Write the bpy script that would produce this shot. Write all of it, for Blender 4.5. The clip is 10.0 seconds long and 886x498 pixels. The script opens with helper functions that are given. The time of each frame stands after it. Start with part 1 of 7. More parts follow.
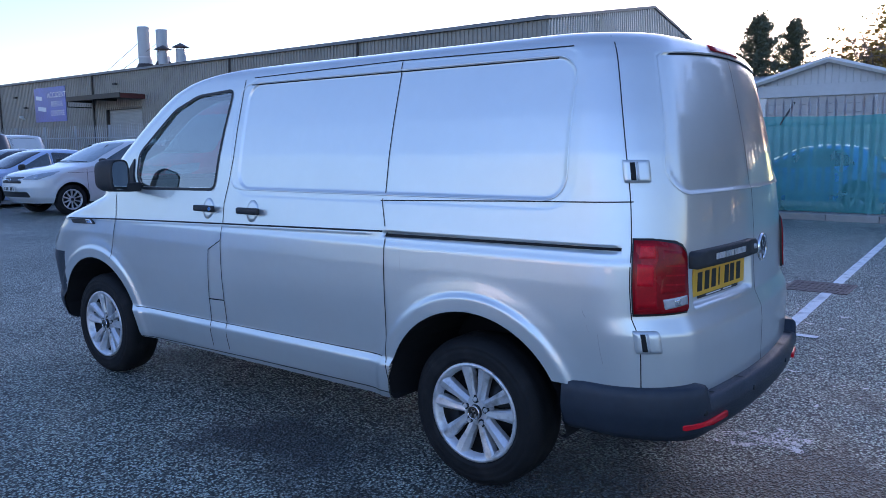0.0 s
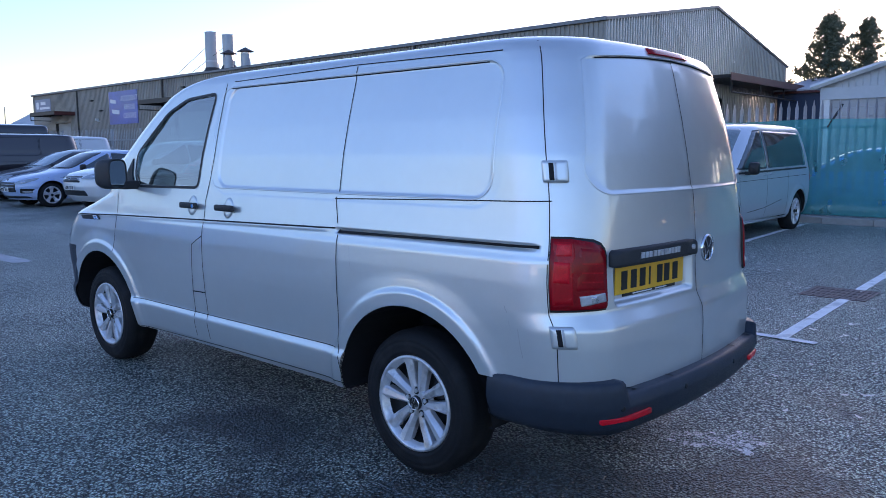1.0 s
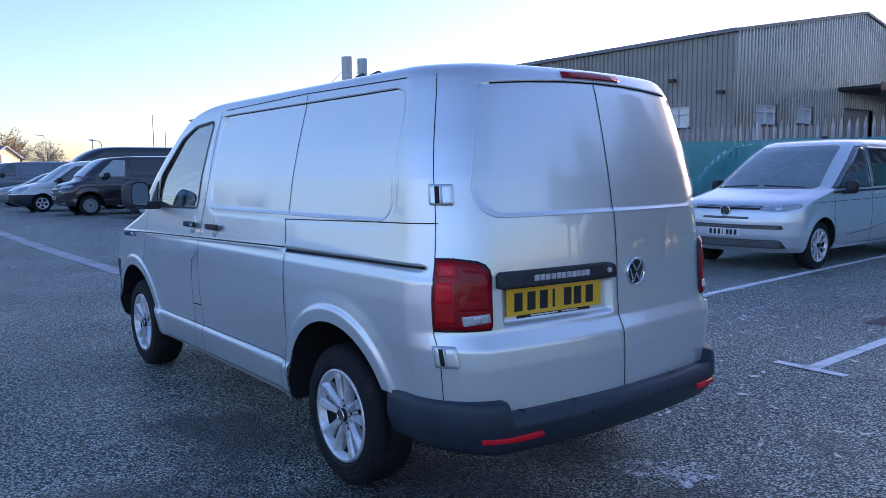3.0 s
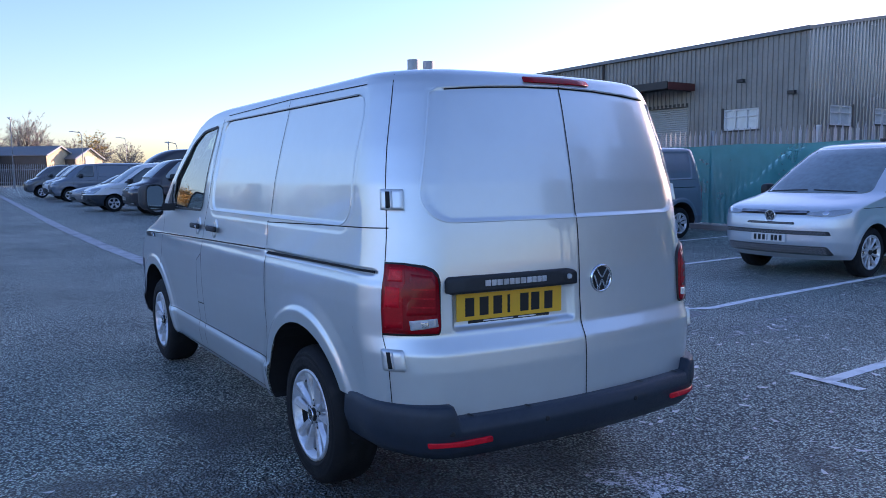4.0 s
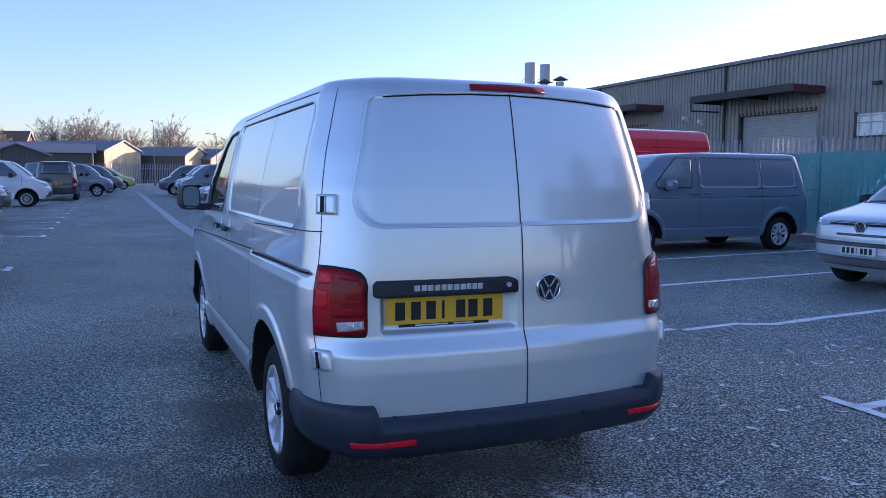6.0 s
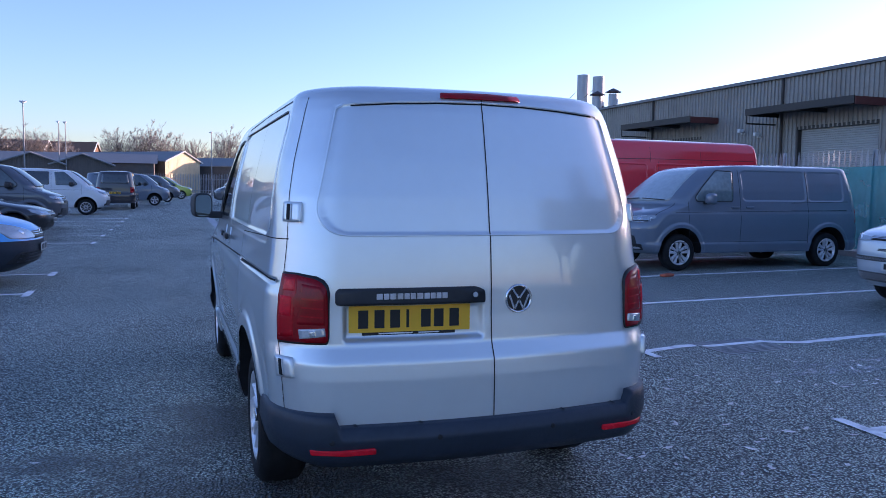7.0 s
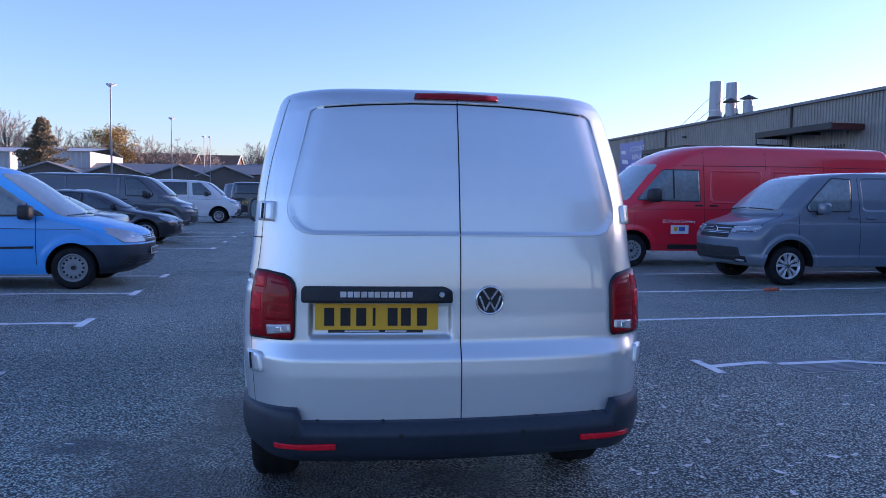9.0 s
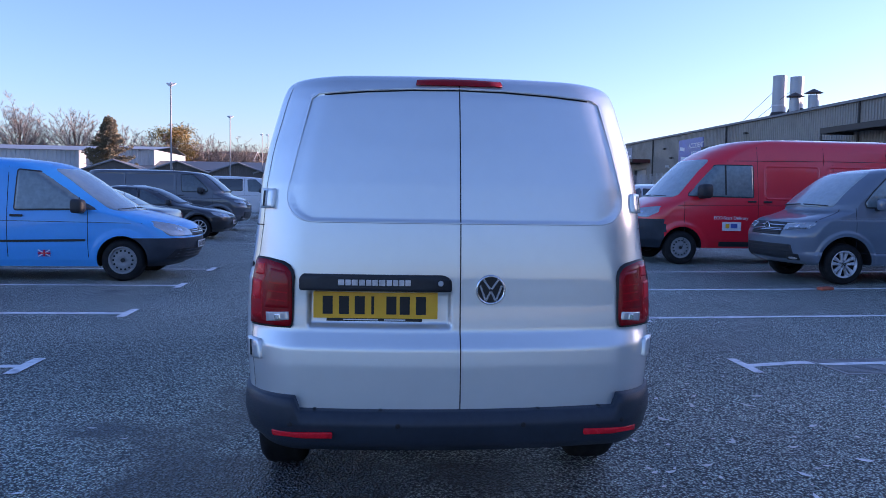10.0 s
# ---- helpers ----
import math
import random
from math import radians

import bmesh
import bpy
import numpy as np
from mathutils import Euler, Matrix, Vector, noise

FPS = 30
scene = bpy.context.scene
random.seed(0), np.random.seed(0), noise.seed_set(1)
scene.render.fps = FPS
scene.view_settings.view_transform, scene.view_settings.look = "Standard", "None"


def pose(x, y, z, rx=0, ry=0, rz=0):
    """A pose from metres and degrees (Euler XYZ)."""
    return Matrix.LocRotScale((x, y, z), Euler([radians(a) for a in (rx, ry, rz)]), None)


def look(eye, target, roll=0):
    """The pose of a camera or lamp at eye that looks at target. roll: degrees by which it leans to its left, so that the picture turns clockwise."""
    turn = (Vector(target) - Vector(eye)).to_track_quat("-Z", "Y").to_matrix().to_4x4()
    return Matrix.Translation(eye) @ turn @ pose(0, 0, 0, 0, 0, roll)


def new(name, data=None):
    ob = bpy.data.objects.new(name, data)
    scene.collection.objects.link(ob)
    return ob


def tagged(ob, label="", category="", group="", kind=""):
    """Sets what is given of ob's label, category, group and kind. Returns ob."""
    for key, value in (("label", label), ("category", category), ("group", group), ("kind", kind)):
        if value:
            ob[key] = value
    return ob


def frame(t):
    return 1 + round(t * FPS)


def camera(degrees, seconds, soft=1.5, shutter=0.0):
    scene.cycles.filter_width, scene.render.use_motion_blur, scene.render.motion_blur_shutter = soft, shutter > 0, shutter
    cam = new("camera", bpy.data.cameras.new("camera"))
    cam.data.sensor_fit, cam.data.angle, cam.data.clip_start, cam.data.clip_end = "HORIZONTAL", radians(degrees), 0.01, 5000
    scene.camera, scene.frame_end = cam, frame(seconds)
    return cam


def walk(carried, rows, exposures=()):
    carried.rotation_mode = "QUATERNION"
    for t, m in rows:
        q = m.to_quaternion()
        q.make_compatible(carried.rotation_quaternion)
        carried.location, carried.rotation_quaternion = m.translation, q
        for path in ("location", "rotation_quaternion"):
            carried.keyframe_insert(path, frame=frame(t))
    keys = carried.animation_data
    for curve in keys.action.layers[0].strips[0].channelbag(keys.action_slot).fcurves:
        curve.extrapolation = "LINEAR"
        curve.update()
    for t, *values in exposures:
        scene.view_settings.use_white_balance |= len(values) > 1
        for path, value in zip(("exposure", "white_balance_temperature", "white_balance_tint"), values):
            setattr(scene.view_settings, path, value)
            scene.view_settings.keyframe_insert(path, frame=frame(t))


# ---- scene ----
cam = camera(60.0, 10.0, 0.9)
PATH = [
    (0, (-3.57, -0.859, 1.472), (-1.993, 0.344, 1.215), -0.5),
    (0.5, (-3.471, -1.153, 1.474), (-1.943, 0.112, 1.217), -0.4),
    (1, (-3.335, -1.352, 1.461), (-1.861, -0.024, 1.211), -0.3),
    (1.5, (-3.19, -1.528, 1.48), (-1.771, -0.14, 1.24), -0.4),
    (2, (-3.031, -1.774, 1.488), (-1.673, -0.323, 1.262), -0.5),
    (2.5, (-2.871, -1.936, 1.474), (-1.582, -0.422, 1.262), -0.6),
    (4, (-2.334, -2.392, 1.487), (-1.261, -0.716, 1.292), -0.5),
    (4.5, (-2.154, -2.465, 1.486), (-1.153, -0.745, 1.287), -0.3),
    (5, (-2.012, -2.53, 1.502), (-1.082, -0.771, 1.302), -0.2),
    (5.5, (-1.84, -2.69, 1.502), (-0.979, -0.896, 1.305), 0.0),
    (7, (-1.327, -2.916, 1.488), (-0.658, -1.038, 1.332), 0.7),
    (7.5, (-1.132, -3.044, 1.486), (-0.537, -1.14, 1.347), 0.7),
    (8, (-1.011, -3.107, 1.479), (-0.49, -1.181, 1.351), 0.7),
    (8.5, (-0.838, -3.09, 1.461), (-0.401, -1.143, 1.333), 0.8),
    (9, (-0.666, -3.083, 1.448), (-0.322, -1.118, 1.317), 0.8),
    (9.5, (-0.496, -3.103, 1.432), (-0.237, -1.124, 1.297), 0.9),
    (10, (-0.425, -3.069, 1.409), (-0.225, -1.084, 1.27), 0.9),
]
walk(cam, [(t, look(eye, target, roll)) for t, eye, target, roll in PATH], [(0, 1.80, 6600, 36), (5, 1.60, 6300, 39), (10, 1.50, 6050, 42)])

# ---- sky, sun ----
SUN_AZ, SUN_EL = 80.0, 6.5   # degrees clockwise from +y, and above the horizon
world = bpy.data.worlds.new("sky")
scene.world = world
world.use_nodes = True
wn = world.node_tree.nodes
sky = wn.new("ShaderNodeTexSky")
sky.sky_type, sky.sun_disc = "NISHITA", False
sky.sun_elevation, sky.sun_rotation = radians(SUN_EL), radians(SUN_AZ)
sky.air_density, sky.dust_density, sky.ozone_density, sky.altitude = 1.0, 0.9, 3.1, 400
wn["Background"].inputs["Strength"].default_value = 0.15
world.node_tree.links.new(sky.outputs["Color"], wn["Background"].inputs["Color"])
sun = new("sun", bpy.data.lights.new("sun", "SUN"))
sun.data.energy, sun.data.angle, sun.data.color = 3.0, radians(1.0), (1.0, 0.8, 0.58)
saz, sel = radians(SUN_AZ), radians(SUN_EL)
sun.matrix_world = look((40 * math.sin(saz), 40 * math.cos(saz), 40 * math.tan(sel)), (0, 0, 0))

# ---- materials ----
def mat(name, color, rough=0.6, metal=0.0, var=0.12, scale=6.0, bump=0.0, bscale=80.0, coat=0.0, spec=0.5, dirt=None, dscale=1.2, rvar=0.1, object_random=0.0):
    """A surface with colour variation at two scales, uneven gloss and fine relief."""
    m = bpy.data.materials.new(name)
    m.use_nodes = True
    n, l = m.node_tree.nodes, m.node_tree.links
    p = n["Principled BSDF"]
    p.inputs["Metallic"].default_value = metal
    p.inputs["Coat Weight"].default_value = coat
    p.inputs["Coat Roughness"].default_value = 0.04
    p.inputs["Specular IOR Level"].default_value = spec
    tc = n.new("ShaderNodeTexCoord")
    def noise_tex(s, detail=5.0):
        t = n.new("ShaderNodeTexNoise")
        t.inputs["Scale"].default_value, t.inputs["Detail"].default_value = s, detail
        l.new(tc.outputs["Object"], t.inputs["Vector"])
        return t
    big, fine = noise_tex(scale), noise_tex(scale * 9)
    add = n.new("ShaderNodeMath"); add.operation = "ADD"
    l.new(big.outputs["Fac"], add.inputs[0]); l.new(fine.outputs["Fac"], add.inputs[1])
    ramp = n.new("ShaderNodeMapRange")
    ramp.inputs["From Min"].default_value, ramp.inputs["From Max"].default_value = 0.6, 1.4
    ramp.inputs["To Min"].default_value, ramp.inputs["To Max"].default_value = 1 - var, 1 + var
    l.new(add.outputs[0], ramp.inputs["Value"])
    fac = ramp.outputs["Result"]
    if object_random:
        oi = n.new("ShaderNodeObjectInfo")
        r2 = n.new("ShaderNodeMapRange")
        r2.inputs["To Min"].default_value, r2.inputs["To Max"].default_value = 1 - object_random, 1 + object_random
        l.new(oi.outputs["Random"], r2.inputs["Value"])
        mul = n.new("ShaderNodeMath"); mul.operation = "MULTIPLY"
        l.new(fac, mul.inputs[0]); l.new(r2.outputs["Result"], mul.inputs[1])
        fac = mul.outputs[0]
    vm = n.new("ShaderNodeVectorMath"); vm.operation = "SCALE"
    vm.inputs[0].default_value = color
    l.new(fac, vm.inputs["Scale"])
    out = vm.outputs["Vector"]
    if dirt:
        dn = noise_tex(dscale, 8)
        dr = n.new("ShaderNodeValToRGB")
        dr.color_ramp.elements[0].position, dr.color_ramp.elements[1].position = 0.5, 0.72
        l.new(dn.outputs["Fac"], dr.inputs["Fac"])
        mx = n.new("ShaderNodeMix"); mx.data_type = "RGBA"
        l.new(dr.outputs["Color"], mx.inputs["Factor"])
        l.new(out, mx.inputs["A"]); mx.inputs["B"].default_value = (*dirt, 1)
        out = mx.outputs["Result"]
    l.new(out, p.inputs["Base Color"])
    rr = n.new("ShaderNodeMapRange")
    rr.inputs["To Min"].default_value, rr.inputs["To Max"].default_value = max(rough - rvar, 0.02), min(rough + rvar, 1)
    l.new(big.outputs["Fac"], rr.inputs["Value"])
    l.new(rr.outputs["Result"], p.inputs["Roughness"])
    if bump:
        bn = noise_tex(bscale, 3)
        b = n.new("ShaderNodeBump")
        b.inputs["Strength"].default_value, b.inputs["Distance"].default_value = bump, 0.01
        l.new(bn.outputs["Fac"], b.inputs["Height"]); l.new(b.outputs["Normal"], p.inputs["Normal"])
    return m


def paint(name, color, rough=0.3, metal=0.0, coat=1.0, var=0.04):
    m = mat(name, color, rough, metal, var, 2.5, coat=coat, rvar=0.04)
    m.node_tree.nodes["Principled BSDF"].inputs["Coat IOR"].default_value = 1.62
    return m


def glass_mat(name, tint, gloss):
    """A thin pane: tinted see-through with a Fresnel sheen."""
    m = bpy.data.materials.new(name)
    m.use_nodes = True
    n, l = m.node_tree.nodes, m.node_tree.links
    n.remove(n["Principled BSDF"])
    t, g, mx, f = n.new("ShaderNodeBsdfTransparent"), n.new("ShaderNodeBsdfGlossy"), n.new("ShaderNodeMixShader"), n.new("ShaderNodeMath")
    lw, pw = n.new("ShaderNodeLayerWeight"), n.new("ShaderNodeMath")
    t.inputs["Color"].default_value = (*tint, 1)
    g.inputs["Roughness"].default_value = 0.02
    pw.operation, f.operation = "POWER", "MULTIPLY_ADD"
    pw.inputs[1].default_value = 3.0
    f.inputs[1].default_value, f.inputs[2].default_value = 0.8, gloss
    l.new(lw.outputs["Facing"], pw.inputs[0]); l.new(pw.outputs[0], f.inputs[0])
    l.new(f.outputs[0], mx.inputs[0]); l.new(t.outputs[0], mx.inputs[1]); l.new(g.outputs[0], mx.inputs[2])
    l.new(mx.outputs[0], n["Material Output"].inputs["Surface"])
    return m


def asphalt_mat():
    """Coarse dark road surface: stone chips in bitumen, worn pale patches and damp stains."""
    m = bpy.data.materials.new("asphalt")
    m.use_nodes = True
    n, l = m.node_tree.nodes, m.node_tree.links
    p = n["Principled BSDF"]
    tc = n.new("ShaderNodeTexCoord")
    def tex(kind, s, detail=4.0):
        t = n.new(kind)
        t.inputs["Scale"].default_value = s
        if kind == "ShaderNodeTexNoise":
            t.inputs["Detail"].default_value = detail
        l.new(tc.outputs["Object"], t.inputs["Vector"])
        return t
    # stones of uneven outline: the lookup wavers by a few millimetres
    waver = tex("ShaderNodeTexNoise", 42, 2)
    centred = n.new("ShaderNodeVectorMath"); centred.operation = "SUBTRACT"
    centred.inputs[1].default_value = (0.5, 0.5, 0.5)
    l.new(waver.outputs["Color"], centred.inputs[0])
    nudge = n.new("ShaderNodeVectorMath"); nudge.operation = "MULTIPLY_ADD"
    nudge.inputs[1].default_value = (0.015, 0.015, 0.0)
    l.new(centred.outputs["Vector"], nudge.inputs[0]); l.new(tc.outputs["Object"], nudge.inputs[2])
    chips = tex("ShaderNodeTexVoronoi", 98)
    l.new(nudge.outputs["Vector"], chips.inputs["Vector"])
    fine = tex("ShaderNodeTexVoronoi", 310)
    grit = tex("ShaderNodeTexNoise", 90, 6)
    patch = tex("ShaderNodeTexNoise", 0.4, 4)
    damp = tex("ShaderNodeTexNoise", 1.1, 7)
    mixc = n.new("ShaderNodeMix"); mixc.data_type = "RGBA"
    mixc.inputs["Factor"].default_value = 0.12
    l.new(chips.outputs["Color"], mixc.inputs["A"]); l.new(fine.outputs["Color"], mixc.inputs["B"])
    cr = n.new("ShaderNodeValToRGB")
    e = cr.color_ramp.elements
    e[0].position, e[0].color = 0.28, (0.13, 0.155, 0.145, 1)
    e[1].position, e[1].color = 0.88, (0.50, 0.575, 0.52, 1)
    mid = e.new(0.58)
    mid.color = (0.33, 0.39, 0.345, 1)
    l.new(mixc.outputs["Result"], cr.inputs["Fac"])
    pr = n.new("ShaderNodeMapRange")
    pr.inputs["From Min"].default_value, pr.inputs["From Max"].default_value = 0.3, 0.7
    pr.inputs["To Min"].default_value, pr.inputs["To Max"].default_value = 0.78, 1.22
    l.new(patch.outputs["Fac"], pr.inputs["Value"])
    # the ground is slightly paler in the bays by the fence than in the lane
    xyz = n.new("ShaderNodeSeparateXYZ")
    l.new(tc.outputs["Object"], xyz.inputs[0])
    bay = n.new("ShaderNodeMapRange"); bay.interpolation_type = "SMOOTHSTEP"
    bay.inputs["From Min"].default_value, bay.inputs["From Max"].default_value = 0.4, 2.6
    bay.inputs["To Min"].default_value, bay.inputs["To Max"].default_value = 1.75, 1.95
    l.new(xyz.outputs["X"], bay.inputs["Value"])
    wear_and_tone = n.new("ShaderNodeMath"); wear_and_tone.operation = "MULTIPLY"
    l.new(pr.outputs["Result"], wear_and_tone.inputs[0]); l.new(bay.outputs["Result"], wear_and_tone.inputs[1])
    # bitumen pits between the stones
    pit = n.new("ShaderNodeMapRange")
    pit.inputs["From Min"].default_value, pit.inputs["From Max"].default_value = 0.34, 0.60
    pit.inputs["To Min"].default_value, pit.inputs["To Max"].default_value = 1.40, 0.07
    stones = tex("ShaderNodeTexVoronoi", 72)
    l.new(nudge.outputs["Vector"], stones.inputs["Vector"])
    l.new(stones.outputs["Distance"], pit.inputs["Value"])
    pitted = n.new("ShaderNodeMath"); pitted.operation = "MULTIPLY"
    l.new(wear_and_tone.outputs[0], pitted.inputs[0]); l.new(pit.outputs["Result"], pitted.inputs[1])
    sc = n.new("ShaderNodeVectorMath"); sc.operation = "SCALE"
    l.new(cr.outputs["Color"], sc.inputs[0]); l.new(pitted.outputs[0], sc.inputs["Scale"])
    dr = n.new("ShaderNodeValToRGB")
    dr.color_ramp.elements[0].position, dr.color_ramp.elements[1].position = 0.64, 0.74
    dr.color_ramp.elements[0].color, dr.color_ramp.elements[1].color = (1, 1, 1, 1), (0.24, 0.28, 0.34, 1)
    # wet asphalt, darkest beside the parked van's near side
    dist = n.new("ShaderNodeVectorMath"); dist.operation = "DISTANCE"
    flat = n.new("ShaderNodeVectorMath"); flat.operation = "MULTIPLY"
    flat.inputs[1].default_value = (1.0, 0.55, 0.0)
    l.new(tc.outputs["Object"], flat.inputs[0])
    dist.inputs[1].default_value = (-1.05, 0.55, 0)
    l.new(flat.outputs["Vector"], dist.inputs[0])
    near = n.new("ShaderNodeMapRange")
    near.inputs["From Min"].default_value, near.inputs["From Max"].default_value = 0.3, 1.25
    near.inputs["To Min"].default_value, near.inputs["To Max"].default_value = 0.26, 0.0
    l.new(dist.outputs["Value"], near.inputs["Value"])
    # wet behind its rear bumper too, with the under-van shade painted in
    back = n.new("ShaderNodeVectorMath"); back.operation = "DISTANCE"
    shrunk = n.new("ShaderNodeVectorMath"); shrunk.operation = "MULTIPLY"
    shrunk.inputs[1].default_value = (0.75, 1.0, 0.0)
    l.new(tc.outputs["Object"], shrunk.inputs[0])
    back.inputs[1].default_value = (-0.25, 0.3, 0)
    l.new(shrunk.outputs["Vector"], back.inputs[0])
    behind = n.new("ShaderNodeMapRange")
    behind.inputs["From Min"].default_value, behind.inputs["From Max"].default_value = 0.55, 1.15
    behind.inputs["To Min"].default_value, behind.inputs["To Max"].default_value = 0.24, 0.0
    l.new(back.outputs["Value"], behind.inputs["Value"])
    dark_by_van = n.new("ShaderNodeMath"); dark_by_van.operation = "MAXIMUM"
    l.new(near.outputs["Result"], dark_by_van.inputs[0]); l.new(behind.outputs["Result"], dark_by_van.inputs[1])
    wet_and_shade = n.new("ShaderNodeMath"); wet_and_shade.operation = "ADD"
    l.new(damp.outputs["Fac"], wet_and_shade.inputs[0]); l.new(dark_by_van.outputs[0], wet_and_shade.inputs[1])
    l.new(wet_and_shade.outputs[0], dr.inputs["Fac"])
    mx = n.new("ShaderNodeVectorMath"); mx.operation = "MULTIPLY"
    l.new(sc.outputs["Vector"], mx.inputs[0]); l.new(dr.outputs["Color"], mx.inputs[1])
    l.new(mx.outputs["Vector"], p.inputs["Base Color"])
    p.inputs["Specular IOR Level"].default_value = 0.8
    rg = n.new("ShaderNodeMapRange")
    rg.inputs["From Min"].default_value, rg.inputs["From Max"].default_value = 0.5, 0.68
    rg.inputs["To Min"].default_value, rg.inputs["To Max"].default_value = 0.58, 0.38
    l.new(wet_and_shade.outputs[0], rg.inputs["Value"]); l.new(rg.outputs["Result"], p.inputs["Roughness"])
    hs = n.new("ShaderNodeMath"); hs.operation = "MULTIPLY_ADD"
    hs.inputs[1].default_value = 1.6
    l.new(stones.outputs["Distance"], hs.inputs[0]); l.new(grit.outputs["Fac"], hs.inputs[2])
    b = n.new("ShaderNodeBump")
    b.inputs["Strength"].default_value, b.inputs["Distance"].default_value = 1.0, 0.024
    b.invert = True
    l.new(hs.outputs[0], b.inputs["Height"]); l.new(b.outputs["Normal"], p.inputs["Normal"])
    return m


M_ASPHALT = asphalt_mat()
M_LINE = mat("worn_white_paint", (0.97, 0.97, 0.955), 0.7, var=0.16, scale=9, bump=0.35, bscale=120, dirt=(0.55, 0.55, 0.56), dscale=7)
M_OLDLINE = mat("faded_lane_paint", (0.5, 0.5, 0.51), 0.75, var=0.3, scale=5, bump=0.5, bscale=120, dirt=(0.24, 0.24, 0.25), dscale=4)
M_SILVER = mat("silver_car_paint", (0.71, 0.757, 0.767), 0.37, 0.66, 0.02, 2.0, coat=1.0, rvar=0.03, dirt=(0.69, 0.735, 0.745), dscale=3.5)
M_SILVER.node_tree.nodes["Principled BSDF"].inputs["Coat IOR"].default_value = 1.8
M_SILVER.node_tree.nodes["Principled BSDF"].inputs["Coat Roughness"].default_value = 0.02
M_GAP = mat("panel_gap_shadow", (0.008, 0.008, 0.01), 0.8)
M_PLASTIC = mat("black_plastic_trim", (0.022, 0.024, 0.028), 0.55, var=0.2, scale=8, bump=0.15, bscale=500)
M_BUMPER = mat("dark_grey_bumper_plastic", (0.025, 0.036, 0.052), 0.45, var=0.18, scale=4, bump=0.12, bscale=600, dirt=(0.036, 0.048, 0.066), dscale=3, spec=0.4)
M_RUBBER = mat("tyre_rubber", (0.010, 0.0105, 0.012), 0.7, var=0.25, scale=14, bump=0.2, bscale=150, dirt=(0.022, 0.022, 0.023), dscale=9, spec=0.3)
M_ALLOY = mat("silver_alloy", (0.74, 0.75, 0.78), 0.35, 0.55, 0.08, 12, dirt=(0.35, 0.34, 0.33), dscale=14)
M_STEEL = mat("galvanised_steel", (0.52, 0.54, 0.56), 0.55, 0.3, 0.15, 3, bump=0.05, object_random=0.12)
M_POST = mat("weathered_lamp_post", (0.3, 0.31, 0.32), 0.6, 0.2, 0.15, 3)
M_CHROME = mat("chrome", (0.82, 0.83, 0.85), 0.12, 1.0, 0.03)
M_DARKMETAL = mat("dark_wheel_metal", (0.03, 0.03, 0.033), 0.5, 0.5)
M_CABIN = mat("cabin_lining", (0.035, 0.035, 0.04), 0.85, var=0.15)
M_GLASS = glass_mat("window_glass", (0.55, 0.72, 0.70), 0.3)
M_MISTSIDE = mat("misted_side_glass", (0.15, 0.205, 0.22), 0.12, 0.0, 0.3, 1.5, spec=0.9, coat=0.7)
M_MIRROR = mat("mirror_glass", (0.24, 0.29, 0.31), 0.03, 1.0, 0.0)
M_SIDEGLASS = mat("grey_vehicle_glass", (0.06, 0.085, 0.095), 0.06, 0.0, 0.3, 1.5, spec=0.9, coat=0.6, rvar=0.02)
M_DARKGLASS = mat("dark_vehicle_glass", (0.03, 0.038, 0.042), 0.06, 0.0, 0.1, spec=0.9, coat=0.6, rvar=0.02)
M_SCREEN = mat("misted_windscreen", (0.34, 0.41, 0.44), 0.2, 0.0, 0.15, 1.5, spec=0.9, coat=0.7)
M_REDLENS = mat("red_lamp_lens", (0.33, 0.003, 0.008), 0.25, 0.0, 0.35, 14, coat=0.22, spec=0.2)
M_REDMID = mat("lit_red_lamp_lens", (0.50, 0.005, 0.012), 0.25, 0.0, 0.3, 45, coat=0.22, spec=0.2)
M_REDLENS2 = mat("bright_red_lamp_lens", (0.85, 0.012, 0.025), 0.25, 0.0, 0.25, 30, coat=0.2, spec=0.2)
M_DARKLENS = mat("deep_red_lamp_lens", (0.33, 0.003, 0.008), 0.22, 0.0, 0.35, 12, coat=0.22, spec=0.2)
M_CLEARLENS = mat("clear_lamp_lens", (0.55, 0.55, 0.56), 0.1, 0.3, 0.3, 60, coat=1.0)
M_YELLOW = mat("yellow_plate", (0.92, 0.47, 0.03), 0.35, var=0.06, scale=3)
M_WHITEPLATE = mat("white_plate", (0.72, 0.73, 0.72), 0.35, var=0.05)
M_BLACK = mat("black_print", (0.012, 0.012, 0.013), 0.5)
M_HEADLAMP = mat("headlamp_glass", (0.40, 0.45, 0.49), 0.08, 0.4, 0.25, 9, coat=1.0)
M_CLAD = mat("dark_grey_cladding", (0.275, 0.257, 0.235), 0.4, 0.1, 0.14, 0.7, bump=0.02, dirt=(0.21, 0.195, 0.18), dscale=0.5)
M_GABLE = mat("grey_gable_cladding", (0.30, 0.30, 0.30), 0.24, 0.25, 0.12, 0.7, dirt=(0.2, 0.2, 0.197), dscale=0.35)
M_FLASH = mat("dark_brown_flashing", (0.045, 0.04, 0.038), 0.5, 0.2, 0.2)
M_OXIDE = mat("dark_red_fascia", (0.13, 0.035, 0.03), 0.5, 0.1, 0.25, 2)
M_SHUTTER = mat("grey_roller_shutter", (0.42, 0.42, 0.41), 0.5, 0.1, 0.12, 2)
M_FRAME = mat("white_window_frame", (0.7, 0.7, 0.69), 0.5)
M_PANE = mat("pale_window_pane", (0.62, 0.65, 0.66), 0.15, coat=0.6, var=0.2, scale=3)
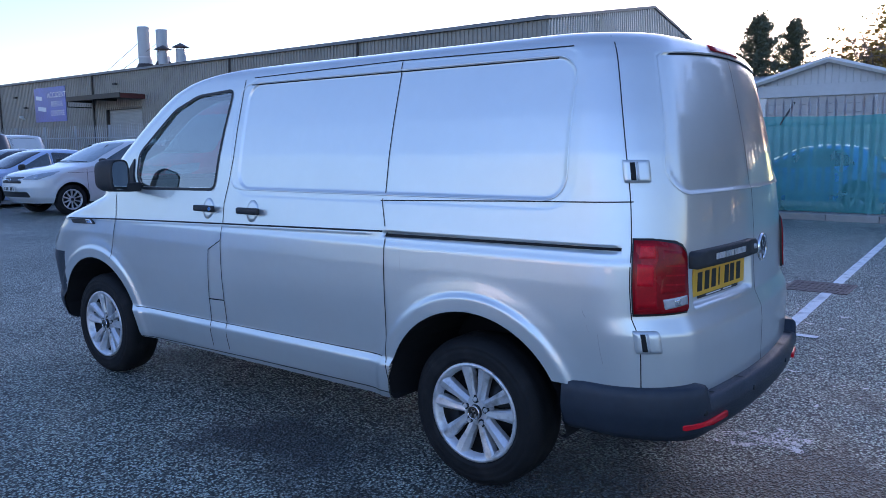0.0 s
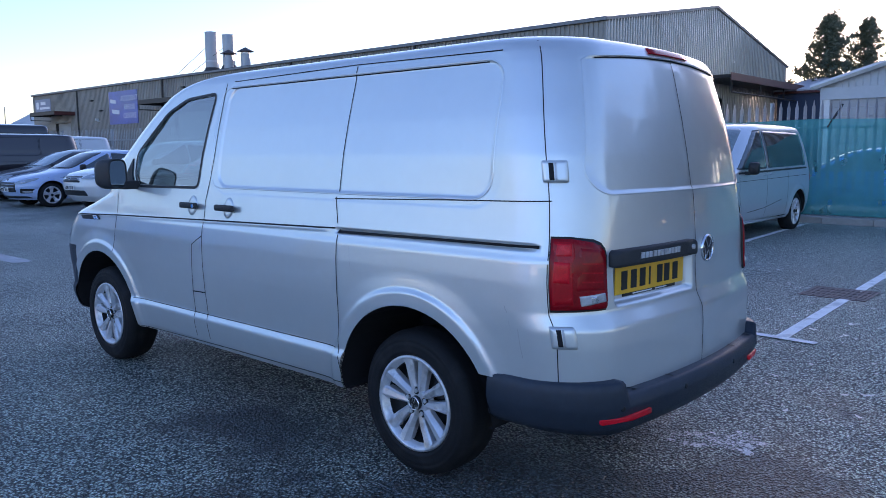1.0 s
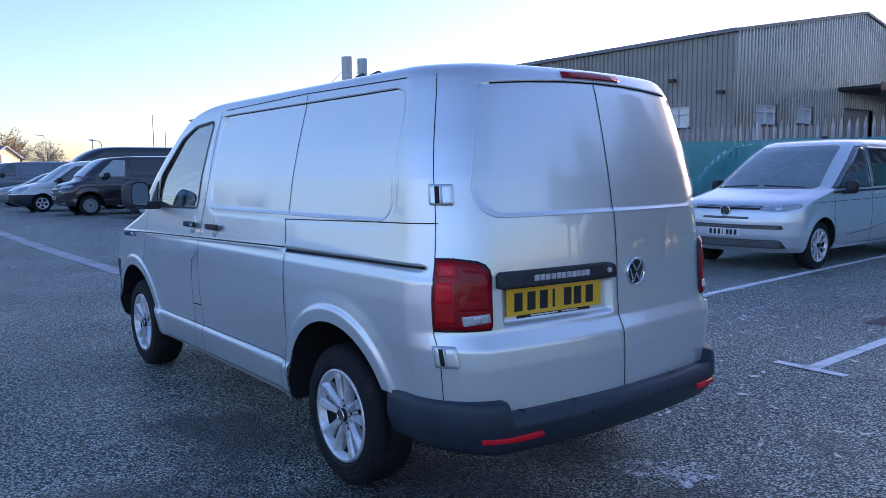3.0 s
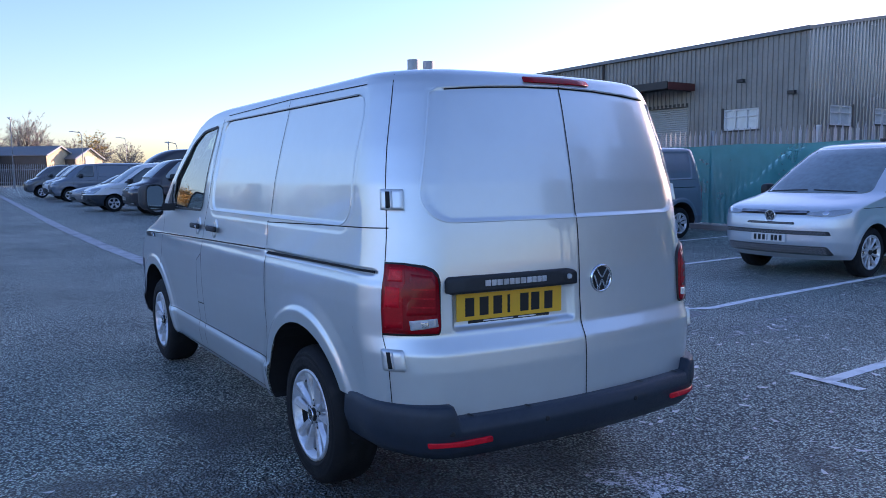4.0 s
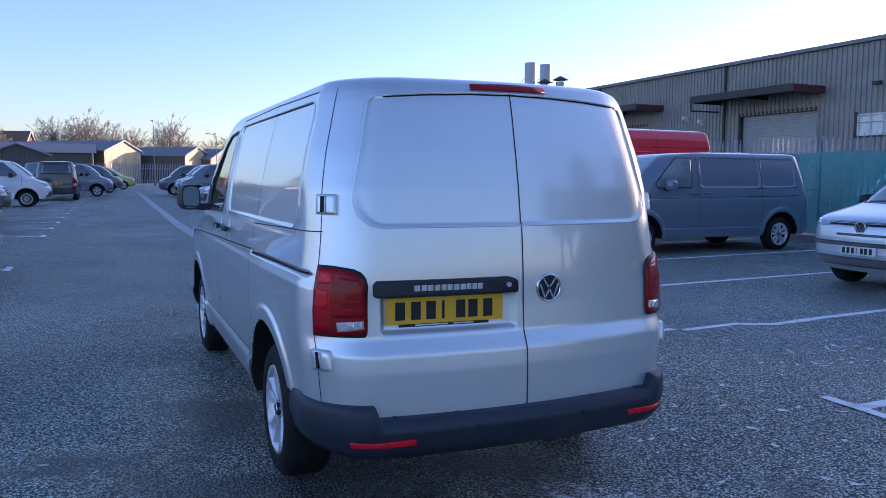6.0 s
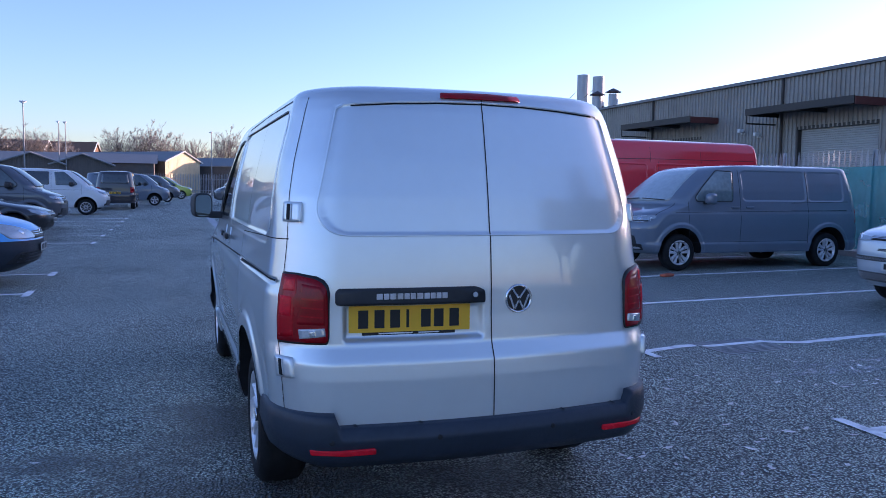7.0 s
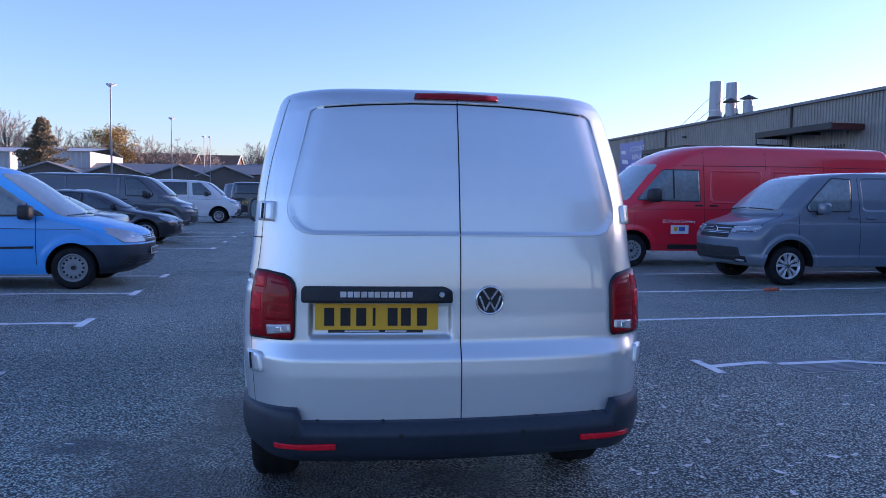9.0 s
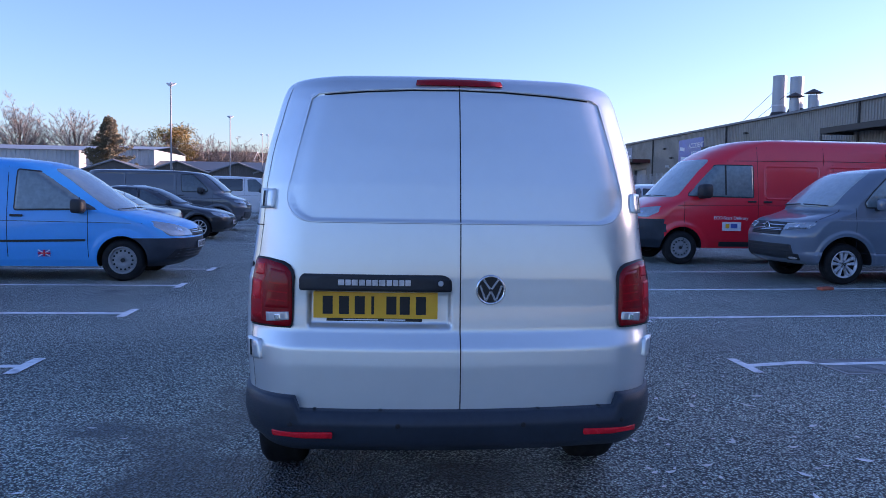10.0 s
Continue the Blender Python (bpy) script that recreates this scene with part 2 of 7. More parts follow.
M_SIGN = mat("blue_sign_board", (0.09, 0.13, 0.42), 0.4, var=0.4, scale=0.5, coat=0.3)
M_WHITE = mat("white_lettering", (0.75, 0.76, 0.78), 0.5)
M_FLUE = mat("stainless_flue", (0.42, 0.44, 0.46), 0.55, 0.5, 0.1, 2)
M_ROOF = mat("grey_roof_sheet", (0.20, 0.21, 0.22), 0.55, 0.1, 0.15, 1)
M_TIMBER = mat("pale_timber_boarding", (0.66, 0.55, 0.36), 0.7, var=0.2, scale=1.5, bump=0.1, bscale=30)
M_DARKSHED = mat("brown_stained_boarding", (0.12, 0.108, 0.1), 0.75, var=0.25, scale=1.5)
M_WHITECLAD = mat("white_profiled_sheet", (0.5, 0.52, 0.54), 0.5, var=0.06, scale=1, dirt=(0.4, 0.42, 0.44), dscale=0.4)
M_BLUECLAD = mat("blue_sheet_cladding", (0.03, 0.05, 0.10), 0.5, var=0.15)
M_BRICK = mat("brown_house_roof", (0.2, 0.11, 0.07), 0.8, var=0.2, scale=1)
M_KERB = mat("concrete_kerb", (0.36, 0.35, 0.33), 0.8, var=0.2, scale=4, bump=0.3, bscale=120, object_random=0.1)
M_GRATE = mat("rusty_iron_grate", (0.2, 0.155, 0.145), 0.7, 0.3, 0.35, 12, bump=0.3, bscale=200)
M_BARK = mat("grey_brown_bark", (0.16, 0.125, 0.10), 0.9, var=0.3, scale=4)
# pale grey-brown: distance haze is put into the twig colour
M_TWIG = mat("bare_twigs", (0.34, 0.295, 0.265), 0.9, var=0.3, scale=2)
M_CONIFER = mat("dark_conifer_needles", (0.12, 0.145, 0.095), 0.85, var=0.5, scale=3)
M_AUTUMN = mat("yellow_autumn_leaves", (0.40, 0.275, 0.085), 0.8, var=0.5, scale=3)
M_LEAF = mat("fallen_pale_leaves", (0.9, 0.885, 0.85), 0.42, var=0.2, scale=8, bump=0.2, spec=0.8)
M_ORANGE = mat("orange_plastic", (0.6, 0.12, 0.06), 0.6)
M_MESH = mat("grey_plastic_mesh", (0.34, 0.35, 0.37), 0.5)
M_BROWNFIR = mat("brownish_conifer_needles", (0.25, 0.21, 0.135), 0.85, var=0.5, scale=3)
M_HEDGE = mat("hedge_leaves", (0.035, 0.05, 0.022), 0.85, var=0.5, scale=3)


def net_mat():
    """Green woven windbreak netting: half open, half dyed yarn."""
    m = bpy.data.materials.new("green_netting")
    m.use_nodes = True
    n, l = m.node_tree.nodes, m.node_tree.links
    p = n["Principled BSDF"]
    p.inputs["Base Color"].default_value = (0.04, 0.42, 0.42, 1)
    p.inputs["Roughness"].default_value = 0.7
    p.inputs["Transmission Weight"].default_value = 0.0
    t, mx = n.new("ShaderNodeBsdfTransparent"), n.new("ShaderNodeMixShader")
    t.inputs["Color"].default_value = (0.6, 0.95, 0.95, 1)
    tc, nz = n.new("ShaderNodeTexCoord"), n.new("ShaderNodeTexNoise")
    nz.inputs["Scale"].default_value, nz.inputs["Detail"].default_value = 2.2, 5
    l.new(tc.outputs["Object"], nz.inputs["Vector"])
    r = n.new("ShaderNodeMapRange")
    r.inputs["From Min"].default_value, r.inputs["From Max"].default_value = 0.3, 0.7
    r.inputs["To Min"].default_value, r.inputs["To Max"].default_value = 0.44, 0.60
    l.new(nz.outputs["Fac"], r.inputs["Value"]); l.new(r.outputs["Result"], mx.inputs[0])
    l.new(t.outputs[0], mx.inputs[1]); l.new(p.outputs[0], mx.inputs[2])
    l.new(mx.outputs[0], n["Material Output"].inputs["Surface"])
    return m


M_NET = net_mat()

# ---- building blocks ----
def ground_z(x, y):
    """The lot rises gently away from the van."""
    return 0.008 * min(max(y - 4, 0), 16) + 0.005 * min(max(y - 20, 0), 90) + 0.005 * min(max(x - 2.5, 0), 14)


def link_mesh(name, verts, faces, material, parent=None, label="", smooth=False):
    me = bpy.data.meshes.new(name)
    me.from_pydata([tuple(v) for v in verts], [], faces)
    if smooth:
        me.polygons.foreach_set("use_smooth", [True] * len(me.polygons))
    me.materials.append(material)
    me.update()
    ob = new(name, me)
    ob.parent = parent
    if label:
        ob["label"] = label
    return ob


def part(name, bm, material, parent=None, label="", smooth=False):
    me = bpy.data.meshes.new(name)
    bmesh.ops.recalc_face_normals(bm, faces=bm.faces)
    bm.to_mesh(me)
    bm.free()
    if smooth:
        me.polygons.foreach_set("use_smooth", [True] * len(me.polygons))
    me.materials.append(material)
    ob = new(name, me)
    ob.parent = parent
    if label:
        ob["label"] = label
    return ob


def share(name, me, parent, m):
    ob = new(name, me)
    ob.parent = parent
    ob.matrix_basis = m
    return ob


def thing(name, label, category, group="", kind="", at=None):
    ob = new(name)
    ob.empty_display_size = 0.1
    if at is not None:
        ob.matrix_basis = at
    return tagged(ob, label, category, group, kind)


def add_box(bm, x0, x1, y0, y1, z0, z1, bevel=0.0, m=None):
    b = bmesh.new()
    bmesh.ops.create_cube(b, size=1)
    bmesh.ops.transform(b, matrix=Matrix.LocRotScale(((x0 + x1) / 2, (y0 + y1) / 2, (z0 + z1) / 2), None, (x1 - x0, y1 - y0, z1 - z0)), verts=b.verts)
    if bevel:
        bmesh.ops.bevel(b, geom=b.edges[:], offset=bevel, segments=2, affect="EDGES", profile=0.6)
    if m is not None:
        bmesh.ops.transform(b, matrix=m, verts=b.verts)
    tmp = bpy.data.meshes.new("tmp")
    b.to_mesh(tmp)
    b.free()
    bm.from_mesh(tmp)
    bpy.data.meshes.remove(tmp)
    return bm


def box(x0, x1, y0, y1, z0, z1, bevel=0.0, m=None):
    return add_box(bmesh.new(), x0, x1, y0, y1, z0, z1, bevel, m)


def tube(path, radius, sides=6, r_end=None, bm=None):
    """A round bar along a path, tapering from radius to r_end."""
    bm = bm or bmesh.new()
    r_end = radius if r_end is None else r_end
    pts = [Vector(p) for p in path]
    rings = []
    for i, p in enumerate(pts):
        way = (pts[min(i + 1, len(pts) - 1)] - pts[max(i - 1, 0)]).normalized()
        a = way.cross(Vector((0, 0, 1)) if abs(way.z) < 0.9 else Vector((1, 0, 0))).normalized()
        b = way.cross(a)
        r = radius + (r_end - radius) * i / max(len(pts) - 1, 1)
        rings.append([bm.verts.new(p + r * (math.cos(2 * math.pi * k / sides) * a + math.sin(2 * math.pi * k / sides) * b)) for k in range(sides)])
    for u, v in zip(rings, rings[1:]):
        for k in range(sides):
            bm.faces.new((u[k], u[(k + 1) % sides], v[(k + 1) % sides], v[k]))
    bm.faces.new(rings[0]); bm.faces.new(rings[-1])
    return bm


def lathe(profile, n=40, closed=False):
    """Verts and faces of a profile of (radius, x) turned about the x axis."""
    vs, fs = [], []
    k = len(profile)
    for i in range(n):
        a = 2 * math.pi * i / n
        vs += [(x, r * math.cos(a), r * math.sin(a)) for r, x in profile]
    for i in range(n):
        j = (i + 1) % n
        for q in range(k if closed else k - 1):
            w = (q + 1) % k
            fs.append((i * k + q, i * k + w, j * k + w, j * k + q))
    return vs, fs


def text_part(name, words, size, material, parent, m, depth=0.004):
    cu = bpy.data.curves.new(name, "FONT")
    cu.body, cu.size, cu.extrude = words, size, depth
    cu.align_x, cu.align_y = "CENTER", "CENTER"
    tmp = new(name, cu)
    dg = bpy.context.evaluated_depsgraph_get()
    me = bpy.data.meshes.new_from_object(tmp.evaluated_get(dg))
    bpy.data.objects.remove(tmp)
    bpy.data.curves.remove(cu)
    me.materials.clear()
    me.materials.append(material)
    return share(name, me, parent, m)

# ---- vehicles: a body lofted from level plan outlines, with panels laid on its surface ----
def smooth(e0, e1, v):
    t = np.clip((v - e0) / (e1 - e0), 0, 1)
    return t * t * (3 - 2 * t)


class Body:
    """rows: (z, half width, rear y, front y). rr, rf: plan radii of rear and front corners; cr, cf: bulge of the rear and front faces."""
    def __init__(self, rows, rr=0.2, rf=0.3, cr=0.08, cf=0.12, soft=0.02, taper=0.0):
        self.taper = taper
        r = np.array(rows, float)
        self.z = np.arange(r[0, 0], r[-1, 0] + 1e-6, 0.004)
        k = np.exp(-0.5 * (np.arange(-12, 13) * 0.004 / soft) ** 2)
        k /= k.sum()
        self.t = [np.convolve(np.pad(np.interp(self.z, r[:, 0], r[:, c]), 12, mode="edge"), k, "valid") for c in (1, 2, 3)]
        self.rr, self.rf, self.cr, self.cf = rr, rf, cr, cf

    def narrow(self, y, z):
        """How much the plan draws in towards the tail, most at the waist and below."""
        return 1 - self.taper * smooth(1.5, 0.1, y) * smooth(1.65, 1.1, z)

    def at(self, z):
        return [np.interp(z, self.z, t) for t in self.t]

    def rear(self, x, z):
        w, yr, yf = self.at(z)
        x = x / self.narrow(yr + 0.1, z)
        r = np.minimum(self.rr, 0.9 * w)
        d = np.clip(np.abs(x) - (w - r), 0, r)
        return yr + r - np.sqrt(np.maximum(r * r - d * d, 0)) + self.cr * (x / w) ** 2

    def front(self, x, z):
        w, yr, yf = self.at(z)
        r = np.minimum(self.rf, 0.9 * w)
        d = np.clip(np.abs(x) - (w - r), 0, r)
        return yf - r + np.sqrt(np.maximum(r * r - d * d, 0)) - self.cf * (x / w) ** 2

    def side(self, y, z):
        return self.plain_side(y, z) * self.narrow(y, z)

    def plain_side(self, y, z):
        w, yr, yf = self.at(z)
        r = np.minimum(self.rr, 0.9 * w)
        x = w
        for _ in range(4):
            d = np.clip(r - (y - yr - self.cr * (x / w) ** 2), 0, r)
            x = w - r + np.sqrt(np.maximum(r * r - d * d, 0))
        r = np.minimum(self.rf, 0.9 * w)
        d = np.clip(r - (yf - self.cf - y), 0, r)
        return np.minimum(x, w - r + np.sqrt(np.maximum(r * r - d * d, 0)))

    def grid(self, levels, n_rear, n_corner, n_side, n_front, side_shift=None, rear_shift=None):
        """Rings of points, one a level: from the rear's middle along the left to the front's middle, then back along the right."""
        z = np.asarray(levels)[:, None]
        w, yr, yf = self.at(z)
        rr, rf = np.minimum(self.rr, 0.9 * w), np.minimum(self.rf, 0.9 * w)
        u = np.linspace(0, 1, n_rear, endpoint=False)[None]
        a = np.linspace(0, np.pi / 2, n_corner, endpoint=False)[None]
        s = np.linspace(0, 1, n_side, endpoint=False)[None]
        f = np.linspace(1, 0, n_front)[None]
        b = np.linspace(0, np.pi / 2, n_corner, endpoint=False)[None]
        ys, ye = yr + rr + self.cr, np.maximum(yf - rf - self.cf, yr + rr + self.cr + 0.05)
        X = np.concatenate([u * (w - rr), w - rr + rr * np.sin(a), w + 0 * s, w - rf + rf * np.cos(b), f * (w - rf)], 1)
        Y = np.concatenate([yr + 0 * u, yr + rr - rr * np.cos(a), ys + s * (ye - ys), yf - rf + rf * np.sin(b), yf + 0 * f], 1)
        nr, ns = n_rear + n_corner, n_side
        Y[:, :nr] += self.cr * (X[:, :nr] / w) ** 2
        Y[:, nr + ns:] = np.maximum(Y[:, nr + ns:] - self.cf * (X[:, nr + ns:] / w) ** 2, ye)
        Z = z + 0 * X
        if rear_shift is not None:
            left, right = rear_shift(-X[:, :nr], Z[:, :nr]), rear_shift(X[:, :nr], Z[:, :nr])
        YL, YR = Y.copy(), Y.copy()
        if rear_shift is not None:
            YL[:, :nr] += left; YR[:, :nr] += right
        if side_shift is not None:
            X = X + side_shift(Y, Z) * np.concatenate([np.zeros((1, n_rear)), np.sin(a), np.ones((1, ns)), np.cos(b), np.zeros((1, n_front))], 1)
        X = X * self.narrow(Y, Z)
        L = np.stack([-X, YL, Z], 2)
        R = np.stack([X, YR, Z], 2)[:, 1:-1][:, ::-1]
        return np.concatenate([L, R], 1)


def body_parts(body, levels, counts, arches, parent, material, holes=(), split=None, shifts=(None, None), lip=0.0):
    """The painted shell, cut open over the wheels and at the windows. split(x, y, z) tells which faces belong to the plastic parts."""
    g = body.grid(levels, *counts, *shifts)
    nz, n, _ = g.shape
    # open the wheel arches: faces wholly inside go, those on the rim are drawn to it
    inside = np.zeros((nz, n), bool)
    for ya, za, ra in arches:
        d = np.hypot(g[..., 1] - ya, g[..., 2] - za)
        near = (d < ra) & (np.abs(g[..., 0]) > 0.45)
        inside |= near
    idx = np.arange(nz * n).reshape(nz, n)
    q = np.stack([idx[:-1], np.roll(idx, -1, 1)[:-1], np.roll(idx, -1, 1)[1:], idx[1:]], 2).reshape(-1, 4)
    keep = ~inside.reshape(-1)[q].all(1)
    c = g.reshape(-1, 3)[q].mean(1)
    for test in holes:
        keep &= ~test(c[:, 0], c[:, 1], c[:, 2])
    for ya, za, ra in arches:
        d = np.hypot(g[..., 1] - ya, g[..., 2] - za)
        near = (d < ra) & (np.abs(g[..., 0]) > 0.45)
        k = np.where(near, ra / np.maximum(d, 1e-6), 1)
        g[..., 1] = np.where(near, ya + (g[..., 1] - ya) * k, g[..., 1])
        g[..., 2] = np.where(near, np.maximum(za + (g[..., 2] - za) * k, levels[0]), g[..., 2])
    v = g.reshape(-1, 3)
    q, c = q[keep], c[keep]
    sel = np.zeros(len(q), int) if split is None else split(c[:, 0], c[:, 1], c[:, 2])
    out = []
    for kind, (nm, mt) in enumerate(material):
        f = q[sel == kind]
        if not len(f):
            continue
        used, inv = np.unique(f, return_inverse=True)
        faces = inv.reshape(-1, 4).tolist()
        vv = v[used]
        if kind == 0:
            cap = [i for i in np.searchsorted(used, idx[-1]).tolist()]
            faces.append(cap)
        ob = link_mesh(nm, vv.tolist(), faces, mt, parent, "", True)
        out.append(ob)
    # floor pan
    ring = g[0]
    xs = 0.45
    pan = box(-xs, xs, float(ring[:, 1].min()) + 0.25, float(ring[:, 1].max()) - 0.3, levels[0] - 0.02, levels[0] + 0.08, 0.02)
    part("floor_pan", pan, M_DARKMETAL, parent)
    for ya, za, ra in arches:
        for sgn in (-1, 1):
            prof, fs = [], []
            m = 20
            for i in range(m + 1):
                a = math.pi * (-0.12 + 1.24 * i / m)
                yy, zz = ya + ra * math.cos(a), max(za + ra * math.sin(a), levels[0])
                w = float(body.side(yy, zz)) - 0.004 + lip
                prof += [(sgn * w, yy, zz), (sgn * 0.46, yy, zz)]
            prof.append((sgn * 0.46, ya, za))
            for i in range(m):
                fs += [(2 * i, 2 * i + 1, 2 * i + 3, 2 * i + 2), (2 * i + 1, 2 * m + 2, 2 * i + 3)]
            link_mesh("wheel_arch_liner", prof, fs, M_GAP, parent)
    return out


def rounded(pts, r=0.05, n=4):
    """A polygon with its corners rounded."""
    out = []
    p = [Vector(a) for a in pts]
    for i, b in enumerate(p):
        a, c = p[i - 1], p[(i + 1) % len(p)]
        u, w = (a - b), (c - b)
        d = min(r, 0.45 * u.length, 0.45 * w.length)
        s, e = b + u.normalized() * d, b + w.normalized() * d
        for k in range(n + 1):
            t = k / n
            out.append(tuple((1 - t) ** 2 * s + 2 * t * (1 - t) * b + t * t * e))
    return out


def dense(pts, step=0.08, closed=True):
    out = []
    m = len(pts)
    for i in range(m if closed else m - 1):
        a, b = Vector(pts[i]), Vector(pts[(i + 1) % m])
        k = max(1, int((b - a).length / step))
        out += [tuple(a.lerp(b, j / k)) for j in range(k)]
    if not closed:
        out.append(tuple(pts[-1]))
    return out


def laid(surface, pts, name, material, parent, off=0.004, label="", rings=3, thick=0.012, step=0.08):
    """A plate with the outline pts (two coordinates) laid on a surface, with a thin rim."""
    pts = dense(pts, step)
    c = Vector((sum(p[0] for p in pts) / len(pts), sum(p[1] for p in pts) / len(pts)))
    vs, fs, m = [], [], len(pts)
    vs += [surface(p[0], p[1], off - thick) for p in pts]
    for k in range(rings):
        s = 1 - k / rings
        vs += [surface(*(c + (Vector(p) - c) * s), off) for p in pts]
    vs.append(surface(c[0], c[1], off))
    for k in range(rings):
        for i in range(m):
            j = (i + 1) % m
            fs.append((k * m + i, k * m + j, (k + 1) * m + j, (k + 1) * m + i))
    fs += [(rings * m + i, rings * m + (i + 1) % m, len(vs) - 1) for i in range(m)]
    a, b, e = Vector(vs[rings * m]), Vector(vs[rings * m + 1]), Vector(vs[-1])
    if (b - a).cross(e - a).dot(Vector(surface(c[0], c[1], off + 0.01)) - e) < 0:
        fs = [f[::-1] for f in fs]
    return link_mesh(name, vs, fs, material, parent, label, True)


def ribbon(surface, pts, name, material, parent, width=0.007, off=0.0015, step=0.03, closed=False, crown=0.0):
    """A narrow strip along a line on a surface: panel gaps, seals and mouldings."""
    pts = [Vector(p) for p in dense(pts, step, closed)]
    vs, fs = [], []
    m = len(pts)
    for i, p in enumerate(pts):
        a = pts[i - 1] if closed or i else p
        b = pts[(i + 1) % m] if closed or i < m - 1 else p
        t = (b - a).normalized()
        nrm = Vector((-t[1], t[0])) * width / 2
        for sgn in (-1, 0, 1) if crown else (-1, 1):
            vs.append(surface(*(p + sgn * nrm), off + (0 if sgn else crown)))
    w = 3 if crown else 2
    for i in range(m if closed else m - 1):
        j = (i + 1) % m
        for q in range(w - 1):
            fs.append((w * i + q, w * i + q + 1, w * j + q + 1, w * j + q))
    return link_mesh(name, vs, fs, material, parent, "", True)


def on_side(body, sgn, shift=None):
    def f(y, z, off):
        x = float(body.side(y, z)) + (float(shift(np.array(y), np.array(z))) if shift else 0)
        return (sgn * (x + off), y, z)
    return f


def on_rear(body, shift=None):
    def f(x, z, off):
        return (x, float(body.rear(x, z)) + (float(shift(np.array(x), np.array(z))) if shift else 0) - off, z)
    return f


def on_front(body):
    def f(x, z, off):
        return (x, float(body.front(x, z)) + off, z)
    return f


TYRES = {}


def wheel(parent, x, y, r, sgn, rim_r, style, wide=0.21):
    """A wheel whose outer face is at x (towards sgn): tyre, rim with spokes, hub cap."""
    key = (round(r, 3), round(rim_r, 3), style, wide)
    if key not in TYRES:
        t = [(rim_r, -wide), (rim_r + 0.02, -wide - 0.006), (r - 0.035, -wide - 0.004), (r - 0.008, -wide + 0.02), (r, -wide + 0.05), (r - 0.004, -wide * 0.66), (r, -wide * 0.62), (r, -wide * 0.38),
             (r - 0.004, -wide * 0.34), (r, -0.05), (r - 0.008, -0.02), (r - 0.035, 0.004), (r - 0.045, 0.008), (r - 0.05, 0.005), (r - 0.056, 0.009), (rim_r + 0.045, 0.011), (rim_r + 0.03, 0.007), (rim_r + 0.024, 0.010), (rim_r + 0.016, 0.006), (rim_r + 0.002, -0.004), (rim_r, -0.03)]
        vs, fs = lathe(t, 56)
        def mesh(nm, vs, fs, mt, sm=True):
            me = bpy.data.meshes.new(nm)
            me.from_pydata(vs, [], fs)
            me.polygons.foreach_set("use_smooth", [sm] * len(me.polygons))
            me.materials.append(mt)
            return me
        tyre = mesh("tyre", vs, fs, M_RUBBER)
        vs, fs = lathe([(rim_r + 0.004, -0.004), (rim_r + 0.002, 0.004), (rim_r - 0.012, 0.004), (rim_r - 0.02, -0.02), (rim_r - 0.028, -0.034)], 56)
        barrel = mesh("rim", vs, fs, M_ALLOY if style != "steel" else M_POST)
        # disc continues as dark lining to the rim, painting the shade behind the spokes
        vs, fs = lathe([(0.001, -0.085), (0.13, -0.085), (0.135, -0.10), (0.16, -0.10), (rim_r - 0.035, -0.14), (rim_r - 0.028, -0.034)], 32)
        disc = mesh("brake_disc", vs, fs, M_DARKMETAL)
        bm = bmesh.new()
        R = rim_r - 0.008
        if style == "steel":
            v2, f2 = lathe([(0.001, -0.03), (0.05, -0.028), (0.07, -0.015), (R * 0.62, -0.02), (R * 0.8, -0.035), (R, -0.03), (R, -0.05)], 40)
            me = mesh("spokes", v2, f2, M_POST)
            bm.from_mesh(me)
            b2 = bmesh.new()
            for a in (0.0,):
                c = Matrix.Translation((-0.026, R * 0.72 * math.cos(a), R * 0.72 * math.sin(a))) @ Matrix.Rotation(math.pi / 2, 4, "Y")
                bmesh.ops.create_cone(b2, segments=8, radius1=0.016, radius2=0.016, depth=0.012, cap_ends=True, matrix=c)
            holes = bpy.data.meshes.new("vent_hole")
            b2.to_mesh(holes); b2.free(); holes.materials.append(M_GAP)
            bpy.data.meshes.remove(me)
        else:
            holes = None
            groups = {"ten": (5, 2), "five": (5, 1), "multi": (10, 1)}[style]
            for k in range(groups[0]):
                for j in range(groups[1]):
                    a0 = 2 * math.pi * k / groups[0] + math.pi / 2
                    off = 0 if groups[1] == 1 else (j * 2 - 1)
                    ai, ao = a0 + off * 0.33, a0 + off * 0.25
                    hwi = 0.019 if style == "ten" else (0.03 if style == "five" else 0.012)
                    hwo = 0.031 if style == "ten" else (0.05 if style == "five" else 0.018)
                    ri = 0.05
                    ring = []
                    for rr_, aa, hw, x0, x1 in ((ri, ai, hwi, -0.020, -0.06), (R * 0.5, (ai + ao) / 2, hwi * 1.05, -0.012, -0.055), (R * 0.82, ao, hwo * 0.92, -0.007, -0.05), (R + 0.002, ao, hwo, 0.0, -0.045)):
                        cy, cz = math.cos(aa), math.sin(aa)
                        p = Vector((0, rr_ * cy, rr_ * cz)); t_ = Vector((0, -cz, cy))
                        ring.append([bm.verts.new(p + t_ * w_ * (off or 1) + Vector((xx, 0, 0))) for w_, xx in ((-hw, x1), (-hw, x0 - 0.012), (-hw * 0.7, x0 - 0.002), (hw * 0.25, x0 + 0.001), (hw, x0 - 0.018), (hw * 1.05, x1))])
                    for u_, v_ in zip(ring, ring[1:]):
                        for q in range(5):
                            bm.faces.new((u_[q], u_[q + 1], v_[q + 1], v_[q]))
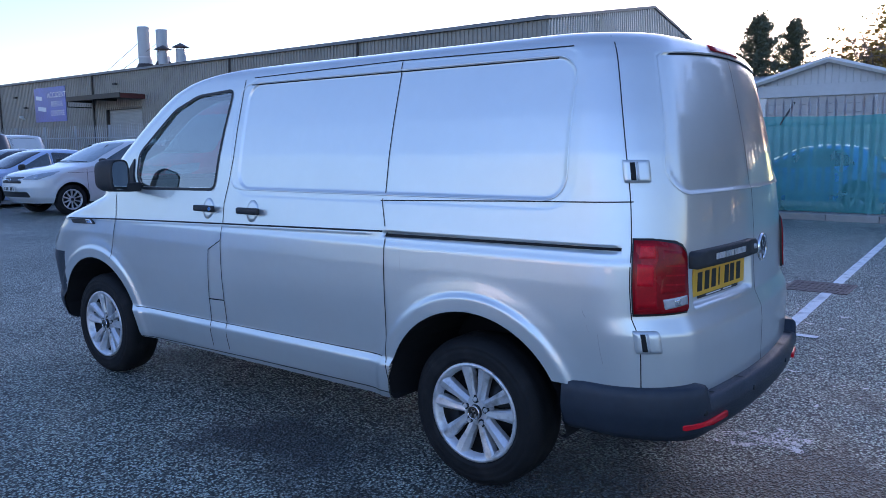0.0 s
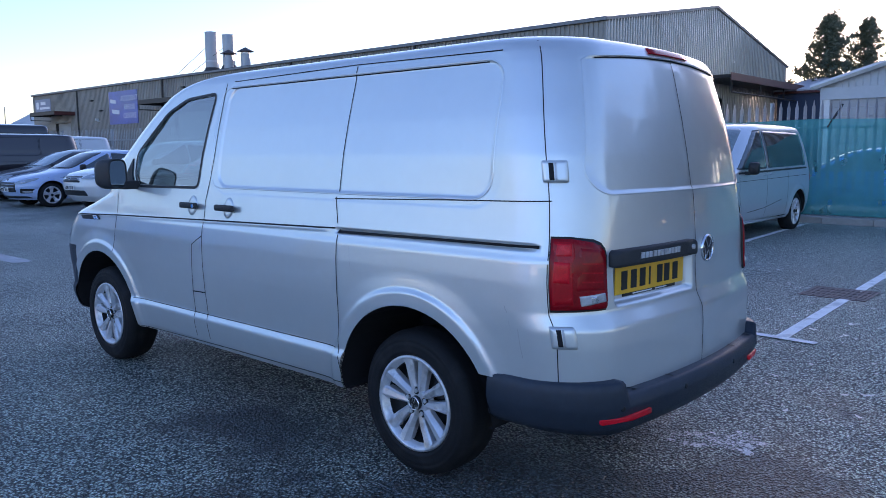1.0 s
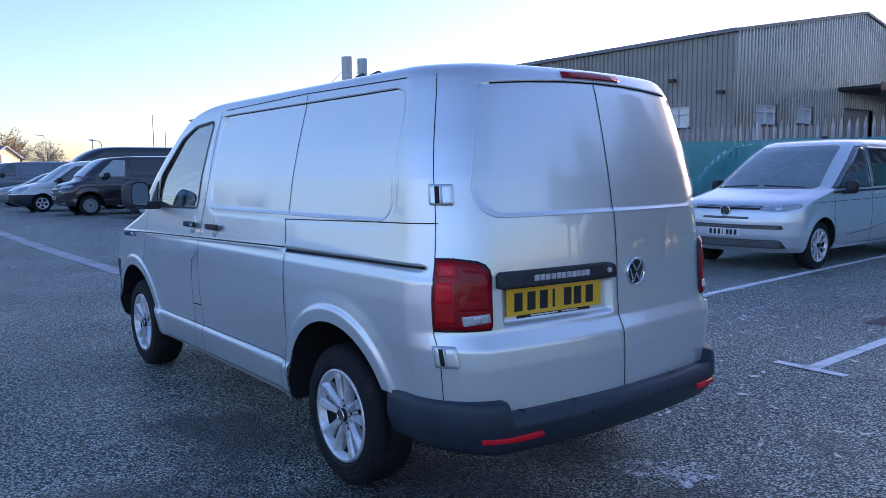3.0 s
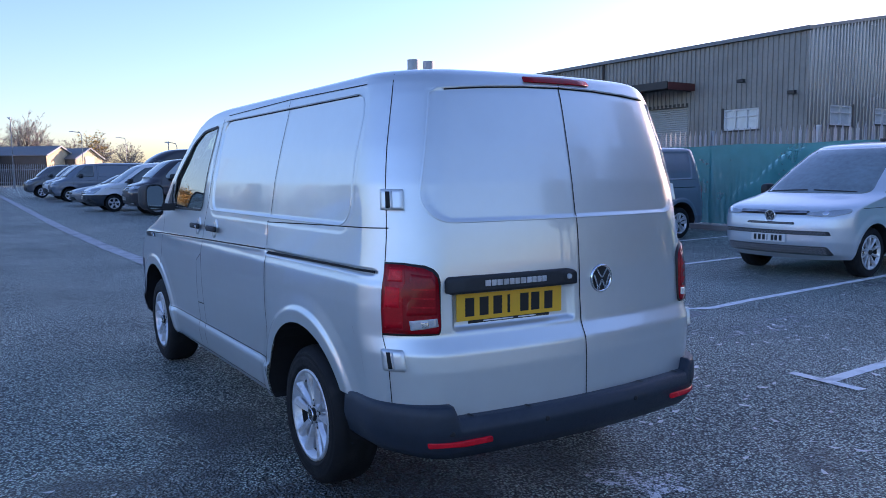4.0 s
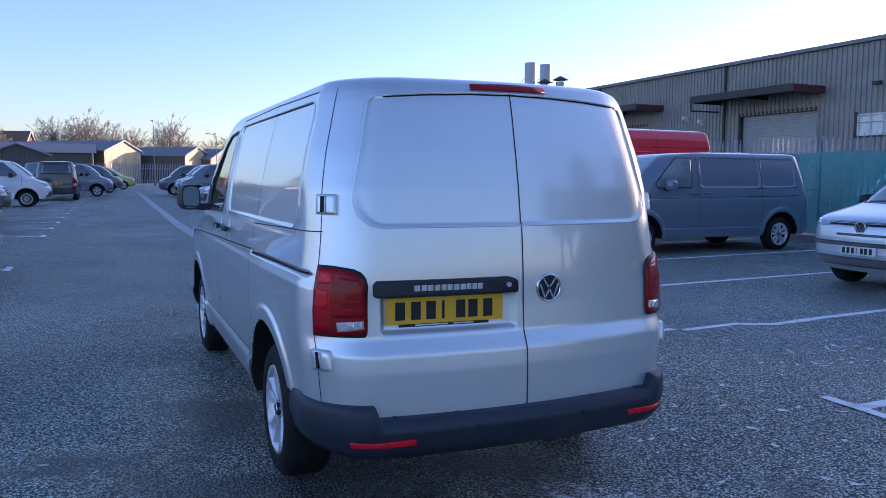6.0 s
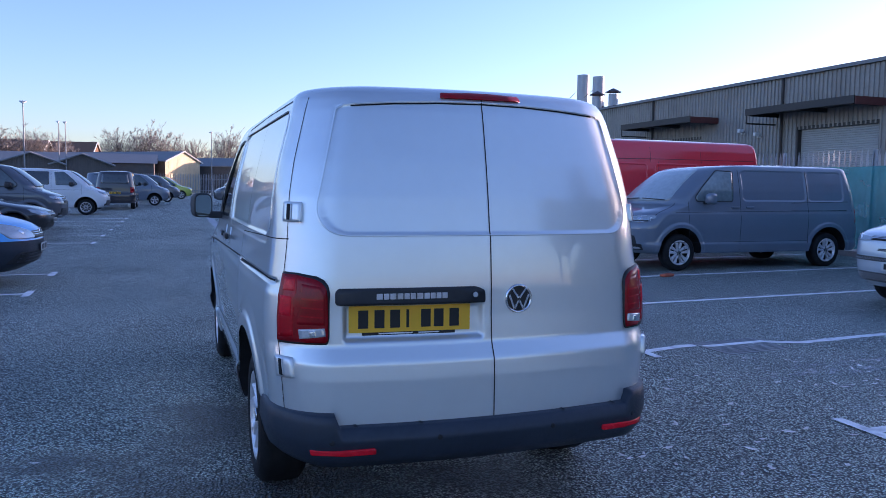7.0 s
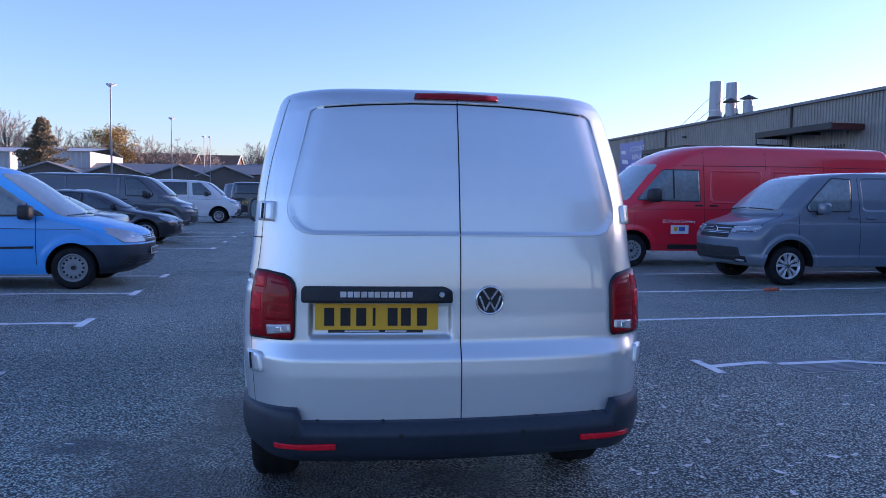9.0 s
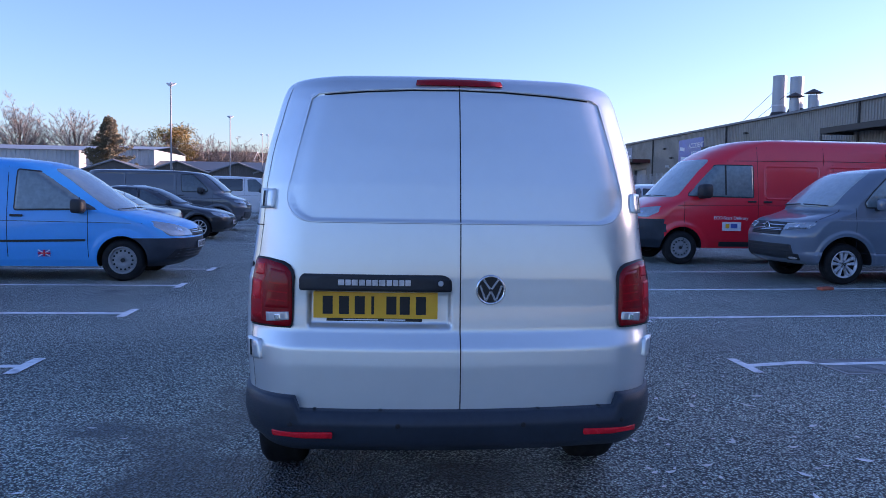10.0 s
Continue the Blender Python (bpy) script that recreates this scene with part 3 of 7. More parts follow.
            bmesh.ops.create_cone(bm, segments=30, radius1=0.078, radius2=0.06, depth=0.034, cap_ends=True, matrix=Matrix.Translation((-0.038, 0, 0)) @ Matrix.Rotation(math.pi / 2, 4, "Y"))
        sp = bpy.data.meshes.new("spokes")
        bmesh.ops.recalc_face_normals(bm, faces=bm.faces)
        bm.to_mesh(sp); bm.free()
        sp.materials.append(M_ALLOY if style != "steel" else M_POST)
        b2 = bmesh.new()
        bmesh.ops.create_cone(b2, segments=24, radius1=0.033, radius2=0.031, depth=0.02, cap_ends=True, matrix=Matrix.Translation((-0.012, 0, 0)) @ Matrix.Rotation(math.pi / 2, 4, "Y"))
        cap = bpy.data.meshes.new("hub_cap")
        b2.to_mesh(cap); b2.free(); cap.materials.append(M_BLACK if style != "steel" else M_DARKMETAL)
        b2 = bmesh.new()
        bmesh.ops.create_cone(b2, segments=6, radius1=0.012, radius2=0.01, depth=0.014, cap_ends=True, matrix=Matrix.Translation((-0.02, 0.056, 0)) @ Matrix.Rotation(math.pi / 2, 4, "Y"))
        nuts = bpy.data.meshes.new("wheel_nut")
        b2.to_mesh(nuts); b2.free(); nuts.materials.append(M_STEEL)
        b2 = bmesh.new()
        bmesh.ops.create_cone(b2, segments=14, radius1=0.018, radius2=0.018, depth=0.004, cap_ends=True, matrix=Matrix.Translation((-0.0215, 0.056, 0)) @ Matrix.Rotation(math.pi / 2, 4, "Y"))
        recess = bpy.data.meshes.new("nut_recess")
        b2.to_mesh(recess); b2.free(); recess.materials.append(M_DARKMETAL)
        TYRES[key] = (tyre, barrel, disc, sp, cap, nuts, holes, recess)
    me = TYRES[key]
    w = new("wheel", me[0])
    w.data.name = "tyre"
    w.parent = parent
    w.matrix_basis = pose(x, y, r, 0, 0, 0 if sgn > 0 else 180)
    for nm, d in zip(("rim", "brake_disc", "spokes", "hub_cap"), me[1:5]):
        share(nm, d, w, Matrix.Identity(4))
    if style == "ten":
        vs, fs = lathe([(0.026, -0.003), (0.027, 0.0), (0.031, 0.0), (0.032, -0.004)], 28)
        link_mesh("cap_ring", vs, fs, M_CHROME, w, "", True)
        for k, a in enumerate((-0.55, 0.55, -0.2, 0.2)):
            part("cap_bar", box(-0.003, -0.0005, -0.003, 0.003, -0.022, 0.022, 0, Matrix.Translation((0, 0.008 * (1 if k % 2 else -1), 0)) @ Matrix.Rotation(a, 4, "X")), M_CHROME, w)
        for k in range(5):
            share("nut_recess", me[7], w, Matrix.Rotation(2 * math.pi * k / 5 + math.pi / 2, 4, "X"))
            share("wheel_nut", me[5], w, Matrix.Rotation(2 * math.pi * k / 5 + math.pi / 2, 4, "X"))
    if me[6]:
        for k in range(14):
            share("vent_hole", me[6], w, Matrix.Rotation(2 * math.pi * k / 14, 4, "X"))
    return w


def mirror(parent, sgn, x, y, z, s=1.0, shell=None, wf=1.0):
    """A door mirror on a short arm: rounded shell, glass towards the rear."""
    turn = Matrix.Translation((sgn * x, y, 0)) @ Matrix.Rotation(radians(sgn * -16), 4, "Z") @ Matrix.Translation((-sgn * x, -y, 0))
    def ring(y_, k, n=28):
        out = []
        for i in range(n):
            a = 2 * math.pi * i / n
            ca, sa = math.cos(a), math.sin(a)
            out.append(turn @ Vector((sgn * x + 0.104 * wf * s * k * math.copysign(abs(ca) ** 0.55, ca), y + y_ * s, z + 0.124 * s * k * math.copysign(abs(sa) ** 0.6, sa))))
        return out
    vs, fs = [], []
    rings = ((-0.044, 0.86), (-0.052, 0.90), (-0.05, 0.97), (-0.03, 1.0), (0.04, 1.0), (0.09, 0.96), (0.13, 0.84), (0.152, 0.6), (0.158, 0.05))
    for y_, k in rings:
        vs += ring(y_, k)
    for q in range(len(rings) - 1):
        fs += [(q * 28 + i, q * 28 + (i + 1) % 28, (q + 1) * 28 + (i + 1) % 28, (q + 1) * 28 + i) for i in range(28)]
    sh = link_mesh("door_mirror", vs, fs, shell or M_PLASTIC, parent, "", True)
    link_mesh("mirror_glass", ring(-0.046, 0.87), [tuple(range(28))], M_MIRROR, sh)
    part("mirror_arm", box(min(sgn * (x - 0.22 * s), sgn * (x - 0.06 * s)), max(sgn * (x - 0.22 * s), sgn * (x - 0.06 * s)), y - 0.03 * s, y + 0.08 * s, z - 0.13 * s, z - 0.06 * s, 0.02 * s), M_PLASTIC, sh)
    return sh


def number_plate(surface_matrix, parent, material, w=0.52, h=0.111):
    """A registration plate with plain bars where the characters stand."""
    p = part("number_plate", box(-w / 2, w / 2, -h / 2, h / 2, 0, 0.006, 0.002, surface_matrix), material, parent)
    xs = [-0.2, -0.132, -0.066, -0.012, 0.066, 0.122, 0.19]
    for i, x in enumerate(xs):
        hw = 0.006 if i == 3 else 0.021
        part("plate_bar", box((x - hw) * w / 0.52, (x + hw) * w / 0.52, -0.038 * h / 0.111, 0.038 * h / 0.111, 0.004, 0.0075, 0, surface_matrix), M_BLACK, p)
    return p


def badge(surface_matrix, parent, r=0.06):
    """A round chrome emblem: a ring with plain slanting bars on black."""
    b = bmesh.new()
    bmesh.ops.create_cone(b, segments=36, radius1=r, radius2=r * 0.96, depth=0.008, cap_ends=True, matrix=surface_matrix)
    p = part("badge", b, M_BLACK, parent, "round black and chrome badge", False)
    vs, fs = lathe([(r * 0.86, 0.004), (r * 0.9, 0.009), (r * 0.99, 0.009), (r * 1.03, 0.0)], 40)
    m = surface_matrix @ Matrix.Rotation(-math.pi / 2, 4, "Y")
    ob = link_mesh("badge_ring", [m @ Vector(v) for v in vs], fs, M_CHROME, p, "", True)
    for sx in (-1, 1):
        for x0, y0, x1, y1 in ((0.52, 0.72, 0.05, -0.02 + 0.08), (0.74, 0.3, 0.34, -0.74), (0.34, -0.74, 0.02, -0.1)):
            a, c = Vector((sx * x0 * r, y0 * r)), Vector((sx * x1 * r, y1 * r))
            d = (c - a)
            q = surface_matrix @ Matrix.Translation(((a.x + c.x) / 2, (a.y + c.y) / 2, 0.005)) @ Matrix.Rotation(math.atan2(d.y, d.x), 4, "Z")
            part("badge_bar", box(-d.length / 2, d.length / 2, -0.07 * r, 0.07 * r, 0, 0.004, 0, q), M_CHROME, p)
    return p

# ---- the silver panel van ----
def rbox(x, y, x0, x1, y0, y1, r):
    """Signed distance to a rounded rectangle, negative inside."""
    qx, qy = np.abs(x - (x0 + x1) / 2) - (x1 - x0) / 2 + r, np.abs(y - (y0 + y1) / 2) - (y1 - y0) / 2 + r
    return np.hypot(np.maximum(qx, 0), np.maximum(qy, 0)) + np.minimum(np.maximum(qx, qy), 0) - r


VAN_ROWS = [(0.32, 0.905, 0.10, 4.72), (0.35, 0.92, 0.06, 4.80), (0.44, 0.938, 0.05, 4.86), (0.485, 0.944, 0.05, 4.87), (0.52, 0.928, 0.05, 4.88), (0.70, 0.943, 0.050, 4.90),
            (0.772, 0.948, 0.056, 4.90), (0.838, 0.950, 0.088, 4.88), (0.95, 0.950, 0.097, 4.80), (1.04, 0.944, 0.10, 4.70), (1.06, 0.936, 0.10, 4.655), (1.12, 0.926, 0.104, 4.45), (1.19, 0.914, 0.110, 4.245), (1.25, 0.904, 0.116, 4.225),
            (1.30, 0.896, 0.122, 4.22), (1.45, 0.874, 0.146, 4.06), (1.60, 0.841, 0.176, 3.88), (1.74, 0.805, 0.208, 3.70), (1.82, 0.784, 0.228, 3.57), (1.87, 0.768, 0.246, 3.44), (1.90, 0.753, 0.266, 3.30),
            (1.922, 0.730, 0.30, 3.12), (1.938, 0.672, 0.37, 2.88), (1.950, 0.59, 0.51, 2.55), (1.958, 0.45, 0.75, 2.1), (1.962, 0.25, 1.0, 1.85)]
VAN = Body(VAN_ROWS, 0.25, 0.3, 0.10, 0.14, 0.007, 0.034)
HUB_R, HUB_F, ARCH = 0.995, 4.0, 0.455


def van_side_shift(y, z):
    s = 0.0 * y
    for ya, k in ((HUB_R, 1.0), (HUB_F, 0.8)):
        d = np.hypot(y - ya, z - 0.335)
        s = s + k * (0.008 * smooth(ARCH + 0.16, ARCH + 0.06, d) + 0.012 * smooth(ARCH + 0.085, ARCH + 0.055, d)) * smooth(0.15, 0.3, z)
    d = rbox(y, z, 0.575, 2.555, 1.275, 1.832, 0.09)
    s = s - 0.008 * smooth(0.005, -0.006, d) - 0.002 * smooth(0.045, 0.035, d)
    rail = rbox(y, z, 0.36, 1.47, 1.083, 1.101, 0.004)
    s = s - 0.022 * smooth(0.006, -0.004, rail)
    belt = 1.045 + (4.4 - y) * 0.0215
    s = s + 0.004 * smooth(0.012, 0.0, np.abs(z - belt + 0.012)) * smooth(1.5, 1.6, y)
    return s


def van_rear_shift(x, z):
    half = 0.733 - np.clip(z - 1.37, -0.1, 0.5) * 0.235
    top = 1.862 - 0.030 * (x / 0.62) ** 2
    d = rbox(x * 0.7 / half, z, -0.7, 0.7, 1.30, 2.2, 0.13)
    d = np.maximum(d, z - top)
    s = 0.007 * smooth(0.004, -0.006, d)
    p = rbox(x, z, -0.66, -0.035, 0.852, 1.012, 0.02)
    s = s + 0.026 * smooth(0.004, -0.022, p)
    return s


van = thing("panel_van", "silver panel van with blank side panels standing on the asphalt", "van", at=pose(-0.03, 0, 0))
van_levels = np.unique(np.concatenate([np.linspace(0.32, 1.90, 270), np.linspace(1.90, 1.962, 12)]))
WIN = [(3.475, 1.253), (3.535, 1.325), (3.525, 1.465), (3.215, 1.715), (3.01, 1.79), (2.69, 1.81), (2.756, 1.262)]


def in_poly(px, py, poly):
    ins = np.zeros(len(px), bool)
    for (x0, y0), (x1, y1) in zip(poly, poly[1:] + poly[:1]):
        c = ((y0 > py) != (y1 > py)) & (px < (x1 - x0) * (py - y0) / (y1 - y0 + 1e-12) + x0)
        ins ^= c
    return ins


van_body = body_parts(VAN, van_levels, (140, 26, 300, 30), [(HUB_R, 0.335, ARCH), (HUB_F, 0.335, ARCH)], van, [("body", M_SILVER), ("front_bumper", M_BUMPER)], split=lambda x, y, z: ((y > HUB_F + 0.40) & (z < 0.80 + 0.1 * (np.abs(x) < 0.6))).astype(int),
                      holes=[lambda x, y, z: (y < 0.62) & (z < np.where(np.abs(x) > 0.705, 0.556, 0.50)), lambda x, y, z: in_poly(y, z, [(3.1 + (a - 3.1) * 0.975, 1.53 + (b - 1.53) * 0.965) for a, b in WIN]) & (np.abs(x) > 0.6), lambda x, y, z: (z > 1.30) & (z < 1.83) & (np.abs(x) < 0.70 - (z - 1.3) * 0.16) & (y > 3.2)],
                      shifts=(van_side_shift, van_rear_shift), lip=0.016)
for sgn in (-1, 1):
    S = on_side(VAN, sgn, van_side_shift)
    xa, xb = float(VAN.side(3.0, 1.262)) - 0.004, float(VAN.side(3.0, 1.80)) - 0.004
    pane = [(sgn * (xa + (xb - xa) * (z - 1.262) / 0.538), y, z) for y, z in rounded(WIN, 0.04)]
    glass = link_mesh("door_window", pane, [tuple(range(len(pane)))], M_GLASS, van)
    ribbon(S, rounded(WIN, 0.04), "window_seal", M_PLASTIC, glass, 0.016, 0.003, 0.05, True)
    # panel gaps
    for line in ([(2.60, 1.862), (2.605, 1.44), (2.63, 1.30), (2.655, 1.19), (2.65, 1.08), (2.66, 0.99), (2.66, 0.65), (2.65, 0.37)], [(1.48, 1.875), (1.49, 1.28), (1.50, 1.245), (1.46, 1.10), (1.455, 0.54), (1.43, 0.36)],
                 [(3.757, 1.205), (3.73, 1.05), (3.79, 0.80)], [(1.51, 1.243), (0.8, 1.262), (0.31, 1.272)], [(3.55, 0.325), (2.45, 0.345), (1.42, 0.352)],
                 [(2.53, 1.868), (1.5, 1.882), (0.6, 1.872)]):
        ribbon(S, line, "panel_gap", M_GAP, van, 0.005)
    ribbon(S, [(4.36, 1.034), (3.73, 1.054), (2.65, 1.079), (1.48, 1.104)], "belt_groove", M_GAP, van, 0.008)
    ribbon(S, [(0.33, 1.096), (1.0, 1.092), (1.465, 1.088)], "sliding_door_rail", M_GAP, van, 0.012, 0.012)
    ribbon(S, [(2.795, 0.37), (2.796, 0.645), (2.77, 0.93), (2.665, 0.985)], "fuel_flap_gap", M_GAP, van, 0.005)
    ribbon(S, [(2.796, 0.645), (2.662, 0.65)], "fuel_flap_gap", M_GAP, van, 0.007)
    ribbon(S, [(3.55, 0.515), (2.65, 0.518), (1.48, 0.522)], "sill_crease_shadow", M_GAP, van, 0.004)
    # door handles with their dished recess
    for yh in (2.79, 2.41):
        laid(S, [(yh + 0.045 * math.cos(a * 0.3142) , 1.158 + 0.058 * math.sin(a * 0.3142)) for a in range(20)], "handle_recess", M_SILVER, van, 0.004)
        part("door_handle", box(-0.012, 0.012, -0.088, 0.088, -0.0175, 0.0175, 0.010, Matrix.Translation((sgn * (float(VAN.side(yh, 1.16)) + 0.026), yh + 0.01, 1.158))), M_PLASTIC, van, "black door handle", True)
        lk = bmesh.new()
        bmesh.ops.create_cone(lk, segments=14, radius1=0.011, radius2=0.011, depth=0.006, cap_ends=True, matrix=Matrix.Translation((sgn * (float(VAN.side(yh, 1.16)) + 0.041), yh - 0.06, 1.158)) @ Matrix.Rotation(math.pi / 2, 4, "Y"))
        if yh > 2.6:
            part("door_lock", lk, M_CHROME, van)
        else:
            lk.free()
    # small trim at the front wing, lamp
    laid(S, rounded([(4.25, 1.003), (3.97, 1.010), (4.01, 1.042), (4.28, 1.029)], 0.012), "wing_trim", M_PLASTIC, van, 0.005)
    laid(S, rounded([(4.07, 1.008), (4.00, 1.012), (4.03, 1.038), (4.09, 1.036)], 0.01), "wing_trim_end", M_CHROME, van, 0.008)
    laid(S, rounded([(4.68, 0.82), (4.52, 0.86), (4.42, 1.02), (4.60, 1.0)], 0.03), "headlamp", M_HEADLAMP, van, 0.006)
    mirror(van, sgn, 1.055, 3.50, 1.335, 0.78, None, 0.9)
    tri = laid(S, rounded([(3.74, 1.225), (3.52, 1.245), (3.57, 1.33), (3.57, 1.44)], 0.02), "mirror_base", M_PLASTIC, van, 0.006)
    for yh in (HUB_R, HUB_F):
        wheel(van, sgn * (0.905 if yh == HUB_R else 0.918), yh, 0.335, sgn, 0.218, "ten", 0.215)

R = on_rear(VAN, van_rear_shift)
laid(on_front(VAN), rounded([(-0.72, 1.28), (0.72, 1.28), (0.60, 1.845), (-0.60, 1.845)], 0.08), "windscreen", M_GLASS, van, -0.008, rings=6, thick=0.0)
ribbon(on_front(VAN), rounded([(-0.72, 1.28), (0.72, 1.28), (0.60, 1.845), (-0.60, 1.845)], 0.08), "windscreen_seal", M_PLASTIC, van, 0.05, 0.002, 0.06, True)
# rear doors: split line, corner gaps, roof gap
ribbon(R, [(0.0, 1.905), (0.0, 1.3), (0.0, 0.505)], "door_split", M_GAP, van, 0.0048, 0.002, 0.01)
for sgn in (-1, 1):
    def post(a, z, off, sgn=sgn):
        """The rounded corner post: a is the turn in degrees from the rear face to the side."""
        w, yr, yf = VAN.at(z)
        x = w - VAN.rr + VAN.rr * math.sin(radians(a))
        y = yr + VAN.rr - VAN.rr * math.cos(radians(a)) + VAN.cr * (x / w) ** 2
        x = x * VAN.narrow(y, z)
        return (sgn * float(x + off * math.sin(radians(a))), float(y - off * math.cos(radians(a))), z)
    def gap_line(t, z, off, post=post):
        return post(56.0 + t * 250, z, off)
    ribbon(gap_line, [(0, 0.57), (0, 0.9), (0, 1.3), (0, 1.6), (0, 1.905)], "door_gap", M_GAP, van, 0.0036, 0.0008)
    def lamp_surface(u, z, off, post=post):
        return post(55.0 - 51.0 * u, z, off)
    for z0 in (1.386, 0.752):
        def hinge_surface(u, z, off, post=post):
            return post(u * 100, z, off)
        h = laid(hinge_surface, rounded([(0.40, z0 - 0.042), (0.60, z0 - 0.042), (0.60, z0 + 0.042), (0.40, z0 + 0.042)], 0.012), "rear_hinge", M_SILVER, van, 0.016, "silver door hinge with a black slot", thick=0.026)
        laid(hinge_surface, [(0.51, z0 - 0.033), (0.548, z0 - 0.033), (0.548, z0 + 0.033), (0.51, z0 + 0.033)], "hinge_slot", M_GAP, h, 0.0175, thick=0.002)
        laid(hinge_surface, [(0.488, z0 - 0.034), (0.503, z0 - 0.034), (0.503, z0 + 0.034), (0.488, z0 + 0.034)], "hinge_edge", M_STEEL, h, 0.019, thick=0.003)
    outline = [(0.0, 0.848), (0.0, 1.138), (0.3, 1.137), (0.68, 1.126), (0.82, 1.112), (0.91, 1.09), (0.965, 1.06), (0.99, 1.02), (1.0, 0.97), (1.0, 0.885), (0.985, 0.862), (0.95, 0.85)]
    lamp = laid(lamp_surface, [(a, z) for a, z in outline], "tail_lamp", M_BLACK, van, 0.010, "red tail lamp with a clear reversing segment", rings=6, thick=0.03)
    laid(lamp_surface, [(0.014, 0.858), (0.014, 1.131), (0.3, 1.130), (0.66, 1.115), (0.79, 1.101), (0.88, 1.08), (0.93, 1.05), (0.955, 1.01), (0.978, 0.96), (0.978, 0.888), (0.965, 0.867), (0.93, 0.858)], "lens", M_REDLENS, lamp, 0.016, rings=6)
    laid(lamp_surface, rounded([(0.04, 0.875), (0.04, 1.12), (0.34, 1.12), (0.37, 1.075), (0.36, 0.875)], 0.012), "outer_lens", M_REDMID, lamp, 0.0168, rings=6)
    laid(lamp_surface, rounded([(0.07, 0.965), (0.07, 1.045), (0.31, 1.04), (0.31, 0.96)], 0.006), "brake_segment", M_REDLENS2, lamp, 0.0180)
    laid(lamp_surface, rounded([(0.08, 1.065), (0.10, 1.112), (0.31, 1.112), (0.33, 1.065)], 0.006), "tail_segment", M_REDLENS2, lamp, 0.0180)
    laid(lamp_surface, rounded([(0.42, 0.93), (0.44, 1.095), (0.78, 1.085), (0.90, 1.05), (0.93, 0.93)], 0.015), "inner_lens", M_DARKLENS, lamp, 0.0172, rings=6)
    for zl in (0.965, 1.0, 1.035):
        ribbon(lamp_surface, [(0.50, zl), (0.88, zl - 0.004)], "lens_bar", M_REDMID, lamp, 0.007, 0.0185, 0.05)
    laid(lamp_surface, rounded([(0.48, 0.872), (0.46, 0.91), (0.92, 0.918), (0.935, 0.885)], 0.008), "reversing_lens", M_CLEARLENS, lamp, 0.019)
    laid(lamp_surface, rounded([(0.66, 0.882), (0.65, 0.905), (0.76, 0.908), (0.77, 0.884)], 0.005), "reversing_bulb", M_CHROME, lamp, 0.0205)
# pressed edges of the blank window panels
def rear_edge():
    pts = []
    for a in np.linspace(-90, 0, 9):
        u, z = 0.7 - 0.13 + 0.137 * math.cos(radians(a)), 1.30 + 0.13 + 0.137 * math.sin(radians(a))
        pts.append((u * (0.733 - min(max(z - 1.37, -0.1), 0.5) * 0.235) / 0.7, z))
    for z in np.linspace(1.48, 1.82, 6):
        pts.append((0.707 * (0.733 - (z - 1.37) * 0.235) / 0.7, float(z)))
    for x in np.linspace(0.60, 0, 9):
        pts.append((float(x), 1.868 - 0.030 * (float(x) / 0.62) ** 2))
    return pts + [(-x, z) for x, z in pts[-2::-1]]
ribbon(R, rear_edge(), "pressed_edge", M_SILVER, van, 0.008, 0.0005, 0.02, True, 0.003)
# dark strips along the panels' top step, its shadow drawn as colour
ribbon(R, [(x, 1.859 - 0.030 * (x / 0.62) ** 2) for x in (-0.575, -0.4, -0.2, 0.0, 0.2, 0.4, 0.575)], "top_groove", M_GAP, van, 0.006, 0.0035, 0.02)
for sgn in (-1, 1):
    ribbon(on_side(VAN, sgn, van_side_shift), [(0.66, 1.829), (1.5, 1.8295), (2.54, 1.829)], "top_groove", M_GAP, van, 0.005, 0.0035, 0.03)
    ribbon(on_side(VAN, sgn, van_side_shift), rounded([(0.568, 1.268), (2.632, 1.268), (2.632, 1.839), (0.568, 1.839)], 0.12, 10), "pressed_edge", M_SILVER, van, 0.008, 0.0005, 0.03, True, 0.003)
# fine scratches behind the rear wheel on the near side
S = on_side(VAN, -1, van_side_shift)
for line in ([(0.47, 0.86), (0.465, 0.845), (0.455, 0.83)], [(0.45, 0.80), (0.447, 0.785), (0.44, 0.775)], [(0.405, 0.77), (0.40, 0.73), (0.395, 0.70), (0.385, 0.655)], [(1.37, 1.03), (1.365, 0.97), (1.36, 0.93)]):
    ribbon(S, line, "scratch", M_STEEL, van, 0.0022, 0.0008, 0.01)
# handle bar, lettering as plain bars, lock
def flat_rear(x, z, off):
    return (x, float(VAN.rear(x, z)) - off, z)
bar = laid(flat_rear, rounded([(-0.668, 1.010), (-0.038, 1.010), (-0.04, 1.062), (-0.07, 1.077), (-0.655, 1.077), (-0.668, 1.062)], 0.012), "grab_bar", M_PLASTIC, van, 0.030, "black grab bar over the number plate", thick=0.034)
letters = [0.030, 0.026, 0.030, 0.029, 0.026, 0.027, 0.031, 0.027, 0.025, 0.025, 0.027]
x = -0.508
for i, w in enumerate(letters):
    yb = float(VAN.rear(x + w / 2, 1.046)) - 0.031
    b = box(x, x + w * 0.84, yb - 0.004, yb + 0.002, 1.034, 1.058, 0.0015)
    part("chrome_bar", b, M_ALLOY, bar)
    x += w
lk = bmesh.new()
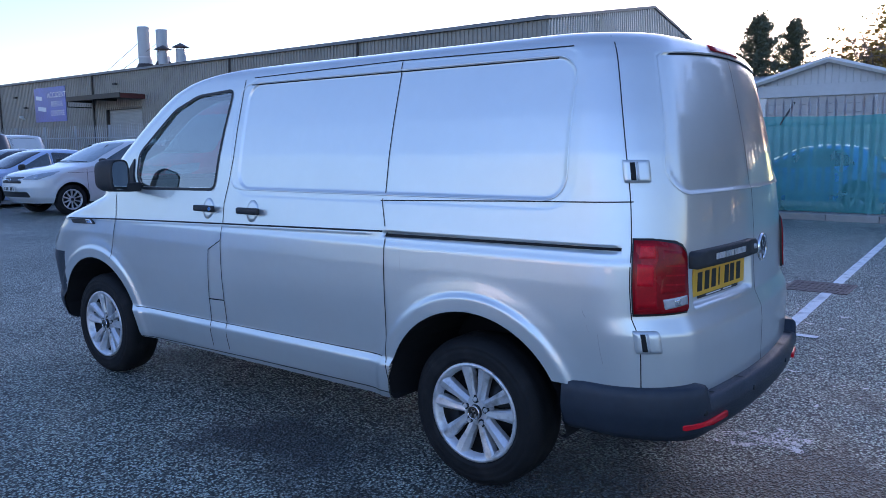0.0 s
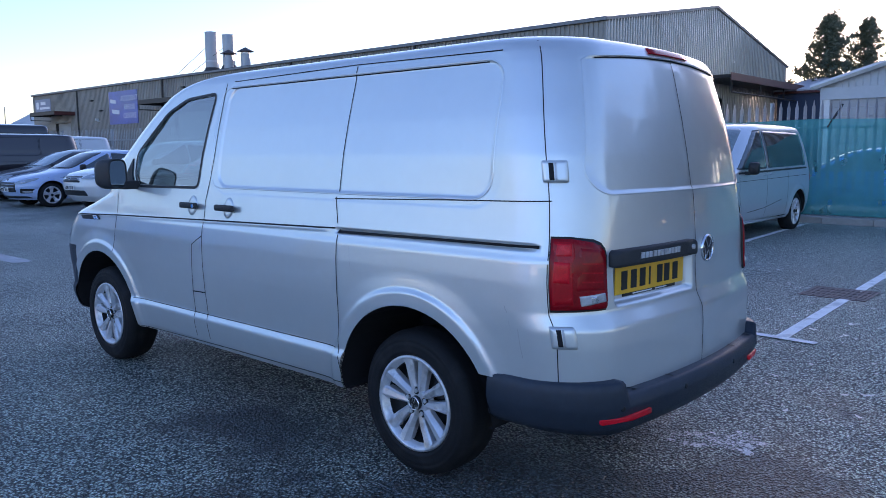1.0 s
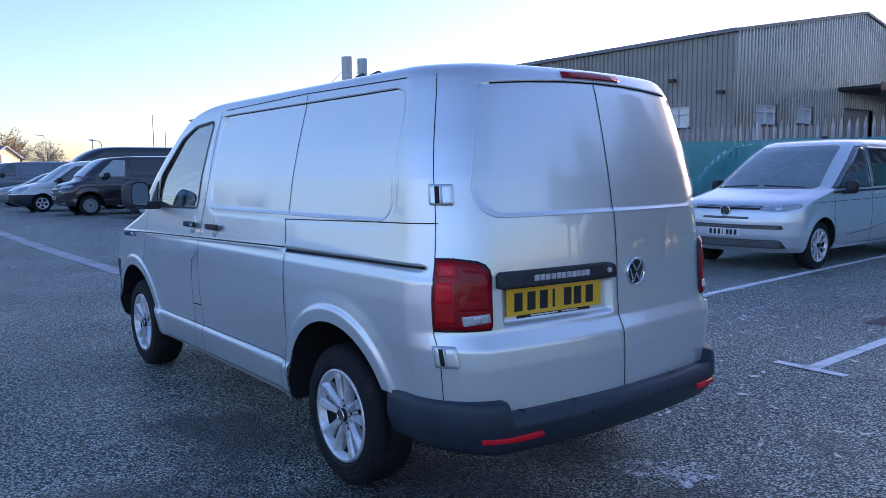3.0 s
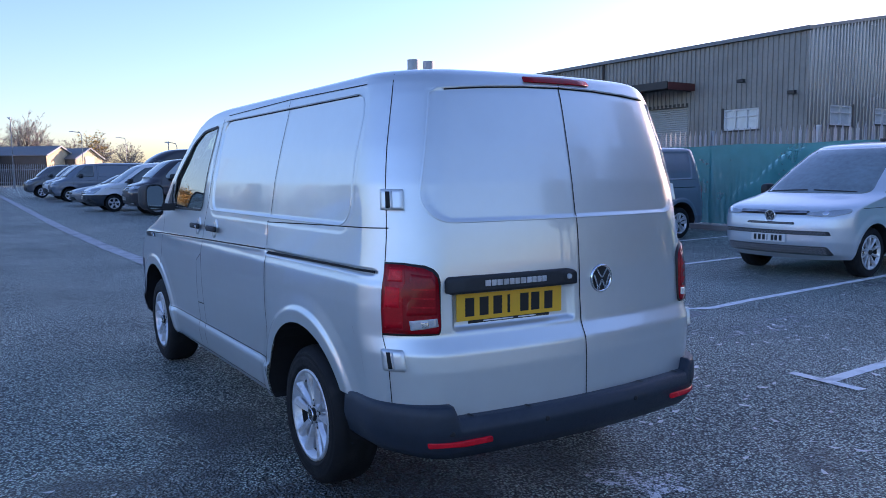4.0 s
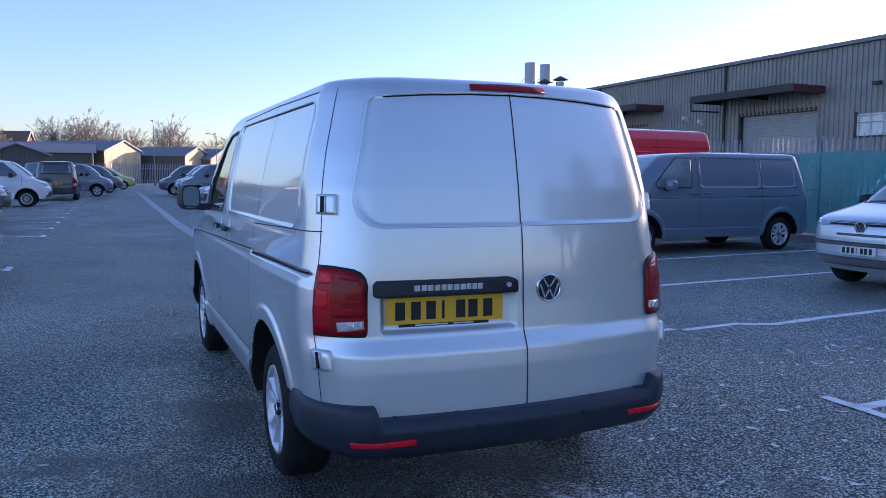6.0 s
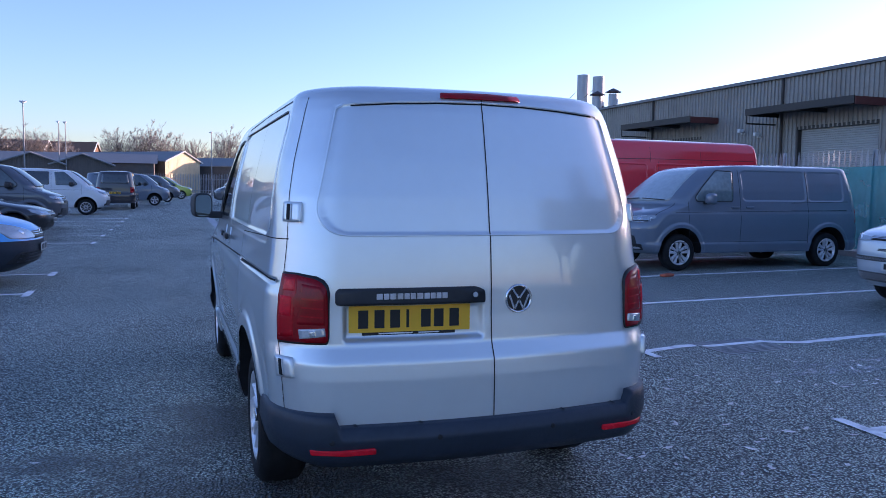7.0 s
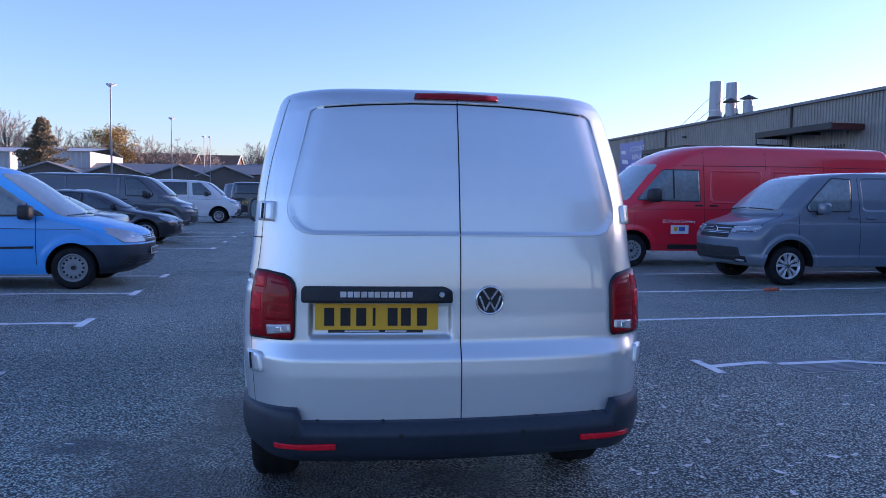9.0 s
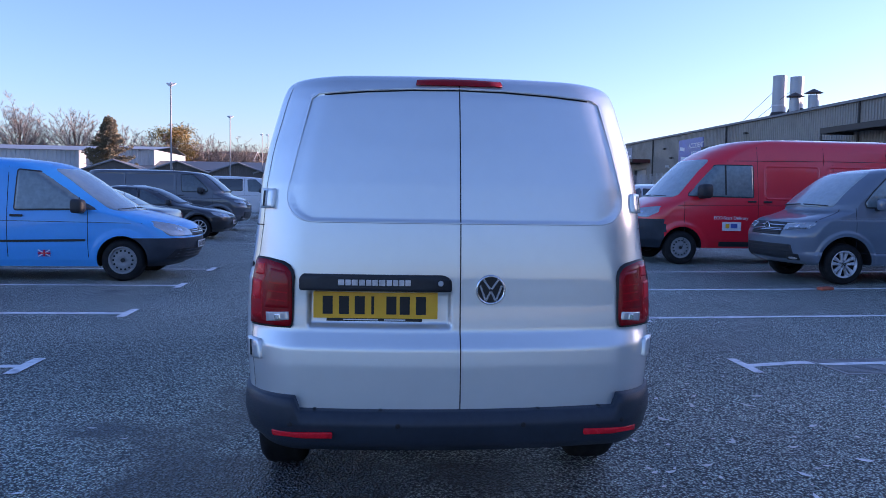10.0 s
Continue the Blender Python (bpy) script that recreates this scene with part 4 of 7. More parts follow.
bmesh.ops.create_cone(lk, segments=16, radius1=0.012, radius2=0.010, depth=0.01, cap_ends=True, matrix=Matrix.Translation((-0.085, float(VAN.rear(-0.085, 1.045)) - 0.033, 1.045)) @ Matrix.Rotation(math.pi / 2, 4, "X"))
part("lock_barrel", lk, M_STEEL, bar)
ya, yb = float(VAN.rear(-0.604, 0.945)) + 0.018, float(VAN.rear(-0.10, 0.945)) + 0.018
ang = math.degrees(math.atan2(yb - ya, 0.504))
plate_m = Matrix.Translation((-0.352, (ya + yb) / 2, 0.946)) @ pose(0, 0, 0, 90, 0, 0) @ Matrix.Rotation(-radians(-ang), 4, "Y")
np_ob = number_plate(plate_m, van, M_YELLOW)
strip = part("dealer_strip", box(-0.205, 0.195, -0.068, -0.054, 0.0, 0.005, 0.001, plate_m), M_BLACK, np_ob, "black strip with tiny white print")
for x0, x1 in ((-0.135, 0.01), (0.035, 0.125)):
    part("print_bar", box(x0, x1, -0.0635, -0.0585, 0.004, 0.0058, 0, plate_m), M_WHITE, strip)
badge(Matrix.Translation((0.128, float(VAN.rear(0.128, 1.017)) - 0.002, 1.017)) @ pose(0, 0, 0, 90, 0, 0), van, 0.062)
laid(lambda x, z, off: (x, float(VAN.rear(x, z)) - off, z), rounded([(-0.188, 1.879), (0.188, 1.879), (0.182, 1.905), (0.05, 1.911), (-0.05, 1.911), (-0.182, 1.905)], 0.006), "high_brake_lamp", M_DARKLENS, van, 0.010, "long dark red brake lamp above the doors")
# rear bumper with its step and raised corners
def bumper_mesh():
    """The bumper follows the body's plan outline, standing proud of it at the back and close to it along the sides."""
    w, yr, yf = (float(v) for v in VAN.at(0.5))
    r, cr = VAN.rr, VAN.cr
    path = [(x, yr + cr * (x / w) ** 2, 0.0, -1.0, 0.0) for x in np.linspace(0, w - r, 70, endpoint=False)]
    for a in np.linspace(0, 90, 22):
        x = w - r + r * math.sin(radians(a))
        path.append((x, yr + r - r * math.cos(radians(a)) + cr * (x / w) ** 2, math.sin(radians(a)), -math.cos(radians(a)), a / 90))
    ys = path[-1][1]
    path += [(w, y, 1.0, 0.0, 1.0) for y in np.linspace(ys, 0.555, 8)[1:]]
    path = [(float(x * VAN.narrow(y, 0.5)), y, nx, ny, a) for x, y, nx, ny, a in path]
    full = [(-x, y, -nx, ny, a) for x, y, nx, ny, a in path[:0:-1]] + path
    vs, fs, k = [], [], 9
    for x, y, nx, ny, a in full:
        d = 0.055 - 0.041 * float(smooth(0.0, 0.7, np.array(a)))
        ax = abs(x)
        up = float(smooth(0.668, 0.682, np.array(ax)))
        top = 0.522 + 0.052 * up
        inner = 0.10 + d
        low = 0.345 + 0.015 * a
        for off, z in ((d - inner, top + 0.003), (d - 0.016 - 0.01 * (1 - up), top), (d - 0.004, top - 0.010), (d, top - 0.045), (d + 0.003, 0.472), (d - 0.001, 0.458), (d - 0.016, 0.395), (d - 0.05, low + 0.005), (d - 0.12, low)):
            vs.append((x + nx * off, y + ny * off, z))
    for i in range(len(full) - 1):
        for q in range(k - 1):
            a = i * k + q
            fs.append((a, a + 1, a + k + 1, a + k))
    return vs, fs
bv, bf = bumper_mesh()
bumper = link_mesh("rear_bumper", bv, bf, M_BUMPER, van, "dark grey plastic step bumper", True)
def on_bumper(x, z, off):
    w, yr, yf = (float(v) for v in VAN.at(0.5))
    a = math.degrees(math.asin(min(max((abs(x) / float(VAN.narrow(0.15, 0.5)) - w + VAN.rr) / VAN.rr, 0), 1)))
    d = 0.055 - 0.041 * float(smooth(0.0, 0.7, np.array(a / 90)))
    return (x, float(VAN.rear(x, 0.5)) - d - off, z)
for sgn in (-1, 1):
    laid(on_bumper, rounded([(sgn * 0.525, 0.414), (sgn * 0.775, 0.408), (sgn * 0.78, 0.430), (sgn * 0.525, 0.437)], 0.006), "bumper_reflector", M_REDLENS2, bumper, 0.004, "red reflector")
    for xs in (0.26, 0.70):
        laid(on_bumper, [(sgn * xs + 0.011 * math.cos(t * 0.524), 0.468 + 0.011 * math.sin(t * 0.524)) for t in range(12)], "parking_sensor", M_BLACK, bumper, 0.005)
# grooves across the step's tread
def on_tread(x, t, off):
    return (x, float(VAN.rear(x, 0.5)) - 0.005 - t, 0.5235 + off)
for xs in (-0.60, -0.33, 0.33, 0.60):
    ribbon(on_tread, [(xs, -0.02), (xs, 0.0), (xs, 0.03)], "tread_groove", M_GAP, bumper, 0.012, 0.0015, 0.01)
# underside, exhaust, axle, cabin
part("rear_axle", tube([(-0.75, HUB_R, 0.32), (0.75, HUB_R, 0.32)], 0.05, 10), M_DARKMETAL, van)
part("exhaust_pipe", tube([(0.45, 0.38, 0.30), (0.45, 0.7, 0.31), (0.5, 1.4, 0.30)], 0.03, 10), M_DARKMETAL, van)
part("bulkhead", box(-0.7, 0.7, 2.45, 2.49, 0.4, 1.8, 0.01), M_CABIN, van)
part("headliner", box(-0.64, 0.64, 2.5, 3.2, 1.79, 1.83, 0.01), M_CABIN, van)
part("cabin_floor", box(-0.84, 0.84, 2.48, 4.25, 0.55, 0.62, 0.01), M_CABIN, van)
part("dashboard", box(-0.82, 0.82, 3.75, 4.15, 0.95, 1.19, 0.06), M_CABIN, van)
for xs in (-0.45, 0.45):
    s = part("seat", box(xs - 0.25, xs + 0.25, 2.75, 3.25, 0.85, 1.02, 0.06), M_CABIN, van)
    part("seat_back", box(xs - 0.24, xs + 0.24, 2.62, 2.78, 0.95, 1.52, 0.06), M_CABIN, s)
    part("headrest", box(xs - 0.13, xs + 0.13, 2.62, 2.72, 1.55, 1.74, 0.04), M_CABIN, s)
wm = Matrix.Translation((0.45, 3.62, 1.14)) @ pose(0, 0, 0, 65, 0, 0)
part("steering_wheel", tube([wm @ Vector((0.18 * math.cos(a * 0.2618), 0.18 * math.sin(a * 0.2618), 0)) for a in range(25)], 0.016, 8), M_BLACK, van)

# ---- ground, markings ----
def axis(lo, hi, near, far):
    out, v = [0.0], 0.0
    while v < hi:
        v += near if v < 30 else far
        out.append(v)
    v = 0.0
    while v > lo:
        v -= near if v > -30 else far
        out.append(v)
    return sorted(out)


gx, gy = axis(-400, 400, 2.0, 20.0), axis(-300, 500, 2.0, 20.0)
gv = [(x, y, ground_z(x, y)) for y in gy for x in gx]
gf = [(j * len(gx) + i, j * len(gx) + i + 1, (j + 1) * len(gx) + i + 1, (j + 1) * len(gx) + i) for j in range(len(gy) - 1) for i in range(len(gx) - 1)]
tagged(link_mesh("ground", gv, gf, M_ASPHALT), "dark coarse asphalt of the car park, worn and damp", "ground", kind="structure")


def marking(name, pts, width, material, label, category="road marking", lift=0.005):
    """A painted stripe along pts, following the ground."""
    pts = dense(pts, 1.0, False)
    vs, fs = [], []
    for i, p in enumerate(pts):
        a, b = Vector(pts[max(i - 1, 0)]), Vector(pts[min(i + 1, len(pts) - 1)])
        t = (b - a).normalized()
        nrm = Vector((-t[1], t[0])) * width / 2
        for s in (-1, 1):
            q = Vector(p) + s * nrm
            vs.append((q[0], q[1], ground_z(q[0], q[1]) + lift))
    fs = [(2 * i, 2 * i + 1, 2 * i + 3, 2 * i + 2) for i in range(len(pts) - 1)]
    return tagged(link_mesh(name, vs, fs, material), label, category, "bay markings", "structure")


for k in range(-3, 5):
    y = 0.62 + 2.46 * k
    if k == 1:
        pts = [(2.8, y), (3.3, y + 0.10), (4.2, y + 0.05), (4.55, y - 0.12), (5.3, y - 0.05), (12.2, y + 0.25)]
    else:
        pts = [(2.8, y), (12.2, y + (0.25 if k > -1 else 0.3))]
    marking("parking_line", pts, 0.10, M_LINE, "worn white parking bay line on asphalt")
    marking("parking_line_end", [(2.78, y - 0.27), (2.80, y + 0.27)], 0.085, M_LINE, "short white cross stroke ending a bay line", lift=0.009)
for y in (-1.7, 0.8, 3.25, 5.9, 8.4, 10.65, 17.0, 19.5, 22.1, 24.7, 27.2, 29.6, 32.2, 35.4, 39.2, 42.0, 45.0):
    xe = -3.11 + max(0.0, y - 10.0) * 0.009
    marking("parking_line", [(xe - 0.02, y), (-8.2, y)], 0.10, M_LINE, "worn white parking bay line on asphalt")
    marking("parking_line_end", [(xe, y - 0.28), (xe, y + 0.28)], 0.10, M_LINE, "short white cross stroke ending a bay line", lift=0.009)
for k in range(1, 14):
    y = 14.9 + 2.55 * k
    marking("parking_line", [(2.45, y), (7.0, y + 0.4)], 0.10, M_OLDLINE, "faded white parking bay line")
marking("lane_line", [(0.42, 9.5), (0.24, 14), (0.14, 20), (0.2, 30), (0.4, 58)], 0.26, M_OLDLINE, "faded pale lane line along the car park")

# ---- palisade fence on a concrete kerb, with green netting ----
FX = 12.75
def fence_x(y):
    return FX + 0.045 * (y - 2.5) if y < 14 else FX + 0.52


pale_bm = bmesh.new()
vs = [(-0.033, 0, 0), (-0.012, 0.008, 0), (0.012, 0.008, 0), (0.033, 0, 0)]
rows_ = []
for z, k in ((0.06, 1.0), (2.12, 1.0), (2.17, 0.55), (2.26, 0.08)):
    rows_.append([pale_bm.verts.new((0.0 + v[1], v[0] * k, z)) for v in vs])
for a, b in zip(rows_, rows_[1:]):
    for i in range(3):
        pale_bm.faces.new((a[i], a[i + 1], b[i + 1], b[i]))
PALE = bpy.data.meshes.new("pale")
bmesh.ops.solidify(pale_bm, geom=pale_bm.faces[:], thickness=0.004)
pale_bm.to_mesh(PALE); pale_bm.free(); PALE.materials.append(M_STEEL)
fence = thing("palisade_fence", "galvanised steel palisade fence on a concrete kerb", "fence", kind="")
n_pale = 0
y = -4.0
ys = []
while y < 80:
    ys.append(y)
    y += 0.158
for y in ys:
    if n_pale < 290:
        share("pale", PALE, fence, pose(fence_x(y), y, ground_z(fence_x(y), y) + 0.12))
        n_pale += 1
far_bm = bmesh.new()
for y in ys[290:]:
    q = Matrix.Translation((fence_x(y), y, ground_z(fence_x(y), y) + 0.12))
    k = len(far_bm.verts)
    far_bm.from_mesh(PALE)
    far_bm.verts.ensure_lookup_table()
    for v in far_bm.verts[k:]:
        v.co = q @ v.co
far_ob = part("far_pales", far_bm, M_STEEL, fence)
far_ob["kind"] = "stuff"
for y0 in [-4 + 2.75 * i for i in range(31)]:
    x = fence_x(y0)
    g = ground_z(x, y0)
    part("fence_post", box(x + 0.02, x + 0.10, y0 - 0.03, y0 + 0.03, g, g + 2.36, 0.004), M_STEEL, fence)
    for z in (0.5, 1.85):
        x1 = fence_x(y0 + 2.75)
        part("fence_rail", tube([(x + 0.025, y0, g + z), (x1 + 0.025, y0 + 2.75, ground_z(x1, y0 + 2.75) + z)], 0.025, 4), M_STEEL, fence)
part("broken_pale", box(-0.03, 0.03, -0.012, 0.012, 0, 0.5, 0.003, pose(fence_x(3.15) - 0.02, 3.15, 1.9, 28, 8, 0)), M_PLASTIC, fence, "bent dark pale sticking out of the fence")
kerbs = thing("fence_kerb", "row of grey concrete kerb blocks under the fence", "kerb", kind="structure")
for i in range(34):
    y0 = -4.2 + 0.915 * i
    x = fence_x(y0 + 0.45)
    g = ground_z(x, y0)
    part("kerb_block", box(x - 0.16, x + 0.12, y0 + 0.006, y0 + 0.909, g - 0.05, g + 0.125, 0.012), M_KERB, kerbs)
net = thing("windbreak_netting", "translucent green netting tied to the palisade fence", "netting")
for y0, y1 in ((-4.0, 3.0), (3.0, 8.3), (8.3, 13.4)):
    vs, fs, n = [], [], 24
    for i in range(n + 1):
        y = y0 + (y1 - y0) * i / n
        x = fence_x(y) - 0.035
        g = ground_z(x, y)
        for j, z in enumerate((0.16, 0.6, 1.1, 1.6, 2.0)):
            vs.append((x + 0.012 * math.sin(3.1 * y + j), y, g + z + (0.015 * math.sin(2.3 * y) if j == 4 else 0)))
    for i in range(n):
        for j in range(4):
            fs.append((i * 5 + j, i * 5 + j + 1, i * 5 + j + 6, i * 5 + j + 5))
    link_mesh("net_panel", vs, fs, M_NET, net, "", True)

# ---- the long industrial building ----
BX, BY0, BY1, EAVE, RIDGE, BX1 = 33.0, 19.85, 96.8, 8.3, 10.75, 60.7
hall = thing("industrial_building", "long dark grey profiled-steel industrial building with canopies and roller shutters", "building")
def cladding(name, a0, a1, z0, z1, at, material, parent, pitch=0.30, z1b=None):
    """A profiled steel sheet from a0 to a1 along its wall; at(a, depth, z) gives the place. z1b: top at a1, if it slopes."""
    n = max(1, int(round((a1 - a0) / pitch)))
    p = (a1 - a0) / n
    cols = []
    for i in range(n):
        b = a0 + i * p
        cols += [(b, 0.0), (b + 0.48 * p, 0.0), (b + 0.56 * p, 0.055), (b + 0.92 * p, 0.055)]
    cols.append((a1, 0.0))
    vs, fs = [], []
    for a, d in cols:
        t = z1 if z1b is None else z1 + (z1b - z1) * (a - a0) / (a1 - a0)
        vs += [at(a, d, z0), at(a, d, t)]
    fs = [(2 * i, 2 * i + 2, 2 * i + 3, 2 * i + 1) for i in range(len(cols) - 1)]
    return link_mesh(name, vs, fs, material, parent)


def side_at(a, d, z):
    return (BX - d, a, z)


def gable_at(a, d, z):
    return (a, BY0 - d, z)


POSTS = [BY0, 33.65, 46.6, 66.0, 84.4, BY1]
OPEN_SIDE = [(22.5, 24.6, 3.65, 4.75, "window"), (27.0, 32.4, 0, 5.15, "shutter"), (41.0, 46.2, 0, 5.1, "shutter"), (58.5, 64.0, 0, 5.15, "shutter"), (86.6, 90.5, 0, 4.9, "shutter")]
cuts = sorted(set(POSTS + [v for o in OPEN_SIDE for v in o[:2]]))
for a0, a1 in zip(cuts, cuts[1:]):
    o = [q for q in OPEN_SIDE if q[0] <= a0 and a1 <= q[1]]
    if o:
        _, _, z0, z1, kind = o[0]
        cladding("wall_sheet", a0, a1, z1, EAVE, side_at, M_CLAD, hall)
        if z0 > 0:
            cladding("wall_sheet", a0, a1, 0, z0, side_at, M_CLAD, hall)
    else:
        cladding("wall_sheet", a0, a1, 0, EAVE, side_at, M_CLAD, hall)
for a in POSTS[1:-1]:
    part("downpipe", tube([(BX - 0.12, a, 0), (BX - 0.12, a, EAVE)], 0.09, 8), M_FLASH, hall)
part("eaves_gutter", box(BX - 0.22, BX + 0.1, BY0 - 0.1, BY1 + 0.1, EAVE - 0.06, EAVE + 0.14, 0.02), M_FLASH, hall)
part("inner_wall", box(BX + 0.45, BX + 0.55, BY0 + 0.5, BY1 - 0.5, 0, EAVE - 0.2), M_FLASH, hall)
part("inner_wall", box(BX + 0.5, BX1 - 0.5, BY0 + 0.45, BY0 + 0.55, 0, EAVE - 0.4), M_FLASH, hall)
def framed_window(y0, y1, z0, z1, at, cols, parent, d=0.02):
    w = thing("window", "", "")
    w.parent = parent
    for k in ("label", "category"):
        if k in w:
            del w[k]
    def slab(nm, a0, a1, b0, b1, d0, d1, mt, par):
        vs = [at(a, dd, b) for dd in (d0, d1) for a, b in ((a0, b0), (a1, b0), (a1, b1), (a0, b1))]
        return link_mesh(nm, vs, [(0, 1, 2, 3), (4, 5, 6, 7), (0, 1, 5, 4), (1, 2, 6, 5), (2, 3, 7, 6), (3, 0, 4, 7)], mt, par)
    slab("pane", y0, y1, z0, z1, -0.12, -0.08, M_PANE, w)
    t = 0.07
    for a0, a1, b0, b1 in [(y0, y1, z0, z0 + t), (y0, y1, z1 - t, z1), (y0, y0 + t, z0, z1), (y1 - t, y1, z0, z1), (y0, y1, z0 + (z1 - z0) * 0.62, z0 + (z1 - z0) * 0.62 + 0.05)] + [(y0 + (y1 - y0) * k / cols - 0.03, y0 + (y1 - y0) * k / cols + 0.03, z0, z1) for k in range(1, cols)]:
        slab("window_frame", a0, a1, b0, b1, -0.1, 0.03, M_FRAME, w)
    slab("window_sill", y0 - 0.1, y1 + 0.1, z0 - 0.08, z0, -0.1, 0.1, M_FLASH, w)
    slab("window_surround", y1, y1 + 0.22, z0, z1 + 0.1, -0.05, 0.045, M_FLASH, w)
    return w


for y0, y1, z0, z1, kind in OPEN_SIDE:
    if kind == "window":
        framed_window(y0, y1, z0, z1, side_at, 3, hall)
    else:
        n = int(z1 / 0.12)
        vs = []
        for i in range(n):
            za, zb = z1 * i / n, z1 * (i + 1) / n
            for d_, zz in ((0.25, za), (0.22, za + 0.02), (0.215, (za + zb) / 2), (0.22, zb - 0.02), (0.25, zb)):
                vs += [(BX + d_, y0, zz), (BX + d_, y1, zz)]
        link_mesh("roller_shutter", vs, [(2 * i, 2 * i + 1, 2 * i + 3, 2 * i + 2) for i in range(len(vs) // 2 - 1)], M_SHUTTER, hall, "grey slatted roller shutter, closed")
        for a in (y0 - 0.12, y1):
            part("shutter_jamb", box(BX - 0.05, BX + 0.25, a, a + 0.12, 0, z1 + 0.15, 0.01), M_FLASH, hall)
        part("shutter_head", box(BX - 0.05, BX + 0.25, y0 - 0.12, y1 + 0.12, z1, z1 + 0.18, 0.01), M_FLASH, hall)
def canopy(y0, y1, z, parent, out=2.2):
    c = part("canopy_deck", box(BX - out, BX, y0, y1, z - 0.12, z + 0.05, 0.01), M_FLASH, parent, "flat steel canopy over a loading door")
    part("canopy_fascia", box(BX - out - 0.05, BX - out, y0, y1, z - 0.30, z + 0.10, 0.01), M_FLASH, c)
    part("canopy_end", box(BX - out, BX, y0 - 0.04, y0, z - 0.34, z + 0.06, 0.01), M_OXIDE, c, "dark red end board")
    for y in (y0 + 0.3, (y0 + y1) / 2, y1 - 0.3):
        part("canopy_beam", box(BX - out, BX, y - 0.05, y + 0.05, z - 0.34, z - 0.12, 0.01), M_FLASH, c)
    part("canopy_strut", tube([(BX - out, y1 - 0.1, z - 0.75), (BX - 0.05, y1 - 0.1, z - 0.75)], 0.05, 6), M_FLASH, c)
    part("canopy_strut", tube([(BX - out, y1 - 0.1, z - 0.2), (BX - out, y1 - 0.1, z - 0.75)], 0.05, 6), M_FLASH, c)
    return c


for y0, y1, z in ((26.6, 34.3, 6.3), (39.4, 47.6, 6.35), (58.0, 66.6, 6.2), (85.3, 92.0, 6.0)):
    canopy(y0, y1, z, hall)
# gable end and roof
XM = 46.9
GW = [(34.9, 36.85, 3.75, 4.75), (39.05, 40.7, 3.9, 4.75), (44.6, 48.4, 0, 4.95)]
gc = sorted({BX, XM, BX1, *[v for o in GW for v in o[:2]]})
def gtop(a):
    return EAVE + (RIDGE - EAVE) * (a - BX) / (XM - BX) if a <= XM else RIDGE - (RIDGE - 8.0) * (a - XM) / (BX1 - XM)
for a0, a1 in zip(gc, gc[1:]):
    o = [q for q in GW if q[0] <= a0 and a1 <= q[1]]
    if o:
        cladding("gable_sheet", a0, a1, o[0][3], gtop(a0), gable_at, M_GABLE, hall, 0.30, gtop(a1))
        if o[0][2] > 0:
            cladding("gable_sheet", a0, a1, 0, o[0][2], gable_at, M_GABLE, hall)
    else:
        cladding("gable_sheet", a0, a1, 0, gtop(a0), gable_at, M_GABLE, hall, 0.30, gtop(a1))
for g_ in GW[:2]:
    framed_window(*g_, gable_at, 2, hall)
part("roller_shutter", box(44.6, 48.4, BY0 + 0.2, BY0 + 0.26, 0, 4.95), M_SHUTTER, hall, "grey roller shutter, closed")
gcan = part("canopy_deck", box(43.7, 59.9, BY0 - 2.4, BY0, 5.9, 6.1, 0.01), M_FLASH, hall, "long steel canopy with a dark red fascia on the gable end")
part("canopy_fascia", box(43.7, 59.9, BY0 - 2.46, BY0 - 2.4, 5.75, 6.2, 0.01), M_OXIDE, gcan)
for xx in (44.2, 49.0, 53.5, 59.4):
    part("canopy_post", tube([(xx, BY0 - 2.3, 5.05), (xx, BY0 - 2.3, 5.9)], 0.05, 6), M_FLASH, gcan)
part("canopy_tie", tube([(44.2, BY0 - 2.3, 5.05), (59.4, BY0 - 2.3, 5.05)], 0.06, 6), M_FLASH, gcan)
for xs, zs in (((BX - 0.25, XM), (EAVE + 0.1, RIDGE + 0.08)), ((XM, BX1 + 0.25), (RIDGE + 0.08, 8.05))):
    vs = [(xs[0], BY0 - 0.15, zs[0]), (xs[1], BY0 - 0.15, zs[1]), (xs[1], BY1, zs[1]), (xs[0], BY1, zs[0])]
    vs += [(x, y, z - 0.16) for x, y, z in vs]
    link_mesh("roof", vs, [(0, 1, 2, 3), (4, 5, 6, 7), (0, 1, 5, 4), (1, 2, 6, 5), (2, 3, 7, 6), (3, 0, 4, 7)], M_ROOF, hall)
part("rear_wall", box(BX1 - 0.1, BX1, BY0 + 0.1, BY1, 0, 7.9), M_CLAD, hall)
part("end_wall", box(BX + 0.1, BX1 - 0.1, BY1 - 0.1, BY1, 0, 8.2), M_CLAD, hall)
# floodlights and cameras on the wall
for y, z in ((23.4, 6.17), (20.5, 5.33), (78.5, 5.9), (62.0, 7.3), (80.5, 7.0)):
    f = thing("floodlight", "small grey floodlight on the building wall", "floodlight", "wall lights", at=pose(BX, y, z))
    part("bracket", box(-0.22, 0.0, -0.04, 0.04, -0.04, 0.04, 0.01), M_FLASH, f)
    part("lamp_head", box(-0.42, -0.2, -0.2, 0.2, -0.1, 0.08, 0.03), M_FLASH, f)
